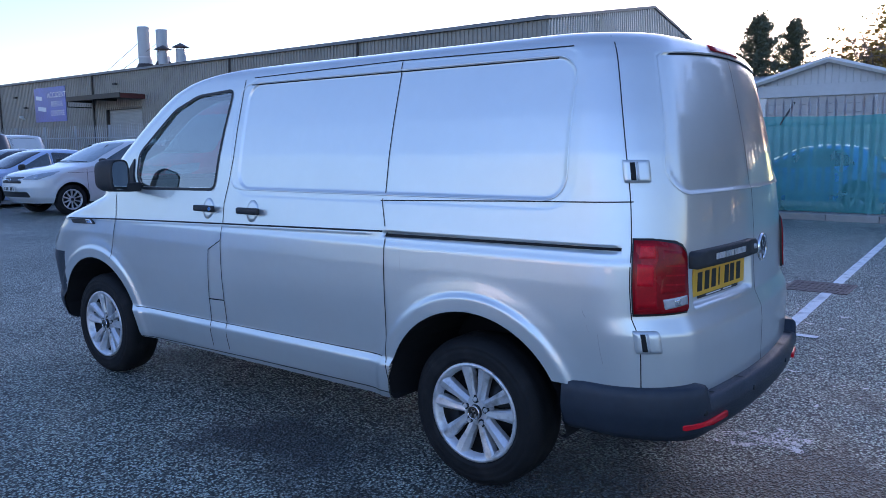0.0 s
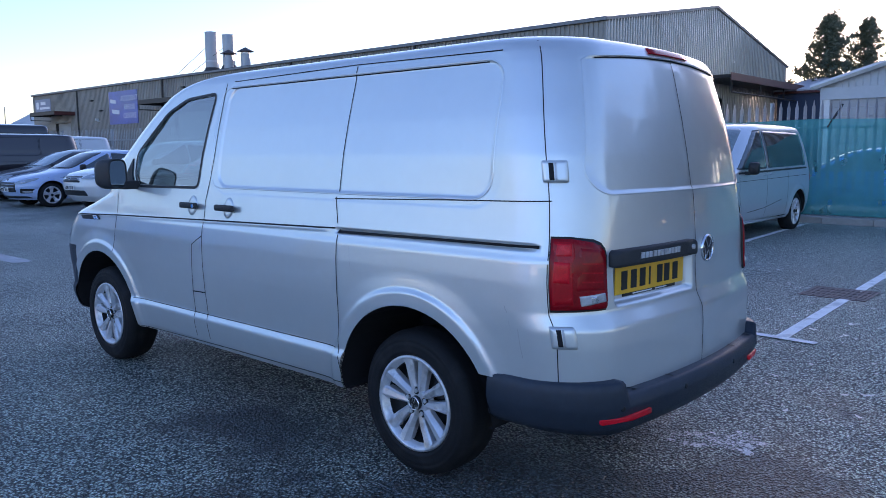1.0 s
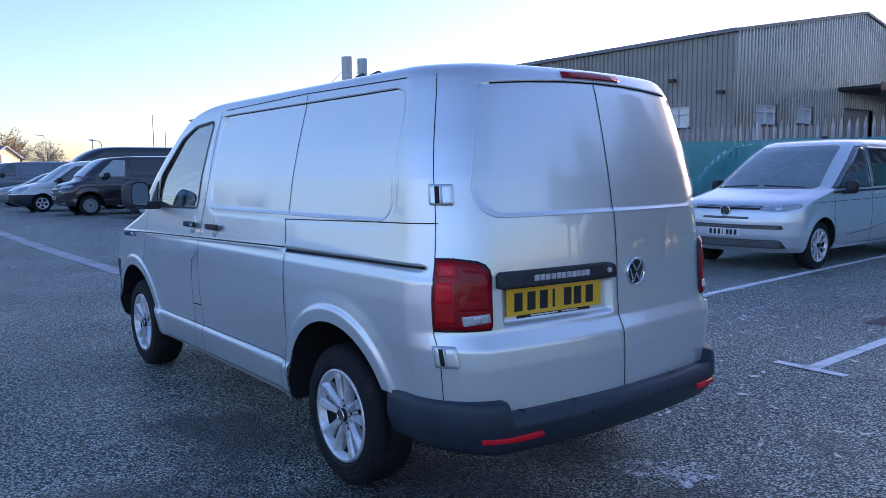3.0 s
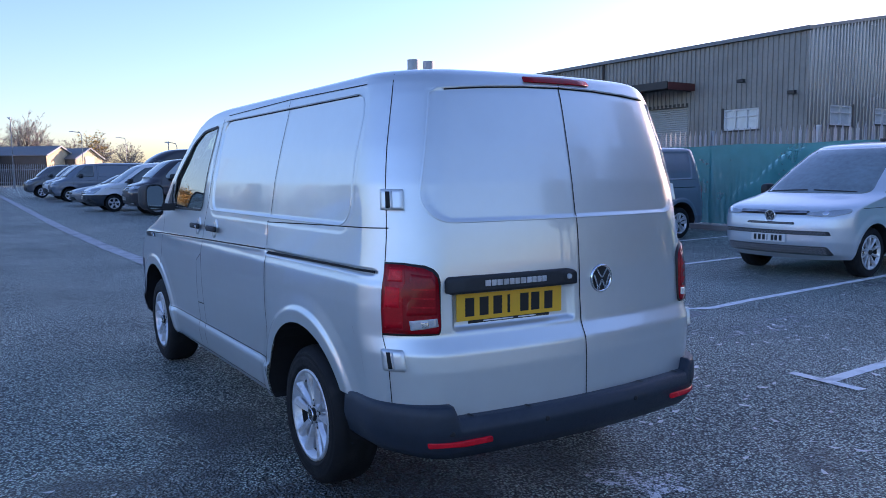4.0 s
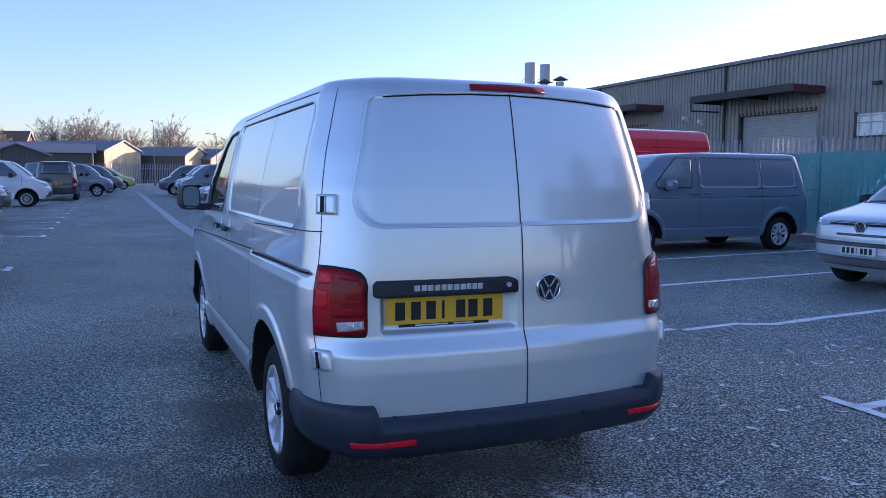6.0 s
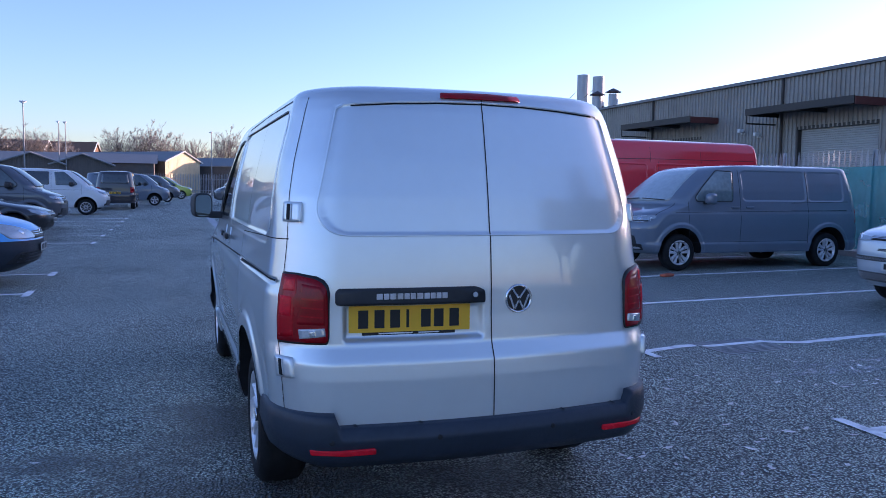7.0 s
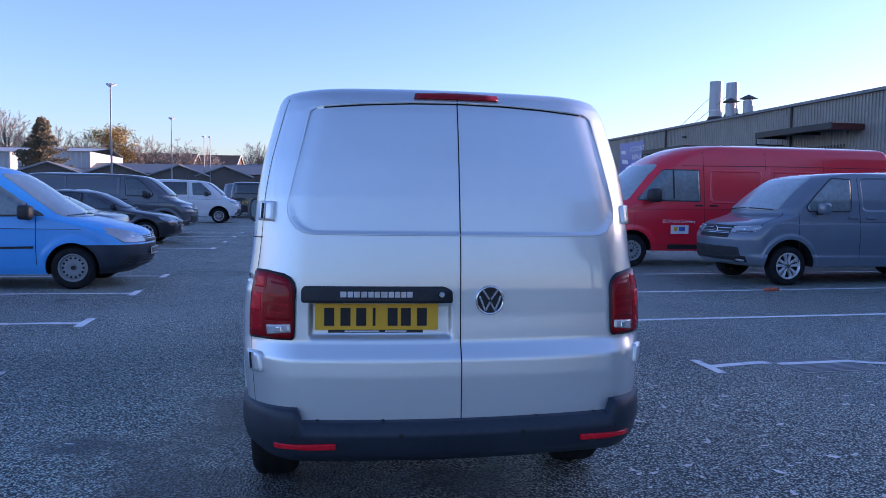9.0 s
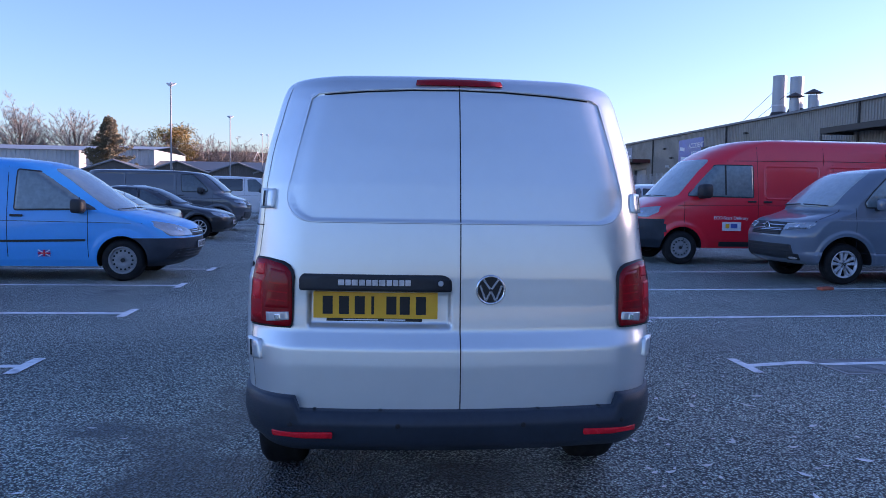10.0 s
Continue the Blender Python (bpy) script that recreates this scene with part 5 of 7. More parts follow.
for y, z in ((36.8, 5.35), (35.4, 5.05), (79.3, 5.0)):
    f = thing("security_camera", "white security camera on the building wall", "camera", "wall cameras", at=pose(BX, y, z))
    part("bracket", box(-0.3, 0.0, -0.05, 0.05, -0.2, -0.1, 0.01), M_FRAME, f)
    part("camera_body", box(-0.55, -0.2, -0.1, 0.1, -0.1, 0.12, 0.04), M_FRAME, f)
# signs
s1 = thing("building_sign", "blue sign board with white lettering on the building wall", "sign", at=Matrix.Translation((BX - 0.06, 73.95, 6.05)) @ pose(0, 0, 0, 90, 0, -90))
part("board", box(-3.0, 3.0, -1.62, 1.62, -0.02, 0.03, 0.01), M_SIGN, s1)
for words, z in (("ACCIDENT", 0.85), ("REPAIR", 0.0), ("CENTRE", -0.85)):
    text_part("lettering", words, 0.72, M_WHITE, s1, Matrix.Translation((1.35, z, 0.035)))
for x0, x1, y0, y1 in ((-2.75, -1.55, 0.25, 0.62), (-2.35, -0.75, -0.75, -0.35)):
    part("script_bar", box(x0, x1, y0, y1, 0.03, 0.04, 0.0, Matrix.Rotation(radians(-6), 4, "Z")), M_WHITE, s1)
s2 = thing("building_sign", "pale sign board at the far corner of the building", "sign", at=Matrix.Translation((BX - 0.06, 93.8, 7.1)) @ pose(0, 0, 0, 90, 0, -90))
part("board", box(-2.2, 2.2, -0.7, 0.7, -0.02, 0.03, 0.01), mat("grey_blue_sign", (0.25, 0.28, 0.36), 0.5), s2)
for x0, x1, y0, y1 in ((-1.9, -1.2, -0.4, 0.4), (-0.6, 0.8, 0.05, 0.4), (-0.9, 1.9, -0.45, -0.2)):
    part("print_bar", box(x0, x1, y0, y1, 0.03, 0.04), M_WHITE, s2)
# flues on the roof
def roof_z(x):
    return EAVE + 0.1 + (RIDGE - EAVE) * (x - BX) / (XM - BX)
for y, r, top in ((60.8, 0.56, 12.25), (58.1, 0.52, 11.75)):
    f = thing("flue", "tall stainless steel flue on the roof", "flue", "flues", at=pose(35.0, y, roof_z(35.0) - 0.1))
    part("chimney_pipe", tube([(0, 0, 0), (0, 0, top - roof_z(35))], r, 24), M_FLUE, f)
    part("collar", tube([(0, 0, 0.9), (0, 0, 1.0)], r + 0.04, 24), M_STEEL, f)
    part("base_flashing", tube([(0, 0, -0.1), (0, 0, 0.4)], r + 0.3, 20, r + 0.05), M_FLASH, f)
    part("guy_wire", tube([(0, 0, (top - roof_z(35)) * 0.75), (-0.5, 5.5, 0.1)], 0.025, 4), M_FLASH, f)
for y, x in ((56.9, 34.2), (55.6, 35.0)):
    f = thing("roof_vent", "short roof vent with a conical cap", "vent", "roof vents", at=pose(x, y, roof_z(x) - 0.1))
    part("pipe", tube([(0, 0, 0), (0, 0, 1.2)], 0.4, 20), M_FLUE, f)
    part("cap", tube([(0, 0, 1.36), (0, 0, 1.7)], 0.72, 20, 0.05), M_FLASH, f)
    for a in range(4):
        part("cap_leg", tube([(0.4 * math.cos(a * 1.571), 0.4 * math.sin(a * 1.571), 1.1), (0.4 * math.cos(a * 1.571), 0.4 * math.sin(a * 1.571), 1.4)], 0.03, 4), M_FLASH, f)

# ---- the other vehicles of the car park ----
P_GREY = paint("slate_grey_paint", (0.135, 0.175, 0.225), 0.32)
P_SILVERBLUE = mat("light_silver_paint", (0.66, 0.71, 0.76), 0.32, 0.5, 0.03, 2, coat=0.8, rvar=0.04)
P_RED = paint("red_paint", (0.92, 0.015, 0.035), 0.35, 0.0, 0.9)
P_BLUE = paint("bright_blue_paint", (0.035, 0.40, 0.90), 0.4, 0.0, 0.5)
P_WHITE = paint("white_paint", (0.68, 0.7, 0.72), 0.35)
P_BLACK = paint("black_paint", (0.012, 0.012, 0.016), 0.3)
P_PLUM = paint("dark_brown_paint", (0.018, 0.014, 0.02), 0.3)
P_DARKGREY = paint("dark_grey_paint", (0.09, 0.10, 0.118), 0.32, 0.2)
P_MIDGREY = mat("mid_grey_paint", (0.30, 0.30, 0.31), 0.32, 0.5, 0.03, 2, coat=0.8)
P_SKY = paint("pale_blue_paint", (0.40, 0.52, 0.74), 0.35)
P_LIME = paint("lime_paint", (0.5, 0.56, 0.08), 0.35)


SPEC = {
    "van": dict(rows=VAN_ROWS, rr=0.25, rf=0.3, cr=0.10, cf=0.14, hubs=(0.995, 4.0), arch=0.45, r=0.335, rim=0.22, belt=1.26, roof=1.8, x=0.918,
                door=[(3.66, 1.255), (3.69, 1.335), (3.53, 1.52), (3.19, 1.825), (2.815, 1.812), (2.865, 1.262)],
                glass=[[(2.62, 1.275), (1.53, 1.275), (1.53, 1.832), (2.62, 1.832)], [(1.47, 1.275), (0.6, 1.275), (0.62, 1.832), (1.47, 1.832)]],
                screen=[(-0.74, 1.26), (0.74, 1.26), (0.61, 1.85), (-0.61, 1.85)], head=[(0.47, 0.885), (0.47, 0.985), (0.78, 1.005), (0.895, 1.01), (0.905, 0.945), (0.80, 0.885)],
                grille=(0.46, 0.79, 0.99), intake=(0.74, 0.40, 0.64), fog=(0.70, 0.43), badge=(0.905, 0.085), plate=0.58, rear=[(-0.66, 1.32), (0.66, 1.32), (0.6, 1.82), (-0.6, 1.82)], tail=(0.72, 0.86, 1.13), mir=(1.06, 3.45, 1.31, 0.8), seams=(2.69, 1.5, 3.84), split=0.58),
    "mpv": dict(rows=[(0.26, 0.86, 0.2, 4.80), (0.34, 0.92, 0.08, 4.92), (0.5, 0.955, 0.04, 4.97), (0.7, 0.968, 0.03, 4.97), (0.84, 0.968, 0.03, 4.95), (0.93, 0.965, 0.03, 4.90), (0.98, 0.963, 0.035, 4.80), (1.02, 0.96, 0.04, 4.62), (1.07, 0.955, 0.05, 4.38), (1.11, 0.95, 0.05, 4.18),
                      (1.16, 0.94, 0.06, 4.02), (1.3, 0.915, 0.08, 3.82), (1.5, 0.87, 0.12, 3.52), (1.7, 0.81, 0.17, 3.2), (1.8, 0.77, 0.21, 3.0), (1.85, 0.73, 0.26, 2.85), (1.875, 0.66, 0.35, 2.65), (1.89, 0.5, 0.6, 2.3), (1.895, 0.3, 0.9, 2.0)],
                rr=0.25, rf=0.3, cr=0.1, cf=0.20, hubs=(0.92, 4.04), arch=0.40, r=0.345, rim=0.235, x=0.925,
                door=[(3.72, 1.15), (3.45, 1.42), (3.05, 1.74), (2.55, 1.76), (2.55, 1.15)], glass=[[(2.47, 1.15), (0.55, 1.17), (0.62, 1.74), (2.47, 1.76)]],
                screen=[(-0.80, 1.14), (0.80, 1.14), (0.64, 1.79), (-0.64, 1.79)], head=[(0.50, 0.865), (0.50, 0.90), (0.70, 0.925), (0.925, 0.955), (0.935, 0.895), (0.80, 0.85)],
                grille=(0.52, 0.868, 0.922), intake=(0.80, 0.33, 0.45), slots=[(0.36, 0.735, 0.765), (0.80, 0.60, 0.655)], badge=(0.845, 0.08), plate=0.545, rear=[(-0.66, 1.2), (0.66, 1.2), (0.6, 1.74), (-0.6, 1.74)], tail=(0.72, 0.9, 1.15), mir=(1.07, 3.42, 1.16, 0.8), seams=(2.51, 1.5, 3.7), split=0),
    "high_van": dict(rows=[(0.34, 0.95, 0.1, 6.62), (0.5, 1.0, 0.05, 6.8), (0.75, 1.015, 0.03, 6.84), (1.0, 1.02, 0.03, 6.8), (1.15, 1.015, 0.04, 6.66), (1.25, 1.008, 0.04, 6.45), (1.33, 1.0, 0.05, 6.25), (1.40, 0.99, 0.05, 6.1), (1.6, 0.965, 0.06, 5.92), (1.9, 0.925, 0.08, 5.65), (2.15, 0.885, 0.10, 5.38),
                         (2.35, 0.85, 0.12, 5.05), (2.48, 0.81, 0.15, 4.75), (2.55, 0.75, 0.2, 4.5), (2.59, 0.62, 0.3, 4.2), (2.61, 0.3, 0.8, 3.6)],
                rr=0.12, rf=0.45, cr=0.03, cf=0.15, hubs=(1.35, 5.84), arch=0.43, r=0.345, rim=0.21, x=0.985,
                door=[(5.72, 1.40), (5.58, 1.62), (5.22, 1.98), (5.12, 2.04), (4.34, 2.04), (4.34, 1.38)], glass=[],
                screen=[(-0.84, 1.37), (0.84, 1.37), (0.72, 2.16), (-0.72, 2.16)], head=[(0.48, 0.98), (0.55, 1.12), (0.94, 1.19), (0.985, 1.06), (0.92, 0.96)],
                grille=(0.45, 0.98, 1.12), intake=(0.7, 0.5, 0.72), badge=(1.06, 0.08), plate=0.62, rear=None, tail=(0.86, 1.0, 1.35), mir=(1.18, 5.42, 1.5, 1.15), seams=(4.24, 3.0, 5.8), split=0.94),
    "small_van": dict(rows=[(0.22, 0.82, 0.1, 4.2), (0.32, 0.86, 0.04, 4.42), (0.5, 0.888, 0.02, 4.51), (0.66, 0.896, 0.02, 4.51), (0.78, 0.895, 0.03, 4.45), (0.88, 0.892, 0.03, 4.32), (0.95, 0.887, 0.04, 4.08), (1.01, 0.88, 0.05, 3.84), (1.07, 0.872, 0.05, 3.54), (1.3, 0.835, 0.08, 3.20), (1.56, 0.79, 0.12, 2.84),
                           (1.69, 0.755, 0.15, 2.63), (1.77, 0.70, 0.2, 2.44), (1.815, 0.62, 0.28, 2.22), (1.84, 0.45, 0.5, 1.95), (1.85, 0.25, 0.8, 1.7)],
                rr=0.15, rf=0.32, cr=0.04, cf=0.2, hubs=(0.86, 3.54), arch=0.37, r=0.318, rim=0.205, x=0.862,
                door=[(2.93, 1.08), (2.91, 1.30), (2.55, 1.62), (2.03, 1.67), (2.0, 1.06)], glass=[[(3.32, 1.07), (3.00, 1.08), (2.98, 1.27)]],
                screen=[(-0.74, 1.06), (0.74, 1.06), (0.60, 1.69), (-0.60, 1.69)], head=[(0.38, 0.69), (0.42, 0.79), (0.80, 0.92), (0.87, 0.84), (0.82, 0.69)],
                grille=(0.40, 0.68, 0.78), intake=(0.79, 0.33, 0.50), badge=(0.75, 0.065), plate=0.54, rear=None, tail=(0.7, 0.85, 1.25), mir=(1.0, 2.93, 1.13, 0.85), seams=(1.9, 1.0, 3.05), split=0.66),
    "hatch": dict(rows=[(0.2, 0.78, 0.15, 3.92), (0.3, 0.83, 0.06, 4.04), (0.5, 0.862, 0.03, 4.10), (0.62, 0.87, 0.03, 4.08), (0.72, 0.87, 0.04, 3.95), (0.80, 0.866, 0.06, 3.72), (0.86, 0.86, 0.08, 3.42), (0.91, 0.852, 0.1, 3.12), (0.96, 0.84, 0.13, 2.92), (1.1, 0.79, 0.3, 2.62), (1.25, 0.735, 0.48, 2.34), (1.36, 0.68, 0.64, 2.08), (1.41, 0.6, 0.78, 1.9), (1.44, 0.42, 1.0, 1.7), (1.45, 0.25, 1.2, 1.6)],
                rr=0.22, rf=0.35, cr=0.08, cf=0.2, hubs=(0.72, 3.28), arch=0.36, r=0.315, rim=0.215, x=0.845,
                door=[(2.62, 0.95), (2.35, 1.18), (2.05, 1.34), (1.72, 1.36), (1.72, 0.94)], glass=[[(1.66, 0.94), (0.75, 1.0), (1.05, 1.32), (1.66, 1.36)]],
                screen=[(-0.70, 0.96), (0.70, 0.96), (0.56, 1.38), (-0.56, 1.38)], head=[(0.42, 0.62), (0.46, 0.68), (0.78, 0.76), (0.82, 0.68), (0.74, 0.60)],
                grille=(0.36, 0.56, 0.68), intake=(0.6, 0.28, 0.42), badge=(0.66, 0.05), plate=0.46, rear=[(-0.55, 1.0), (0.55, 1.0), (0.5, 1.34), (-0.5, 1.34)], tail=(0.6, 0.7, 0.86), mir=(0.94, 2.5, 1.0, 0.6), seams=(1.69, 0.9, 2.85), split=0),
    "saloon": dict(rows=[(0.2, 0.8, 0.15, 4.4), (0.32, 0.85, 0.05, 4.52), (0.5, 0.88, 0.02, 4.58), (0.65, 0.888, 0.01, 4.55), (0.78, 0.887, 0.03, 4.3), (0.86, 0.882, 0.05, 3.9), (0.91, 0.877, 0.07, 3.5), (0.95, 0.868, 0.12, 3.2), (0.985, 0.858, 0.42, 3.06), (1.02, 0.84, 0.68, 2.96), (1.15, 0.79, 0.92, 2.68), (1.28, 0.73, 1.18, 2.42), (1.38, 0.66, 1.45, 2.2), (1.42, 0.55, 1.62, 2.05), (1.45, 0.3, 1.8, 1.95)],
                rr=0.24, rf=0.35, cr=0.1, cf=0.2, hubs=(0.95, 3.65), arch=0.36, r=0.32, rim=0.22, x=0.86,
                door=[(2.9, 0.98), (2.62, 1.2), (2.35, 1.34), (1.98, 1.37), (1.98, 0.97)], glass=[[(1.92, 0.97), (1.0, 1.02), (1.32, 1.28), (1.6, 1.36), (1.92, 1.37)]],
                screen=[(-0.7, 1.0), (0.7, 1.0), (0.56, 1.39), (-0.56, 1.39)], head=[(0.45, 0.6), (0.5, 0.68), (0.8, 0.74), (0.84, 0.68), (0.76, 0.6)],
                grille=(0.4, 0.5, 0.68), intake=(0.6, 0.28, 0.42), badge=(0.64, 0.05), plate=0.46, rear=[(-0.58, 1.03), (0.58, 1.03), (0.48, 1.36), (-0.48, 1.36)], tail=(0.5, 0.70, 0.86), mir=(0.95, 2.8, 1.02, 0.6), seams=(1.95, 1.0, 3.1), split=0),
    "suv": dict(rows=[(0.28, 0.83, 0.15, 4.32), (0.4, 0.88, 0.05, 4.46), (0.62, 0.905, 0.03, 4.53), (0.8, 0.91, 0.02, 4.5), (0.92, 0.907, 0.03, 4.34), (1.0, 0.90, 0.05, 4.02), (1.06, 0.895, 0.06, 3.65), (1.10, 0.885, 0.08, 3.4), (1.15, 0.875, 0.1, 3.24), (1.3, 0.83, 0.2, 2.96), (1.48, 0.76, 0.34, 2.6), (1.58, 0.71, 0.42, 2.38), (1.63, 0.64, 0.52, 2.2), (1.665, 0.5, 0.7, 1.95), (1.68, 0.3, 1.0, 1.7)],
                rr=0.24, rf=0.35, cr=0.1, cf=0.2, hubs=(0.98, 3.6), arch=0.39, r=0.345, rim=0.225, x=0.87,
                door=[(3.0, 1.13), (2.75, 1.33), (2.45, 1.54), (2.0, 1.57), (2.0, 1.12)], glass=[[(1.94, 1.12), (0.95, 1.16), (1.05, 1.5), (1.94, 1.57)], [(0.88, 1.17), (0.5, 1.26), (0.65, 1.48), (0.97, 1.5)]],
                screen=[(-0.74, 1.14), (0.74, 1.14), (0.6, 1.6), (-0.6, 1.6)], head=[(0.46, 0.80), (0.5, 0.86), (0.84, 0.98), (0.88, 0.9), (0.78, 0.80)],
                grille=(0.42, 0.72, 0.86), intake=(0.6, 0.42, 0.54), badge=(0.79, 0.05), plate=0.60, rear=[(-0.58, 1.15), (0.58, 1.15), (0.5, 1.55), (-0.5, 1.55)], tail=(0.68, 0.95, 1.4), mir=(0.98, 2.9, 1.16, 0.62), seams=(1.97, 1.0, 3.25), split=0),
}


SPEC["sport_hatch"] = dict(SPEC["hatch"], grille=(0.50, 0.40, 0.64), intake=(0.74, 0.24, 0.30), head=[(0.47, 0.60), (0.50, 0.665), (0.80, 0.755), (0.83, 0.70), (0.72, 0.61)], badge=(0.685, 0.045), fog=(0.74, 0.42))


def honeycomb(B, parent, half, z0, z1):
    """Slanting bars crossing one another in an air intake."""
    bm = bmesh.new()
    rows_ = max(1, int((z1 - z0) / 0.03))
    h = (z1 - z0) / rows_
    xs = np.arange(-half, half, 0.05)
    for r_ in range(rows_):
        for x0 in xs:
            for a, b in ((0.0, 0.025), (0.05, 0.025)):
                p, q = (x0 + a, z0 + h * r_), (x0 + b, z0 + h * (r_ + 1))
                tube([(p[0], float(B.front(p[0], p[1])) + 0.013, p[1]), (q[0], float(B.front(q[0], q[1])) + 0.013, q[1])], 0.0045, 3, None, bm)
    ob = part("mesh_insert", bm, M_MESH, parent)
    ob["kind"] = "stuff"
    return ob


def parked(kind, name, label, category, paint_mat, x, y, toward, dl=0.0, rim="five", windows=True, screen=None, lower=False, near=False, mirror_paint=None, plate=None, group="parked vehicles", side_glass=None, turn=0.0, rear_view=False):
    """A parked vehicle. x, y: where its front wheel nearest the lane stands; toward: the heading in degrees (90: towards -x, -90: towards +x, 0: +y)."""
    S = SPEC[kind]
    rows = [(z, w, yr, yf + dl) for z, w, yr, yf in S["rows"]]
    B = Body(rows, S["rr"], S["rf"], S["cr"], S["cf"], 0.015)
    hf = S["hubs"][1] + dl
    hr = S["hubs"][0]
    ob = thing(name, label, category, group)
    offs = Vector((S["x"], -hf, 0))
    if toward == 90:
        q = pose(x, y + S["x"], ground_z(x, y), 0, 0, 90 + turn)
    elif toward == -90:
        q = pose(x, y + S["x"], ground_z(x, y), 0, 0, -90 + turn)
    else:
        q = pose(x, y, ground_z(x, y), 0, 0, toward + turn)
    ob.matrix_basis = q @ Matrix.Translation((0, -hf, 0))
    n = int(near) + 1
    def pressed(yy, zz):
        d = 0.0 * yy
        for ya in (hr, hf):
            e = np.hypot(yy - ya, zz - S["r"])
            d = d + 0.020 * smooth(S["arch"] + 0.105, S["arch"] + 0.05, e) * smooth(0.15, 0.3, zz)
        for g in S["glass"] if not windows else []:
            gy = [a + (dl if a > 1.6 else 0) for a, b in g]
            gz = [b for a, b in g]
            d = d - 0.012 * smooth(0.008, -0.012, rbox(yy, zz, min(gy), max(gy), min(gz), max(gz), 0.08))
        return d
    z0, z1 = rows[0][0], rows[-1][0]
    lv = np.unique(np.concatenate([np.linspace(z0, z1 - 0.09, 34 * n), np.linspace(z1 - 0.09, z1, 5 * n)]))
    mats = [("body", paint_mat)]
    split = None
    sp = S["split"]
    if lower and sp:
        mats += [("front_bumper", M_BUMPER), ("rear_bumper", M_BUMPER)]
        split = lambda cx, cy, cz: ((cz < sp) & (cy > hf + (0.36 if sp > S["r"] + S["arch"] else 0.0))).astype(int) + 2 * ((cz < sp - 0.12) & (cy < hr - 0.36)).astype(int)
    body_parts(B, lv, (10 * n, 7 * n, 56 * n, 10 * n), [(hr, S["r"], S["arch"]), (hf, S["r"], S["arch"])], ob, mats, split=split, shifts=(pressed, None), lip=0.016)
    F, Rr = on_front(B), on_rear(B)
    for sgn in (-1, 1):
        D = on_side(B, sgn, pressed)
        sh = lambda pl: [(a + (dl if a > 1.6 else 0), b) for a, b in pl]
        laid(D, rounded(sh(S["door"]), 0.04), "door_window", M_SIDEGLASS if side_glass is None else side_glass, ob, 0.009, rings=10, step=0.04)
        if near:
            ribbon(D, rounded(sh(S["door"]), 0.04), "window_seal", M_PLASTIC, ob, 0.018, 0.011, 0.04, True)
        for g in S["glass"] if windows else []:
            laid(D, rounded(sh(g), 0.06), "side_window", M_DARKGLASS, ob, 0.009, rings=10, step=0.04)
        if not windows and not near:
            for g in S["glass"]:
                # dark outline painting the shade of the pressed panel's edge
                ribbon(D, rounded(sh(g), 0.06), "panel_crease", M_GAP, ob, 0.008, 0.001, 0.15, True)
        a, b, c = S["seams"]
        zt, zb = S["door"][-2][1] + 0.04, 0.36
        for yy in (a + dl, b + (dl * 0.0), c + dl):
            top = zt if yy < c + dl - 0.01 else S["door"][0][1]
            ribbon(D, [(yy, top), (yy, max(zb, 0.0))] if abs(yy - hr) > S["arch"] else [(yy, top), (yy, S["r"] + S["arch"])], "panel_gap", M_GAP, ob, 0.009, 0.002, 0.12)
        zc = S["door"][0][1] - 0.2
        # flat dark strip painting the shade along the waist crease
        ribbon(D, [(hf + 0.3, zc), (a + dl, zc + 0.02), (0.35, zc + 0.05)], "body_crease", M_GAP, ob, 0.007, 0.001, 0.2)
        for yy in (a + dl + 0.14, a + dl - 0.2):
            part("door_handle", box(-0.012, 0.012, -0.09, 0.09, -0.018, 0.018, 0.008, Matrix.Translation((sgn * (float(B.side(yy, zc + 0.1)) + 0.02), yy, zc + 0.1))), M_PLASTIC if lower else paint_mat, ob)
        hl = laid(F, [(sgn * p[0], p[1]) for p in rounded(S["head"], 0.03)], "headlamp", M_HEADLAMP, ob, 0.018, rings=12, thick=0.05, step=0.03)
        hx, hz = sum(p[0] for p in S["head"]) / len(S["head"]), sum(p[1] for p in S["head"]) / len(S["head"])
        laid(F, [(sgn * (hx + 0.035 * math.cos(t * 0.524)), hz + 0.03 * math.sin(t * 0.524)) for t in range(12)], "headlamp_lens", M_CHROME, hl, 0.021)
        x0, za, zb2 = S["tail"]
        laid(Rr, rounded([(sgn * x0, za), (sgn * (x0 + 0.13), za), (sgn * (x0 + 0.13), zb2), (sgn * x0, zb2)], 0.03), "tail_lamp", M_REDLENS, ob, 0.008)
        def wrap(y_, z_, off, B=B, sgn=sgn):
            return (sgn * (float(B.side(y_, z_)) + off), y_, z_)
        laid(wrap, [(0.16, za), (0.30, za), (0.30, zb2), (0.18, zb2)], "tail_lamp_side", M_REDLENS, ob, 0.006)
        m_ = S["mir"]
        mirror(ob, sgn, m_[0], m_[1] + dl, m_[2], m_[3], mirror_paint)
        for yy in (hr, hf):
            wheel(ob, sgn * S["x"], yy, S["r"], sgn, S["rim"], rim)
    sc = laid(F, rounded(S["screen"], 0.08), "windscreen", screen or M_DARKGLASS, ob, 0.009, rings=14, thick=0.02)
    for sgn in (-1, 1):
        zz = S["screen"][0][1] + 0.02
        vs = [(sgn * t, float(B.front(sgn * t, zz + 0.035 * (0.7 - t))) + 0.02, zz + 0.035 * (0.7 - t)) for t in (0.05, 0.25, 0.45, 0.65)]
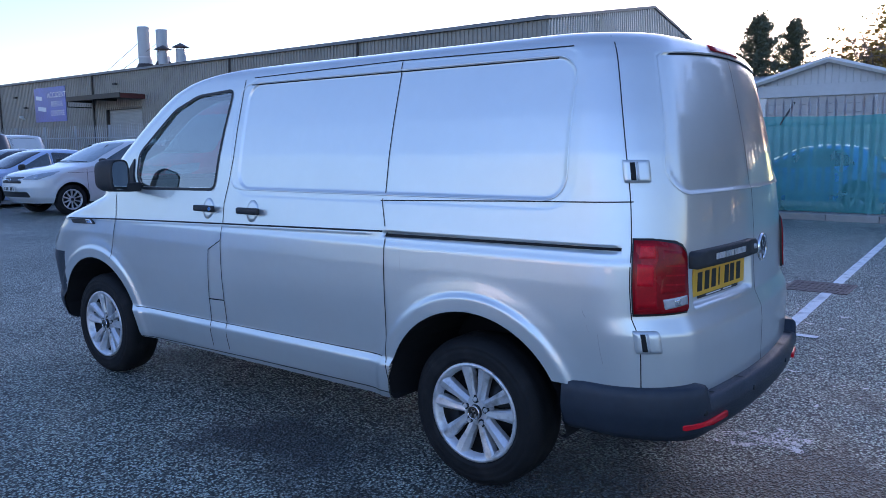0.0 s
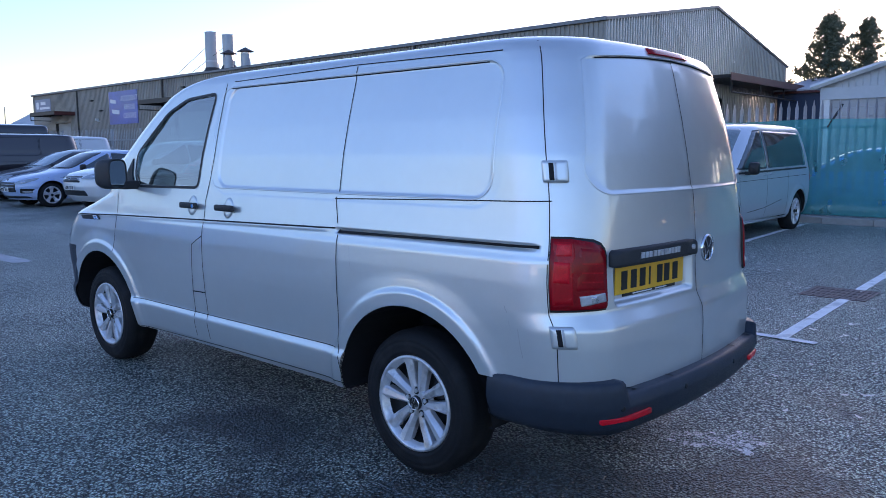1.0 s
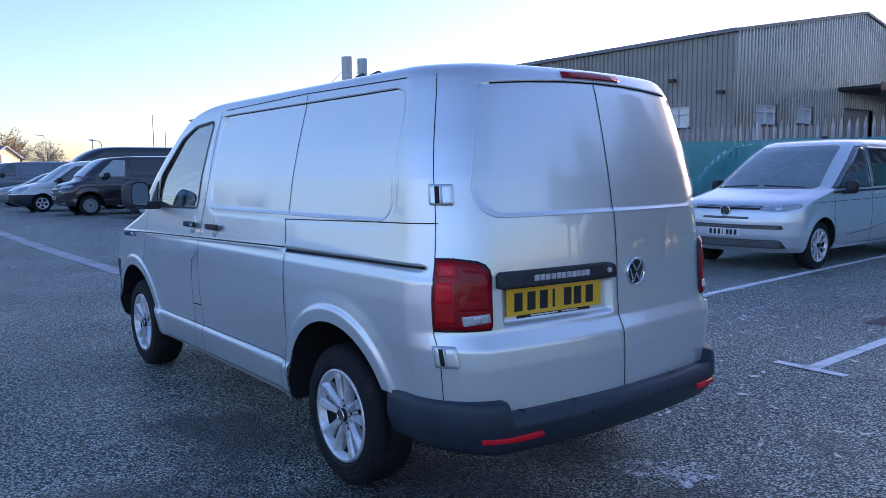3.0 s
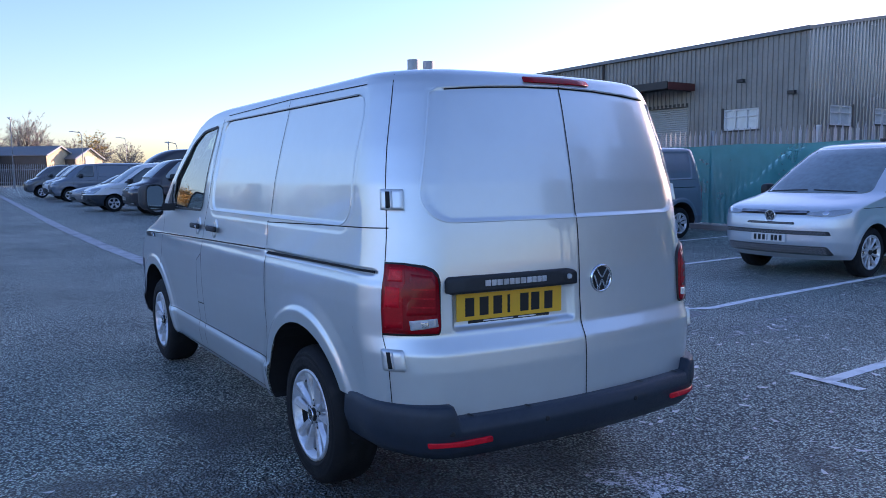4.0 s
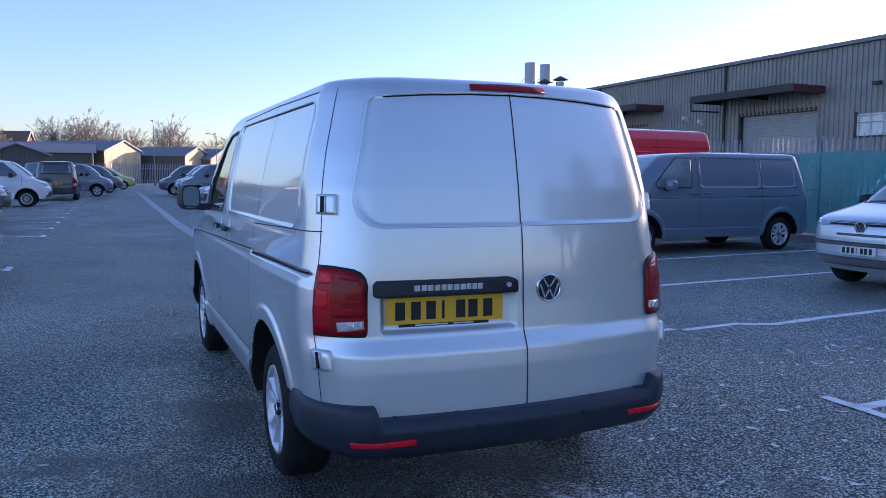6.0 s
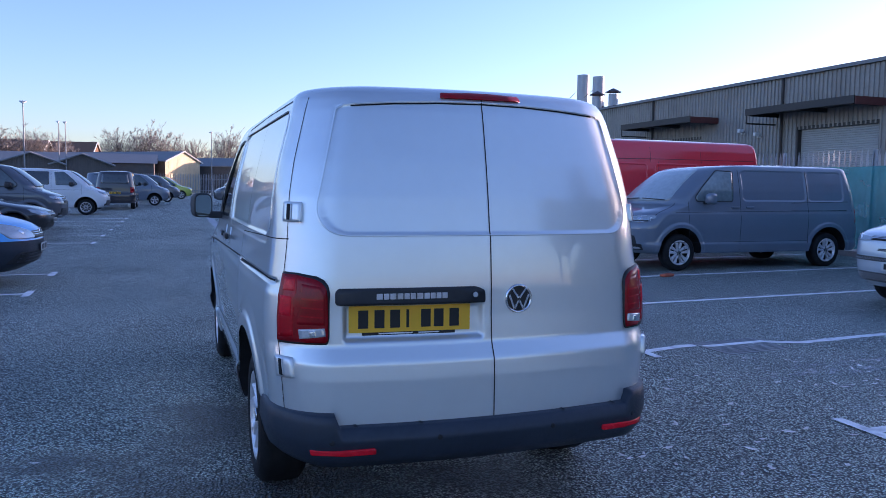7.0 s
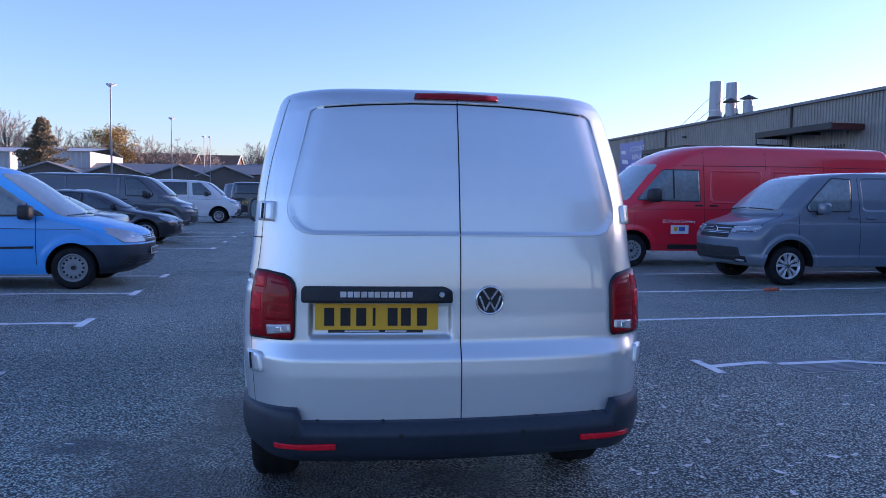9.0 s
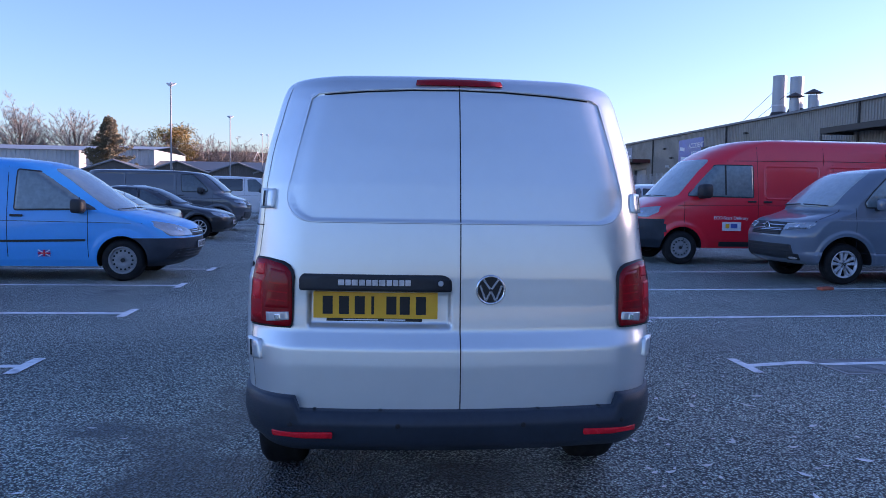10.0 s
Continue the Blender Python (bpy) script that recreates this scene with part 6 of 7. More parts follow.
        part("wiper", tube(vs, 0.009, 4), M_PLASTIC, sc)
    if kind == "van":
        ribbon(F, [(-0.90, 0.985), (-0.45, 0.992), (0.0, 0.995), (0.45, 0.992), (0.90, 0.985)], "bonnet_gap", M_GAP, ob, 0.010, 0.004, 0.05)
        for sgn in (-1, 1):
            ribbon(F, [(sgn * 0.885, 0.99), (sgn * 0.87, 1.06), (sgn * 0.84, 1.13), (sgn * 0.80, 1.22)], "bonnet_gap", M_GAP, ob, 0.008, 0.006, 0.03)
    gw, g0, g1 = S["grille"]
    gr = laid(F, rounded([(-gw, g0), (gw, g0), (gw, g1), (-gw, g1)], 0.02), "grille", M_PLASTIC, ob, 0.010, rings=8, thick=0.03)
    for k in range(3):
        zz = g0 + (g1 - g0) * (k + 0.7) / 3.4
        vs = [(xx * gw, float(B.front(xx * gw, zz)) + 0.014, zz) for xx in np.linspace(-0.96, 0.96, 9)]
        part("grille_bar", tube(vs, 0.008, 4), M_CHROME if k > 0 else M_DARKMETAL, gr)
    iw, i0, i1 = S["intake"]
    it = laid(F, rounded([(-iw, i0), (iw, i0), (iw * 0.94, i1), (-iw * 0.94, i1)], 0.03), "air_intake", M_PLASTIC, ob, 0.010, rings=12, thick=0.03, step=0.04)
    for k in range(3):
        zz = i0 + (i1 - i0) * (k + 0.7) / 3.4
        vs = [(xx * iw, float(B.front(xx * iw, zz)) + 0.013, zz) for xx in np.linspace(-0.9, 0.9, 9)]
        part("intake_bar", tube(vs, 0.009 if kind == "small_van" else 0.005, 4), M_BUMPER if kind == "small_van" else M_DARKMETAL, it)
    for sw, s0, s1 in S["slots"] if "slots" in S else []:
        st = laid(F, rounded([(-sw, s0), (sw, s0), (sw * 0.97, s1), (-sw * 0.97, s1)], 0.015), "air_slot", M_PLASTIC, ob, 0.010, rings=12, thick=0.03, step=0.04)
        honeycomb(B, st, sw * 0.94, s0 + 0.008, s1 - 0.008)
    if near and "slots" in S:
        honeycomb(B, it, iw * 0.92, i0 + 0.01, i1 - 0.01)
    if "fog" in S:
        fx, fz = S["fog"]
        for sgn in (-1, 1):
            fg = laid(F, rounded([(sgn * (fx - 0.13), fz - 0.05), (sgn * (fx + 0.09), fz - 0.045), (sgn * (fx + 0.10), fz + 0.06), (sgn * (fx - 0.09), fz + 0.07)], 0.02), "fog_lamp_surround", M_BLACK, ob, 0.016, rings=6, thick=0.03, step=0.03)
            laid(F, [(sgn * (fx + 0.075 * math.cos(t * 0.524)), fz - 0.015 + 0.022 * math.sin(t * 0.524)) for t in range(12)], "fog_lamp", M_CLEARLENS, fg, 0.022)
            if kind != "van":
                continue
            laid(F, rounded([(sgn * 0.48, 0.972), (sgn * 0.80, 0.99), (sgn * 0.80, 0.998), (sgn * 0.48, 0.982)], 0.003), "daylight_strip", M_FRAME, ob, 0.024, thick=0.004)
            laid(F, rounded([(sgn * 0.60, 0.895), (sgn * 0.86, 0.90), (sgn * 0.86, 0.925), (sgn * 0.60, 0.915)], 0.006), "headlamp_shade", M_DARKGLASS, ob, 0.0215, thick=0.004)
        for zz in (0.865, 0.945) if kind == "van" else ():
            vs = [(xx, float(B.front(xx, zz)) + 0.02, zz) for xx in np.linspace(-0.47, 0.47, 11)]
            part("chrome_strip", tube(vs, 0.009, 4), M_CHROME, gr)
    bz, br = S["badge"]
    badge(Matrix.Translation((0, float(B.front(0.0, bz)) + 0.008, bz)) @ pose(0, 0, 0, 90, 0, 180), ob, br)
    if plate:
        pz = S["plate"]
        number_plate(Matrix.Translation((0, float(B.front(0.0, pz)) + 0.012, pz)) @ pose(0, 0, 0, 90, 0, 180), ob, M_WHITEPLATE)
    if S["rear"]:
        laid(Rr, rounded(S["rear"], 0.06), "rear_window", M_DARKGLASS, ob, 0.004, rings=5)
    if rear_view:
        pz = S["tail"][1] - 0.02
        number_plate(Matrix.Translation((0, float(B.rear(0.0, pz)) - 0.012, pz)) @ pose(0, 0, 0, 90, 0, 0), ob, M_YELLOW)
    return ob, B


# along the fence, noses to the lane
carrier, MB = parked("mpv", "people_carrier", "silver people carrier with a steep nose parked by the fence", "car", P_SILVERBLUE, 8.15, 3.2, 90, screen=M_MISTSIDE, rim="multi", near=True, plate=True, mirror_paint=M_BLACK)
grey_van, GB = parked("van", "panel_van", "slate grey long panel van parked by the green netting", "van", P_GREY, 7.3, 8.62, 90, dl=0.4, windows=False, screen=M_SCREEN, near=3, mirror_paint=P_GREY, rim="ten", side_glass=M_MISTSIDE)
red_van, RB = parked("high_van", "delivery_van", "red high-roof delivery van with black plastic lower bumper", "van", P_RED, 5.95, 11.95, 90, dl=0.4, side_glass=M_MISTSIDE, rim="steel", windows=False, screen=M_SCREEN, lower=True, near=True)
parked("suv", "car", "white sport utility car parked nose to the lane", "car", P_WHITE, 4.95, 15.9, 90, rim="multi", screen=M_SCREEN, near=True, plate=True)
parked("sport_hatch", "car", "pale blue hatchback with black grille parked nose to the lane", "car", P_SKY, 4.5, 19.0, 90, rim="five", plate=True, mirror_paint=M_BLACK)
parked("hatch", "car", "black hatchback parked nose to the lane", "car", P_BLACK, 4.9, 21.8, 90, rim="multi", screen=M_SCREEN, plate=True)
parked("van", "panel_van", "dark brown panel van parked nose to the lane", "van", P_PLUM, 3.6, 24.9, 90, dl=0.4, rim="steel", windows=False, screen=M_SCREEN, plate=True, side_glass=M_SCREEN)
parked("small_van", "small_van", "white small van with dark plastic bumper", "van", P_WHITE, 2.85, 28.6, 90, windows=True, screen=M_SCREEN, lower=True, plate=True)
parked("hatch", "car", "mid grey hatchback parked among the vans", "car", P_MIDGREY, 2.9, 34.0, 90, plate=True)
parked("van", "panel_van", "slate grey panel van parked nose to the lane", "van", P_GREY, 2.8, 40.6, 90, dl=0.4, windows=False, plate=True)
parked("van", "delivery_van", "white delivery van with black bumper", "van", P_WHITE, 2.9, 44.5, 90, windows=False, lower=True, rim="steel")
parked("van", "panel_van", "dark grey van at the end of the row", "van", P_DARKGREY, 2.3, 49.0, 90, windows=True)
parked("high_van", "delivery_van", "black high-roof van behind the parked row", "van", P_BLACK, 5.6, 36.4, 90, windows=False, rim="steel")
parked("van", "panel_van", "white van parked behind the nearer cars", "van", P_WHITE, 7.3, 29.6, 90, windows=False)
# on the other side of the lane
caddy, CB = parked("small_van", "small_van", "bright blue small van with dark plastic front bumper", "van", P_BLUE, -4.08, 8.9, -90, rim="steel", side_glass=M_MISTSIDE, windows=True, screen=M_SCREEN, lower=True, near=True, plate=True)
parked("saloon", "car", "mid grey saloon parked with its boot to the lane", "car", P_MIDGREY, -8.1, 13.2, 90, rim="multi", rear_view=True)
parked("hatch", "car", "black hatchback parked nose to the lane", "car", P_BLACK, -4.95, 18.3, -90, rim="multi", near=True, plate=True)
parked("van", "panel_van", "dark grey panel van parked nose to the lane", "van", P_DARKGREY, -5.2, 22.4, -90, dl=0.4, windows=False, near=2)
parked("van", "passenger_van", "white passenger van with black wheels", "van", P_WHITE, -4.7, 33.0, -90, rim="multi")
parked("van", "passenger_van", "dark brown passenger van standing with its rear to the viewer", "van", P_PLUM, -3.95, 43.5, 0, rear_view=True)
parked("van", "panel_van", "slate grey panel van parked nose to the lane", "van", P_GREY, -2.2, 47.0, -90, dl=0.0, windows=False)
parked("van", "panel_van", "dark van parked far down the lane", "van", P_DARKGREY, -1.5, 55.5, -90, windows=False)
parked("mpv", "electric_van", "lime green and white van far down the lane", "van", P_LIME, -0.4, 66.0, -90, screen=M_SCREEN)

part("roof_aerial", box(-0.02, 0.02, -0.09, 0.07, -0.03, 0.06, 0.012, pose(0, 2.1, 1.895)), M_PLASTIC, carrier)
# writing and marks on the vans
for sg in (-1, 1):
    D = on_side(MB, sg)
    ribbon(D, [(3.75, 1.085), (2.5, 1.10), (0.5, 1.125)], "waist_strip", M_PLASTIC, carrier, 0.03, 0.006, 0.1)
    # crease low on the door: only its shade, as a dark strip
    ribbon(D, [(3.3, 0.46), (2.6, 0.50), (1.8, 0.60)], "side_crease", M_GAP, carrier, 0.008, 0.002, 0.1)
    ribbon(D, [(3.6, 0.315), (2.4, 0.31), (1.35, 0.315)], "sill_strip", M_CHROME, carrier, 0.02, 0.008, 0.1)
for sg in (-1, 1):
    D = on_side(RB, sg)
    ribbon(D, [(5.45, 0.425), (4.0, 0.42), (1.75, 0.415)], "side_moulding", M_PLASTIC, red_van, 0.10, 0.010, 0.15)
    ribbon(D, [(0.85, 0.425), (0.2, 0.425)], "side_moulding", M_PLASTIC, red_van, 0.10, 0.010, 0.15)
    ribbon(D, [(5.7, 2.12), (3.0, 2.15), (0.3, 2.15)], "roof_joint", M_GAP, red_van, 0.010, 0.002, 0.2)
    for yy in (4.64, 3.2, 1.82):
        ribbon(D, [(yy, 2.42), (yy, 2.06)], "panel_gap", M_GAP, red_van, 0.009, 0.002, 0.12)
    for y0, y1 in ((4.48, 3.32), (3.08, 1.92)):
        ribbon(D, rounded([(y0, 1.36), (y1, 1.36), (y1, 2.03), (y0, 2.03)], 0.07), "pressed_panel_edge", P_RED, red_van, 0.05, 0.001, 0.08, True, 0.012)
    ribbon(D, [(5.33, 1.42), (5.33, 1.72), (5.33, 2.03)], "window_divider", M_BLACK, red_van, 0.035, 0.014, 0.1)
    D = on_side(GB, sg)
    # shade of the sill crease, laid on as a dark strip
    ribbon(D, [(4.6, 0.52), (3.1, 0.522), (1.5, 0.525)], "sill_crease", M_GAP, grey_van, 0.006, 0.001, 0.2)
    ribbon(D, [(1.9, 1.24), (0.3, 1.272)], "rail_gap", M_GAP, grey_van, 0.008, 0.002, 0.2)
    ribbon(D, [(1.9, 1.09), (0.4, 1.096)], "sliding_rail", M_GAP, grey_van, 0.014, 0.002, 0.2)
t_ = text_part("lettering", "ECO-Start Delivery", 0.092, M_WHITE, red_van, Matrix.Translation((-(float(RB.side(5.4, 1.02)) + 0.012), 5.22, 0.96)) @ pose(0, 0, 0, 90, 0, -90), 0.002)
pn = part("sticker", box(-0.2, 0.2, -0.09, 0.09, 0, 0.006, 0.002, Matrix.Translation((-(float(RB.side(5.4, 0.84)) + 0.006), 5.20, 0.79)) @ pose(0, 0, 0, 90, 0, -90)), M_WHITE, red_van, "white sticker with yellow and blue bars")
for x0, x1, mt in ((-0.13, -0.05, M_YELLOW), (-0.02, 0.12, M_SIGN)):
    part("sticker_bar", box(x0, x1, -0.035, 0.055, 0.005, 0.009, 0, Matrix.Translation((-(float(RB.side(5.4, 0.84)) + 0.006), 5.20, 0.79)) @ pose(0, 0, 0, 90, 0, -90)), mt, pn)
ribbon(on_side(CB, 1), [(3.02, 0.62), (2.0, 0.60), (0.4, 0.58)], "rubbing_strip", M_PLASTIC, caddy, 0.035, 0.008, 0.1)
fm = Matrix.Translation((float(CB.side(2.42, 0.42)) + 0.004, 2.42, 0.42)) @ pose(0, 0, 0, 90, 0, 90)
fl = part("flag_sticker", box(-0.09, 0.09, -0.05, 0.05, 0, 0.004, 0.0, fm), M_SIGN, caddy, "small blue, white and red flag sticker")
for q, mt, wd in ((31, M_WHITE, 0.014), (-31, M_WHITE, 0.014)):
    part("flag_bar", box(-0.098, 0.098, -wd / 2, wd / 2, 0.003, 0.006, 0, fm @ Matrix.Rotation(radians(q * 0.95), 4, "Z")), mt, fl)
part("flag_bar", box(-0.09, 0.09, -0.009, 0.009, 0.004, 0.008, 0, fm), M_REDLENS2, fl)
part("flag_bar", box(-0.009, 0.009, -0.05, 0.05, 0.004, 0.008, 0, fm), M_REDLENS2, fl)
part("tax_sticker", box(-0.035, 0.035, -0.04, 0.04, 0, 0.004, 0, Matrix.Translation((-(float(GB.side(4.98, 0.93)) + 0.004), 4.98, 0.93)) @ pose(0, 0, 0, 90, 0, -90)), M_WHITE, grey_van, "small white sticker")

# ---- beyond the fence ----
def gabled(name, label, category, cx, cy, turn, width, length, eave, ridge, wall, gable, roof, barge=None):
    """A plain gabled shed: its gable front stands at (cx, cy), and it runs back from there."""
    g = ground_z(cx, cy)
    ob = thing(name, label, category, at=pose(cx, cy, g, 0, 0, turn))
    h = width / 2
    t = 0.12
    for s in (-1, 1):
        part("side_wall", box(min(s * h, s * (h - t)), max(s * h, s * (h - t)), t, length, 0, eave), wall, ob)
        vs = [(s * (h + 0.25), -0.25, eave - 0.06), (0, -0.25, ridge), (0, length + 0.2, ridge), (s * (h + 0.25), length + 0.2, eave - 0.06)]
        vs += [(x, y, z + 0.1) for x, y, z in vs]
        link_mesh("roof_slope", vs, [(0, 1, 2, 3), (4, 5, 6, 7), (0, 1, 5, 4), (1, 2, 6, 5), (2, 3, 7, 6), (3, 0, 4, 7)], roof, ob)
        part("barge_board", tube([(s * (h + 0.25), -0.28, eave - 0.02), (0, -0.28, ridge + 0.06)], 0.09, 4), barge or M_FRAME, ob)
    vs = []
    n = max(4, int(width / 0.2))
    for i in range(n):
        x0, x1 = -h + width * i / n, -h + width * (i + 0.92) / n
        for x, d in ((x0, 0.0), (x0 + 0.01, -0.02), (x1 - 0.01, -0.02), (x1, 0.0)):
            top = eave + (ridge - eave) * (1 - abs(x) / h)
            vs += [(x, d, 0), (x, d, top)]
    fs = [(2 * i, 2 * i + 2, 2 * i + 3, 2 * i + 1) for i in range(len(vs) // 2 - 1)]
    link_mesh("gable_boarding", vs, fs, gable, ob)
    part("back_wall", box(-h, h, length - t, length, 0, eave), wall, ob)
    return ob


garage = gabled("garage", "white garage with a shallow gable and grey boarded front", "garage", 31.0, 5.85, -90, 4.3, 6.0, 3.15, 3.8, M_WHITECLAD, M_WHITECLAD, M_WHITECLAD)
garage.matrix_basis = garage.matrix_basis @ Matrix.Diagonal((1.256, 1.256, 1.256, 1))
part("corner_post", box(-2.15, -1.85, -0.12, 0.0, 0, 3.05, 0.02), M_FRAME, garage)
part("corner_post", box(1.85, 2.15, -0.12, 0.0, 0, 3.05, 0.02), M_FRAME, garage)
for i in range(9):
    z = 0.15 + 0.29 * i
    part("front_board", box(-1.85, 1.85, -0.06, -0.03, z, z + 0.275, 0.006), mat("grey_front_boards", (0.42, 0.41, 0.41), 0.6, var=0.12) if i == 0 else bpy.data.materials["grey_front_boards"], garage)
part("header_board", box(-2.15, 2.15, -0.16, -0.04, 2.72, 3.1, 0.01), M_WHITECLAD, garage)
blue = thing("workshop", "low dark blue workshop with a grey metal roof", "building", at=pose(0, 0, 0))
part("wall", box(56, 72, 8, 18.8, 0, 5.6, 0.02), M_BLUECLAD, blue)
part("red_gutter", box(55.7, 56.0, 7.8, 19, 5.55, 5.75, 0.02), M_OXIDE, blue)
vs = [(55.7, 7.8, 5.72), (55.7, 19.0, 5.72), (64, 19.0, 7.2), (64, 7.8, 7.2), (72.3, 7.8, 5.72), (72.3, 19, 5.72)]
link_mesh("roof", vs + [(x, y, z + 0.12) for x, y, z in vs], [(0, 1, 2, 3), (3, 2, 5, 4), (6, 7, 8, 9), (9, 8, 11, 10), (0, 1, 7, 6), (0, 3, 9, 6), (3, 4, 10, 9), (1, 2, 8, 7), (2, 5, 11, 8)], M_WHITECLAD, blue)
link_mesh("roof_light", [(57.2, 12.5, 6.15), (57.2, 15.5, 6.15), (61.5, 15.5, 6.92), (61.5, 12.5, 6.92)], [(0, 1, 2, 3)], M_SHUTTER, blue)

parked("van", "panel_van", "white van standing behind the green netting", "van", P_WHITE, 14.2, 8.6, 0, windows=False, group="vehicles behind the fence")
parked("hatch", "car", "blue car standing behind the green netting", "car", P_BLUE, 15.6, 4.6, 0, group="vehicles behind the fence")

# far end of the lot: sheds, houses, white halls
gabled("timber_shed", "long brown shed with a pale sunlit boarded gable", "shed", 0.3, 100.0, 50, 6.6, 26, 3.9, 5.2, M_DARKSHED, M_TIMBER, M_ROOF)
gabled("timber_shed", "brown shed with a pale sunlit boarded gable", "shed", 9.2, 102.0, 50, 5.2, 16, 3.5, 4.6, M_DARKSHED, M_TIMBER, M_ROOF)
hut = gabled("timber_shed", "small dark shed with a white framed gable window", "shed", 12.6, 103.0, 40, 4.6, 9, 3.1, 4.4, M_DARKSHED, M_TIMBER, M_ROOF)
part("gable_window", box(-0.7, 0.7, -0.1, -0.03, 2.4, 3.4, 0.02), M_FRAME, hut)
for cx, cy, w in ((-18.9, 74.6, 5.6), (-13.2, 75.6, 5.4), (-9.0, 76.4, 5.2), (-24.5, 73.5, 5.6)):
    gabled("low_shed", "low brown shed with a grey metal roof", "shed", cx, cy, 8, w, 14, 2.9, 3.9, M_DARKSHED, M_DARKSHED, M_ROOF, M_POST)
link = thing("store_building", "long low store with a grey metal roof", "building", at=pose(-14, 92, ground_z(-14, 92)))
part("wall", box(-14, 11, 0, 8, 0, 3.6), M_DARKSHED, link)
vs = [(-14.4, -0.4, 3.5), (11.4, -0.4, 3.5), (11.4, 4, 4.7), (-14.4, 4, 4.7), (11.4, 8.4, 3.5), (-14.4, 8.4, 3.5)]
link_mesh("roof", vs, [(0, 1, 2, 3), (3, 2, 4, 5)], M_ROOF, link)
for x0, x1, y0, z1, z2 in ((-62, -33.5, 90, 6.0, 6.9), (-33.4, -26, 93.5, 6.4, 7.2)):
    hb = thing("white_hall", "long white profiled-metal hall in the distance", "building", at=pose(0, 0, 0))
    def hall_at(a, d, z, y0=y0):
        return (a, y0 - d, z)
    cladding("front_wall", x0, x1, 0, z1, hall_at, M_WHITECLAD, hb, 0.5)
    part("end_wall", box(x1 - 0.1, x1, y0 + 0.05, y0 + 16, 0, z1), M_WHITECLAD, hb)
    vs = [(x0 - 0.3, y0 - 0.4, z1), (x1 + 0.3, y0 - 0.4, z1), (x1 + 0.3, y0 + 8, z2), (x0 - 0.3, y0 + 8, z2), (x1 + 0.3, y0 + 16, z1), (x0 - 0.3, y0 + 16, z1)]
    link_mesh("roof", vs, [(0, 1, 2, 3), (3, 2, 4, 5)], M_WHITECLAD, hb)
for x, y in ((-28, 125), (-22.5, 127), (-18.5, 126), (-12, 128)):
    hs = gabled("house", "brown-roofed house seen over the sheds", "house", x, y, 80, 7.5, 9, 4.6, 7.4, M_BRICK, M_BRICK, M_BRICK)
gabled("house", "pale grey-roofed house at the far corner", "house", 48.9, 129.9, 5, 8.0, 9, 5.4, 7.6, M_WHITECLAD, M_WHITECLAD, M_WHITECLAD)

# far fence across the end of the lane
ffence = thing("far_palisade_fence", "galvanised palisade fence across the far end of the lot", "fence")
bm = bmesh.new()
k0 = 0
x = -8.0
while x < 13.2:
    q = Matrix.Translation((x, 82.5, ground_z(x, 82.5) + 0.1)) @ Matrix.Rotation(math.pi / 2, 4, "Z")
    k0 = len(bm.verts)
    bm.from_mesh(PALE)
    bm.verts.ensure_lookup_table()
    for v in bm.verts[k0:]:
        v.co = q @ v.co
    x += 0.165
fp = part("paling", bm, M_STEEL, ffence)
fp["kind"] = "stuff"
for z in (0.6, 1.8):
    part("fence_rail", tube([(-8, 82.55, 0.4 + z), (13.2, 82.55, 0.45 + z)], 0.03, 4), M_STEEL, ffence)

# lamp posts
def lamp_post(x, y, top, heads=1, label="tall grey galvanised lamp post"):
    g = ground_z(x, y)
    ob = thing("lamp_post", label, "lamp post", "lamp posts", at=pose(x, y, g))
    h = top - g
    part("pole", tube([(0, 0, 0), (0, 0, h * 0.35), (0, 0, h)], 0.06, 10, 0.035), M_POST, ob)
    part("base", tube([(0, 0, 0), (0, 0, 0.9)], 0.085, 10), M_POST, ob)
    for i in range(heads):
        s = 1 if i == 0 else -1
        part("lamp_head", box(-0.06, 0.06, -0.02, 0.30, -0.05, 0.04, 0.03, pose(0, 0, h, 28, 0, 50 * s)), M_STEEL, ob)
    b = bmesh.new()
    bmesh.ops.create_uvsphere(b, u_segments=10, v_segments=8, radius=0.09, matrix=Matrix.Translation((0, 0.1, h + 0.1)))
    part("camera_dome", b, M_FRAME, ob)
    return ob


for x, y, top, hd in ((-9.98, 36.0, 6.55, 2), (-10.6, 56.1, 6.95, 2), (-10.9, 76.2, 7.15, 1), (-10.3, 76.0, 7.1, 1), (2.8, 80.0, 6.9, 1), (-19.0, -4.0, 7.0, 2), (16, 76, 4.7, 1)):
    lamp_post(x, y, top, hd)
for x, y, top in ((24.3, 84.4, 7.4), (25.3, 83.5, 5.6)):
    ob = thing("pole", "thin grey steel pole standing in the distance", "pole", "thin poles", at=pose(x, y, 0.5))
    part("shaft", tube([(0, 0, 0), (0, 0, top)], 0.06, 8, 0.035), M_POST, ob)
    part("finial", tube([(0, 0, top), (0, 0, top + 0.09)], 0.05, 8, 0.02), M_POST, ob)
for x, y, top in ((10.4, 92.0, 6.5), (17.6, 106.0, 6.6), (17.4, 78.5, 4.9)):
    ob = thing("street_lamp", "slim street lamp with a curved arm", "street lamp", "street lamps", at=pose(x, y, 0.5))
    part("pole", tube([(0, 0, 0), (0, 0, top - 0.9), (-0.15, 0, top - 0.6), (-0.9, 0, top - 0.5)], 0.04, 8), M_SHUTTER, ob)
    part("lamp_head", box(-1.2, -0.85, -0.07, 0.07, top - 0.54, top - 0.46, 0.03), M_STEEL, ob)

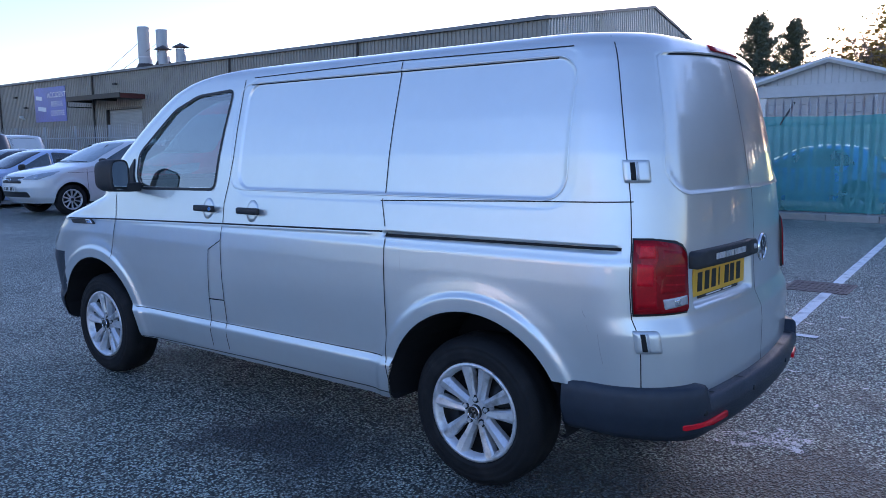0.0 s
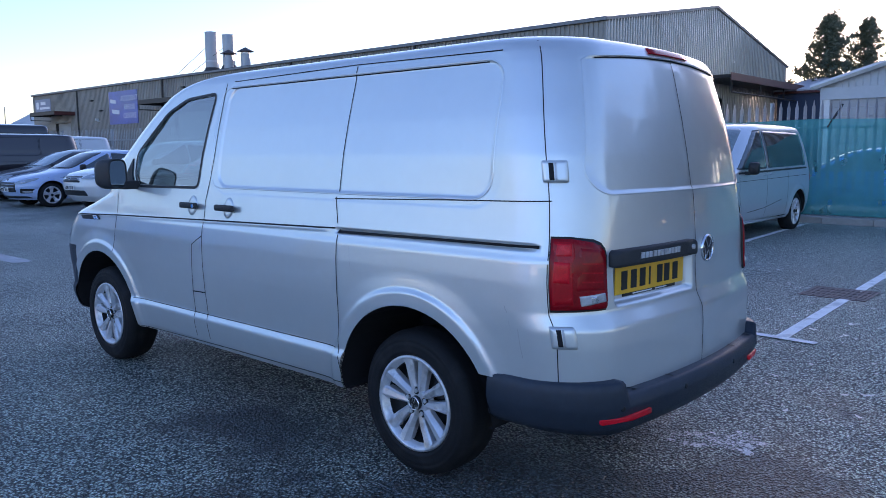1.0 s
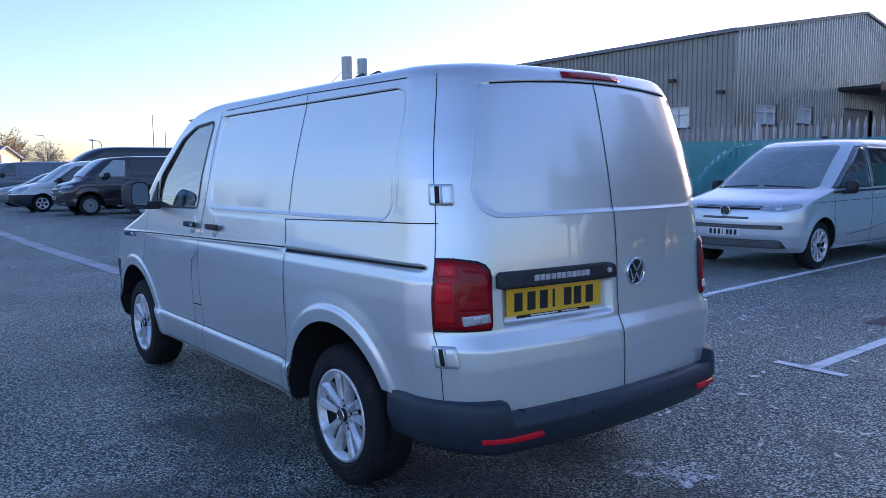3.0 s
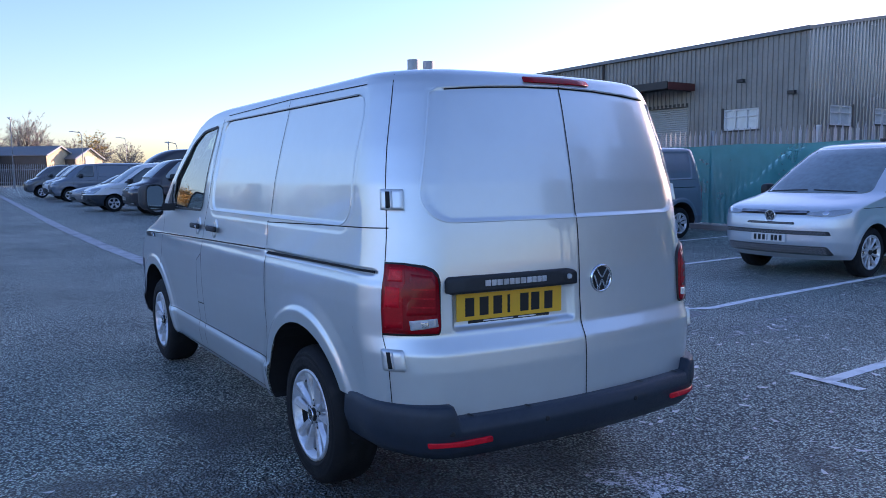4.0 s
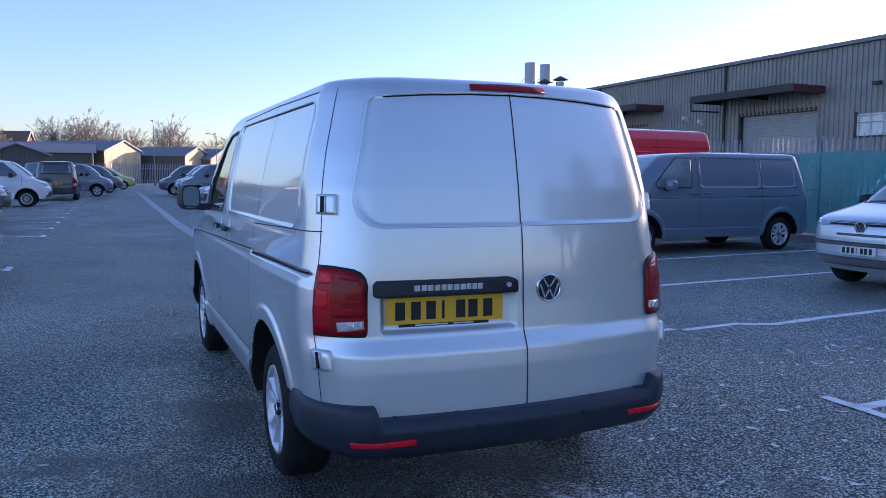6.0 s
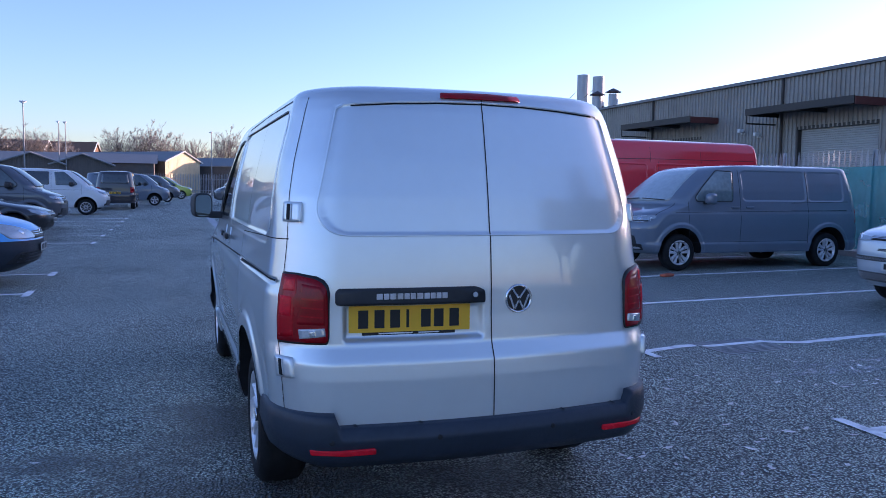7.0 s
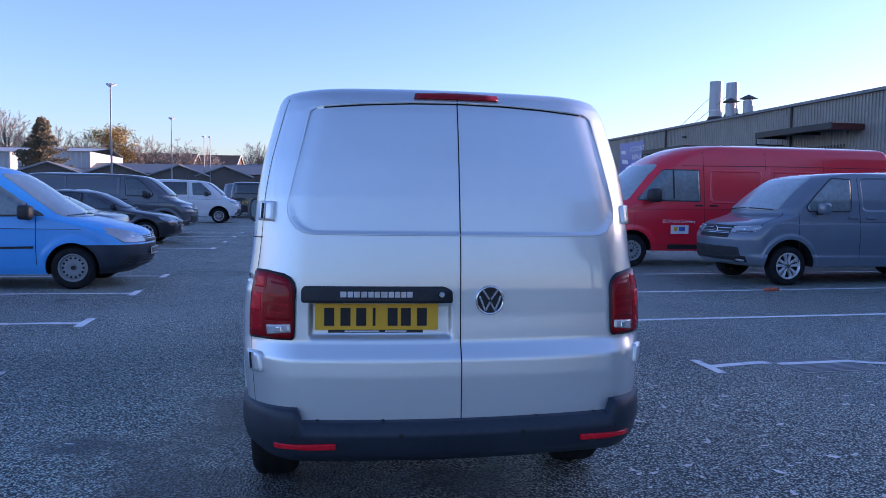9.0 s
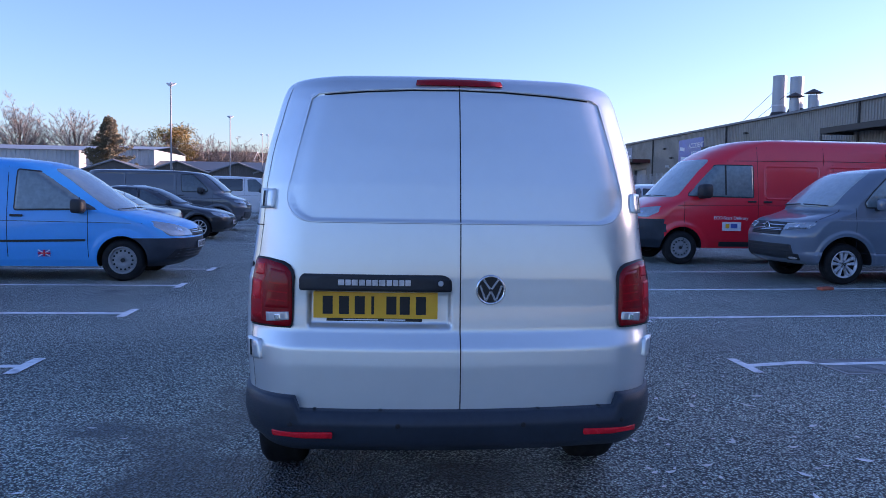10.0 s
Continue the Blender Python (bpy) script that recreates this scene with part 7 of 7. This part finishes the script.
# ---- trees ----
def branching(seed, height, spread, upright=0.5):
    """Bare trunk and limbs reaching out to a domed crown: returns the trunk mesh and a mesh of branchlets and fine twigs."""
    rnd = random.Random(seed)
    trunk, twigs = bmesh.new(), bmesh.new()
    tv, tf = [], []
    fork = height * (0.24 + 0.1 * upright)
    lean = Vector((rnd.uniform(-0.03, 0.03) * height, rnd.uniform(-0.03, 0.03) * height, fork))
    top = Vector((lean.x, lean.y, height * (0.72 + 0.12 * upright)))
    tube([(0, 0, 0), lean * 0.5, lean, lean.lerp(top, 0.5), top], height * 0.016, 7, height * 0.004, trunk)
    mid = Vector((lean.x, lean.y, height * 0.6))
    wide, tall = height * 0.46 * spread, height * 0.40
    lobes = [(rnd.uniform(0, 6.28), rnd.uniform(0.78, 1.08)) for _ in range(9)]
    def twig(b, d):
        s = d.cross(Vector((rnd.uniform(-1, 1), rnd.uniform(-1, 1), rnd.uniform(-1, 1)))).normalized() * 0.007
        k = len(tv)
        tv.extend((b - s, b + s, b + d * height * rnd.uniform(0.022, 0.045)))
        tf.append((k, k + 1, k + 2))
    for i in range(62):
        # limb ends spread evenly over a dome, nearer or farther lobe by lobe
        c = 1 - 1.45 * (i + 0.5) / 62
        a = i * 2.39996 + rnd.uniform(-0.2, 0.2)
        q = math.sqrt(max(1 - c * c, 0))
        k = min(lobes, key=lambda v: abs(math.sin((v[0] - a) / 2)))[1] * rnd.uniform(0.72, 1.0)
        e = mid + Vector((wide * q * math.cos(a), wide * q * math.sin(a), tall * c)) * k
        o = lean.lerp(top, rnd.uniform(0.0, 0.75) * (0.5 + 0.5 * c if c > 0 else 0.3))
        bend = o.lerp(e, 0.5) + Vector((rnd.uniform(-1, 1), rnd.uniform(-1, 1), rnd.uniform(-0.3, 1.2))) * height * 0.03
        tube([o, bend, e], height * 0.0052, 4, height * 0.0012, trunk)
        for j in range(11):
            t = rnd.uniform(0.35, 1.0)
            p = o.lerp(bend, t * 2) if t < 0.5 else bend.lerp(e, t * 2 - 1)
            w = ((e - o).normalized() * 0.8 + Vector((rnd.uniform(-1, 1), rnd.uniform(-1, 1), rnd.uniform(-0.5, 1.0)))).normalized()
            f = p + w * height * rnd.uniform(0.05, 0.11)
            tube([p, f], height * 0.0016, 3, height * 0.0005, twigs)
            for _ in range(42):
                twig(p.lerp(f, rnd.uniform(0.1, 1.0)), (w * 0.9 + Vector((rnd.uniform(-1, 1), rnd.uniform(-1, 1), rnd.uniform(-0.6, 0.9)))).normalized())
    k = [twigs.verts.new(v) for v in tv]
    for a, b, c in tf:
        twigs.faces.new((k[a], k[b], k[c]))
    return trunk, twigs


def tree_meshes(seed, height, spread, upright):
    out = []
    for nm, bm, mt in zip(("trunk", "crown"), branching(seed, height, spread, upright), (M_BARK, M_TWIG)):
        me = bpy.data.meshes.new(nm)
        bm.to_mesh(me); bm.free(); me.materials.append(mt)
        out.append(me)
    return out


BARE = [tree_meshes(3, 10, 0.95, 0.0), tree_meshes(8, 10, 0.8, 0.2), tree_meshes(14, 10, 1.1, 0.0)]
TALL = tree_meshes(21, 12, 0.35, 1.0)


def plant(meshes, x, y, scale, turn, label, base=None):
    ob = thing("tree", label, "tree", "trees", at=pose(x, y, ground_z(x, y) if base is None else base, 0, 0, turn) @ Matrix.Diagonal((scale, scale, scale, 1)))
    for nm, me in zip(("trunk", "crown"), meshes):
        share(nm, me, ob, Matrix.Identity(4))
    return ob


rt = random.Random(5)
for i, (x, y, sc) in enumerate(((-9.5, 138, 1.02), (-5.0, 137, 1.08), (-1.5, 141, 1.0), (2.8, 142, 0.9), (7.9, 135, 1.02), (11.5, 140, 0.72), (14.5, 132, 0.68), (18.5, 135, 0.72), (22.0, 128, 0.6), (-14, 141, 0.8), (-20, 118, 0.85), (-24, 116, 0.9), (-42, 112, 1.2), (-48, 110, 1.25), (-37, 115, 1.0), (-31, 112, 0.9), (-55, 108, 1.2), (-17, 120, 0.8), (-28, 125, 0.9))):
    plant(BARE[i % 3], x, y, sc * 1.06, rt.uniform(0, 360), "bare broad-crowned winter tree in the distance")
for i in range(9):
    plant(BARE[i % 3], -48 - rt.uniform(0, 8), -25 + 9 * i, rt.uniform(0.6, 0.9), rt.uniform(0, 360), "bare winter tree beyond the lot", 0)


def leafy(name, label, x, y, height, width, material, seed, cone, base=0.0, count=1500, size=0.42):
    """A tree clothed in small drooping sprays: a cone for a conifer, a broken dome otherwise."""
    rnd = random.Random(seed)
    ob = thing(name, label, "tree", "trees", at=pose(x, y, base))
    tb = tube([(0, 0, 0), (0.05, 0, height * 0.5), (0, 0.05, height * 0.95)], height * 0.018, 7, 0.02)
    arms = []
    for i in range(48):
        t = rnd.uniform(0.12, 0.95)
        a = rnd.uniform(0, 2 * math.pi)
        reach = width / 2 * ((1 - t) ** 0.8 if cone else math.sin(math.pi * min(max(t - 0.12, 0.05), 0.95)) ** 0.6) * rnd.uniform(0.7, 1.1)
        p = Vector((reach * math.cos(a), reach * math.sin(a), height * t + (0.1 if cone else 0.6)))
        tube([(0, 0, height * t * 0.9), p * 0.5 + Vector((0, 0, height * t * 0.46)), p], 0.05, 4, 0.01, tb)
        arms.append((Vector((0, 0, height * t * 0.9)), p))
    boughs = []
    for i in range(110 if cone else 0):
        t = 0.04 + 0.95 * (i / 110) ** 0.9
        a = i * 2.4 + rnd.uniform(-0.4, 0.4)
        reach = width / 2 * (1 - t) ** 0.75 * rnd.uniform(0.55, 1.15) + 0.12
        o = Vector((0, 0, height * t))
        e = Vector((reach * math.cos(a), reach * math.sin(a), height * t + reach * rnd.uniform(0.05, 0.45)))
        tube([o, e], 0.03, 3, 0.008, tb)
        boughs.append((o, e))
    part("trunk", tb, M_BARK, ob)
    vs, fs = [], []
    for i in range(count):
        if cone:
            o, e = boughs[rnd.randrange(len(boughs))]
            u = rnd.random() ** 0.7
            c = o.lerp(e, u) + Vector((rnd.gauss(0, 1), rnd.gauss(0, 1), rnd.gauss(0, 1.2) - 0.4)) * width * 0.022 * (1.4 - u)
            a = math.atan2(e.y, e.x) + rnd.uniform(-0.9, 0.9)
        else:
            o, e = arms[rnd.randrange(len(arms))]
            c = o.lerp(e, rnd.uniform(0.25, 1.05)) + Vector((rnd.gauss(0, 1), rnd.gauss(0, 1), rnd.gauss(0, 0.9))) * width * 0.055
            a = rnd.uniform(0, 2 * math.pi)
        out = Vector((math.cos(a), math.sin(a), rnd.uniform(-0.5, 0.5))).normalized()
        s = size * rnd.uniform(0.5, 1.2)
        t1 = Vector((-out.y, out.x, 0)).normalized()
        up = Vector((0, 0, 1)) if cone else Vector((rnd.uniform(-1, 1), rnd.uniform(-1, 1), rnd.uniform(-1, 1))).normalized()
        k = len(vs)
        vs += [c - t1 * s * 0.35, c + t1 * s * 0.35, c + out * s * 0.6 + up * s * 0.35, c - out * s * 0.15 + up * s * 0.7]
        fs += [(k, k + 1, k + 2), (k, k + 2, k + 3)]
    link_mesh("crown", vs, fs, material, ob)
    return ob


leafy("conifer", "dark evergreen conifer behind the buildings", 63.8, 17.6, 12.0, 11.0, M_CONIFER, 2, True, 0, 15000, 0.24)
leafy("conifer", "slim dark evergreen conifer behind the buildings", 64.6, 15.0, 11.6, 8.0, M_CONIFER, 5, True, 0, 10000, 0.23)
leafy("conifer", "dark evergreen tree beside the white halls", -28.4, 84.5, 8.8, 7.4, M_BROWNFIR, 7, True, 0.4, 14000, 0.26)
leafy("tree", "tree with yellow autumn leaves behind the garage", 57.5, 6.2, 10.0, 9.0, M_AUTUMN, 11, False, 0, 9000, 0.42)
leafy("tree", "tree with orange autumn leaves behind the workshop", 66.0, 14.2, 7.9, 4.0, M_AUTUMN, 13, False, 0, 900, 0.35)
leafy("tree", "tree with golden autumn leaves in the distance", -28.6, 114.0, 10.4, 7.4, M_AUTUMN, 17, False, 0.4, 12000, 0.32)
leafy("tree", "low tree with rusty leaves among the houses", 15.5, 125.0, 7.6, 7.0, M_AUTUMN, 19, False, 0.4, 900, 0.4)
plant(BARE[0], 57.0, 8.6, 0.95, 40, "bare tree beside the autumn tree", 0)

# ---- small things on the ground ----
def grate(x, y, turn, w, l, label, metal=M_GRATE):
    ob = thing("drain_grate", label, "drain cover", "drain covers", at=pose(x, y, ground_z(x, y), 0, 0, turn))
    part("frame", box(-w / 2, w / 2, -l / 2, l / 2, -0.03, 0.007, 0.003), metal, ob)
    n = 12
    for i in range(n):
        yy = -l / 2 + 0.04 + (l - 0.08) * i / (n - 1)
        part("bar", box(-w / 2 + 0.03, w / 2 - 0.03, yy - 0.008, yy + 0.008, 0.005, 0.014, 0.002), metal, ob)
    for xx in (-w / 4, 0, w / 4):
        part("cross_bar", box(xx - 0.01, xx + 0.01, -l / 2 + 0.03, l / 2 - 0.03, 0.005, 0.013, 0.002), metal, ob)
    return ob


grate(5.08, 0.80, 0, 0.62, 0.62, "rusty iron drain grate crossed by a white line")
cover = grate(3.85, 3.02, 4, 0.78, 0.55, "sunken iron drain cover set in broken asphalt", mat("dusty_iron_cover", (0.34, 0.34, 0.34), 0.7, 0.2, 0.4, 9, bump=0.4, bscale=150))
part("painted_line", box(-0.38, 0.38, 0.02, 0.10, 0.010, 0.0165, 0.002), M_LINE, cover)
rs = random.Random(9)
vs, fs = [], []
for i in range(2720):
    if i >= 2600:
        x, y = rs.uniform(0.75, 4.6), rs.uniform(-1.9, 2.6)
    elif i < 430:
        x, y = rs.uniform(0.9, 9.0), rs.uniform(-2.6, 3.4)
    elif i < 2500:
        x, y = 12.5 - 7.5 * rs.random() ** 1.5, rs.uniform(-2.5, 6.0)
    else:
        x, y = rs.uniform(-3.4, 5.0), rs.uniform(-2.5, 8.0)
    if -1.1 < x < 1.0 and -0.1 < y < 5.0:
        continue
    s, a = rs.uniform(0.012, 0.02 + 0.022 * rs.random()) + (0.013 if i >= 2600 else 0), rs.uniform(0, 6.28)
    u, v = Vector((math.cos(a), math.sin(a), 0)), Vector((-math.sin(a), math.cos(a), 0))
    c = Vector((x, y, ground_z(x, y) + 0.006))
    k = len(vs)
    curl = rs.uniform(0.1, 0.35) * s
    for p, q, z in ((-1, 0, curl * 0.6), (-0.4, 0.42, 0.0), (0.4, 0.36, curl * 0.3), (1.1, 0.0, curl), (0.4, -0.36, curl * 0.3), (-0.4, -0.42, 0.0), (0, 0, curl * 0.15)):
        vs.append(c + u * p * s + v * q * s + Vector((0, 0, z)))
    fs += [(k + j, k + (j + 1) % 6, k + 6) for j in range(6)]
tagged(link_mesh("fallen_leaves", vs, fs, M_LEAF), "pale curled leaves scattered over the asphalt", "leaves", kind="stuff")
part_ob = part("plastic_scrap", box(-0.13, 0.13, -0.06, 0.06, 0, 0.05, 0.02, pose(6.6, 8.0, ground_z(6.6, 8.0), 0, 0, 20)), M_ORANGE)
tagged(part_ob, "small orange plastic scrap on the asphalt", "litter")


def stain(name, label, x, y, rx, ry, material, seed, lift=0.004, lobes=5):
    """A flat irregular patch on the ground."""
    rnd = random.Random(seed)
    ph = [rnd.uniform(0, 6.28) for _ in range(lobes)]
    n = 64
    vs = [(x, y, ground_z(x, y) + lift)]
    for i in range(n):
        a = 2 * math.pi * i / n
        k = 1 + sum(0.42 / (j + 1.5) * math.sin((j + 2) * a + p) for j, p in enumerate(ph)) + rnd.uniform(-0.12, 0.12)
        px, py = x + rx * k * math.cos(a), y + ry * k * math.sin(a)
        vs.append((px, py, ground_z(px, py) + lift))
    return tagged(link_mesh(name, vs, [(0, 1 + i, 1 + (i + 1) % n) for i in range(n)], material), label, "stain", kind="structure")


def grit_mat(name, colour, low, high):
    """Broken white specks and grit with bare asphalt between, for ice glitter and salt."""
    m = mat(name, colour, 0.35, 0.0, 0.3, 20, bump=0.7, bscale=95)
    n, l = m.node_tree.nodes, m.node_tree.links
    tc, a, b = n.new("ShaderNodeTexCoord"), n.new("ShaderNodeTexNoise"), n.new("ShaderNodeTexNoise")
    a.inputs["Scale"].default_value, b.inputs["Scale"].default_value = 70, 9
    s, r = n.new("ShaderNodeMath"), n.new("ShaderNodeMapRange")
    s.operation = "ADD"
    l.new(tc.outputs["Object"], a.inputs["Vector"]); l.new(tc.outputs["Object"], b.inputs["Vector"])
    l.new(a.outputs["Fac"], s.inputs[0]); l.new(b.outputs["Fac"], s.inputs[1])
    r.inputs["From Min"].default_value, r.inputs["From Max"].default_value = low, high
    l.new(s.outputs[0], r.inputs["Value"])
    l.new(r.outputs["Result"], n["Principled BSDF"].inputs["Alpha"])
    return m


# white colour stands for the sky's glitter on the icy patch
M_GLITTER = grit_mat("icy_glitter", (0.85, 0.86, 0.88), 0.97, 1.1)
M_SALT = grit_mat("dried_salt", (0.55, 0.56, 0.58), 1.0, 1.3)
stain("icy_patch", "whitish icy patch behind the van, its sky glitter painted white", 0.38, 0.10, 0.15, 0.2, M_GLITTER, 50, 0.006)
stain("icy_patch", "pale dried-salt mark on the asphalt", 4.2, 2.05, 0.7, 0.2, M_SALT, 52, 0.004)
stain("icy_patch", "pale dried-salt mark on the asphalt", 3.3, 1.9, 0.3, 0.08, M_SALT, 55, 0.004)

# one car stands behind the viewer and is seen only as a reflection
parked("saloon", "car", "white saloon on the far side of the lane", "car", P_WHITE, -5.4, 0.2, -90, rim="multi")

# unseen tree belt, known from reflections, thickened between the low sun and the lot
for i in range(20):
    plant(TALL if i % 4 else BARE[1], 37 + rt.uniform(-4, 6), -1.5 - 2.3 * i + rt.uniform(-1, 1), rt.uniform(1.1, 1.8), rt.uniform(0, 360), "tall slender bare tree in the belt south of the lot", 0)
# second row, added out of view to hold back the low sun's glow
for i in range(14):
    plant(BARE[i % 3], 44 + rt.uniform(-2, 2), -2 - 3.2 * i + rt.uniform(-1, 1), rt.uniform(1.0, 1.5), rt.uniform(0, 360), "broad bare tree added unseen to thicken the south belt", 0)
def hedge(name, label, line, seed, count, size=0.5):
    """A dense evergreen hedge along a line, uneven in height and depth."""
    rnd = random.Random(seed)
    pts = [Vector(p) for p in line]
    runs = [(b - a).length for a, b in zip(pts, pts[1:])]
    ph = [rnd.uniform(0, 6.28) for _ in range(5)]
    vs, fs = [], []
    for _ in range(count):
        d = rnd.uniform(0, sum(runs))
        at, k = d, 0
        while k < len(runs) - 1 and at > runs[k]:
            at -= runs[k]
            k += 1
        a, b = pts[k], pts[k + 1]
        t = (b - a).normalized()
        top = 4.6 + sum(0.75 * math.sin(d * (0.13 + 0.19 * j) + p) for j, p in enumerate(ph)) + rnd.uniform(-0.6, 0.6)
        depth = 2.0 * rnd.uniform(-1, 1)
        c = a + t * at + Vector((-t.y, t.x)) * depth
        z = top * rnd.random() ** 0.6 * (1 - 0.12 * depth * depth)
        u = Vector((rnd.uniform(-1, 1), rnd.uniform(-1, 1), rnd.uniform(-1, 1))).normalized()
        v = u.cross(Vector((rnd.uniform(-1, 1), rnd.uniform(-1, 1), rnd.uniform(-1, 1)))).normalized()
        o = Vector((c.x, c.y, max(z, 0.15)))
        q = size * rnd.uniform(0.6, 1.3)
        n0 = len(vs)
        vs += [o - u * q * 0.5, o + v * q * 0.3, o + u * q * 0.6, o - v * q * 0.25]
        fs.append((n0, n0 + 1, n0 + 2, n0 + 3))
    return tagged(link_mesh(name, vs, fs, M_HEDGE), label, "hedge", kind="stuff")


# unseen hedge, added to keep the bright horizon out of the van's reflections
hedge("boundary_hedge", "added unseen evergreen hedge darkening reflections south of the lot", [(36, -1), (34.5, -16), (33, -36)], 77, 15000)
west = thing("white_hall", "long white profiled-metal hall across the lane", "building", at=pose(0, 0, 0))
def west_at(a, d, z):
    return (-52 + d, a, z)
cladding("front_wall", -12, 30, 0, 5.0, west_at, M_WHITECLAD, west, 0.5)
part("end_wall", box(-66, -52.05, -12, -11.9, 0, 5.0), M_WHITECLAD, west)
part("roof", box(-66.3, -51.7, -12.3, 30.3, 5.0, 5.2, 0.02), M_ROOF, west)
# extra tree, added to keep the low sun off the near asphalt
leafy("tree", "dense golden autumn tree added beyond the garage to block the sun", 50, 3.2, 8.6, 7.0, M_AUTUMN, 61, False, 0, 7000, 0.45)
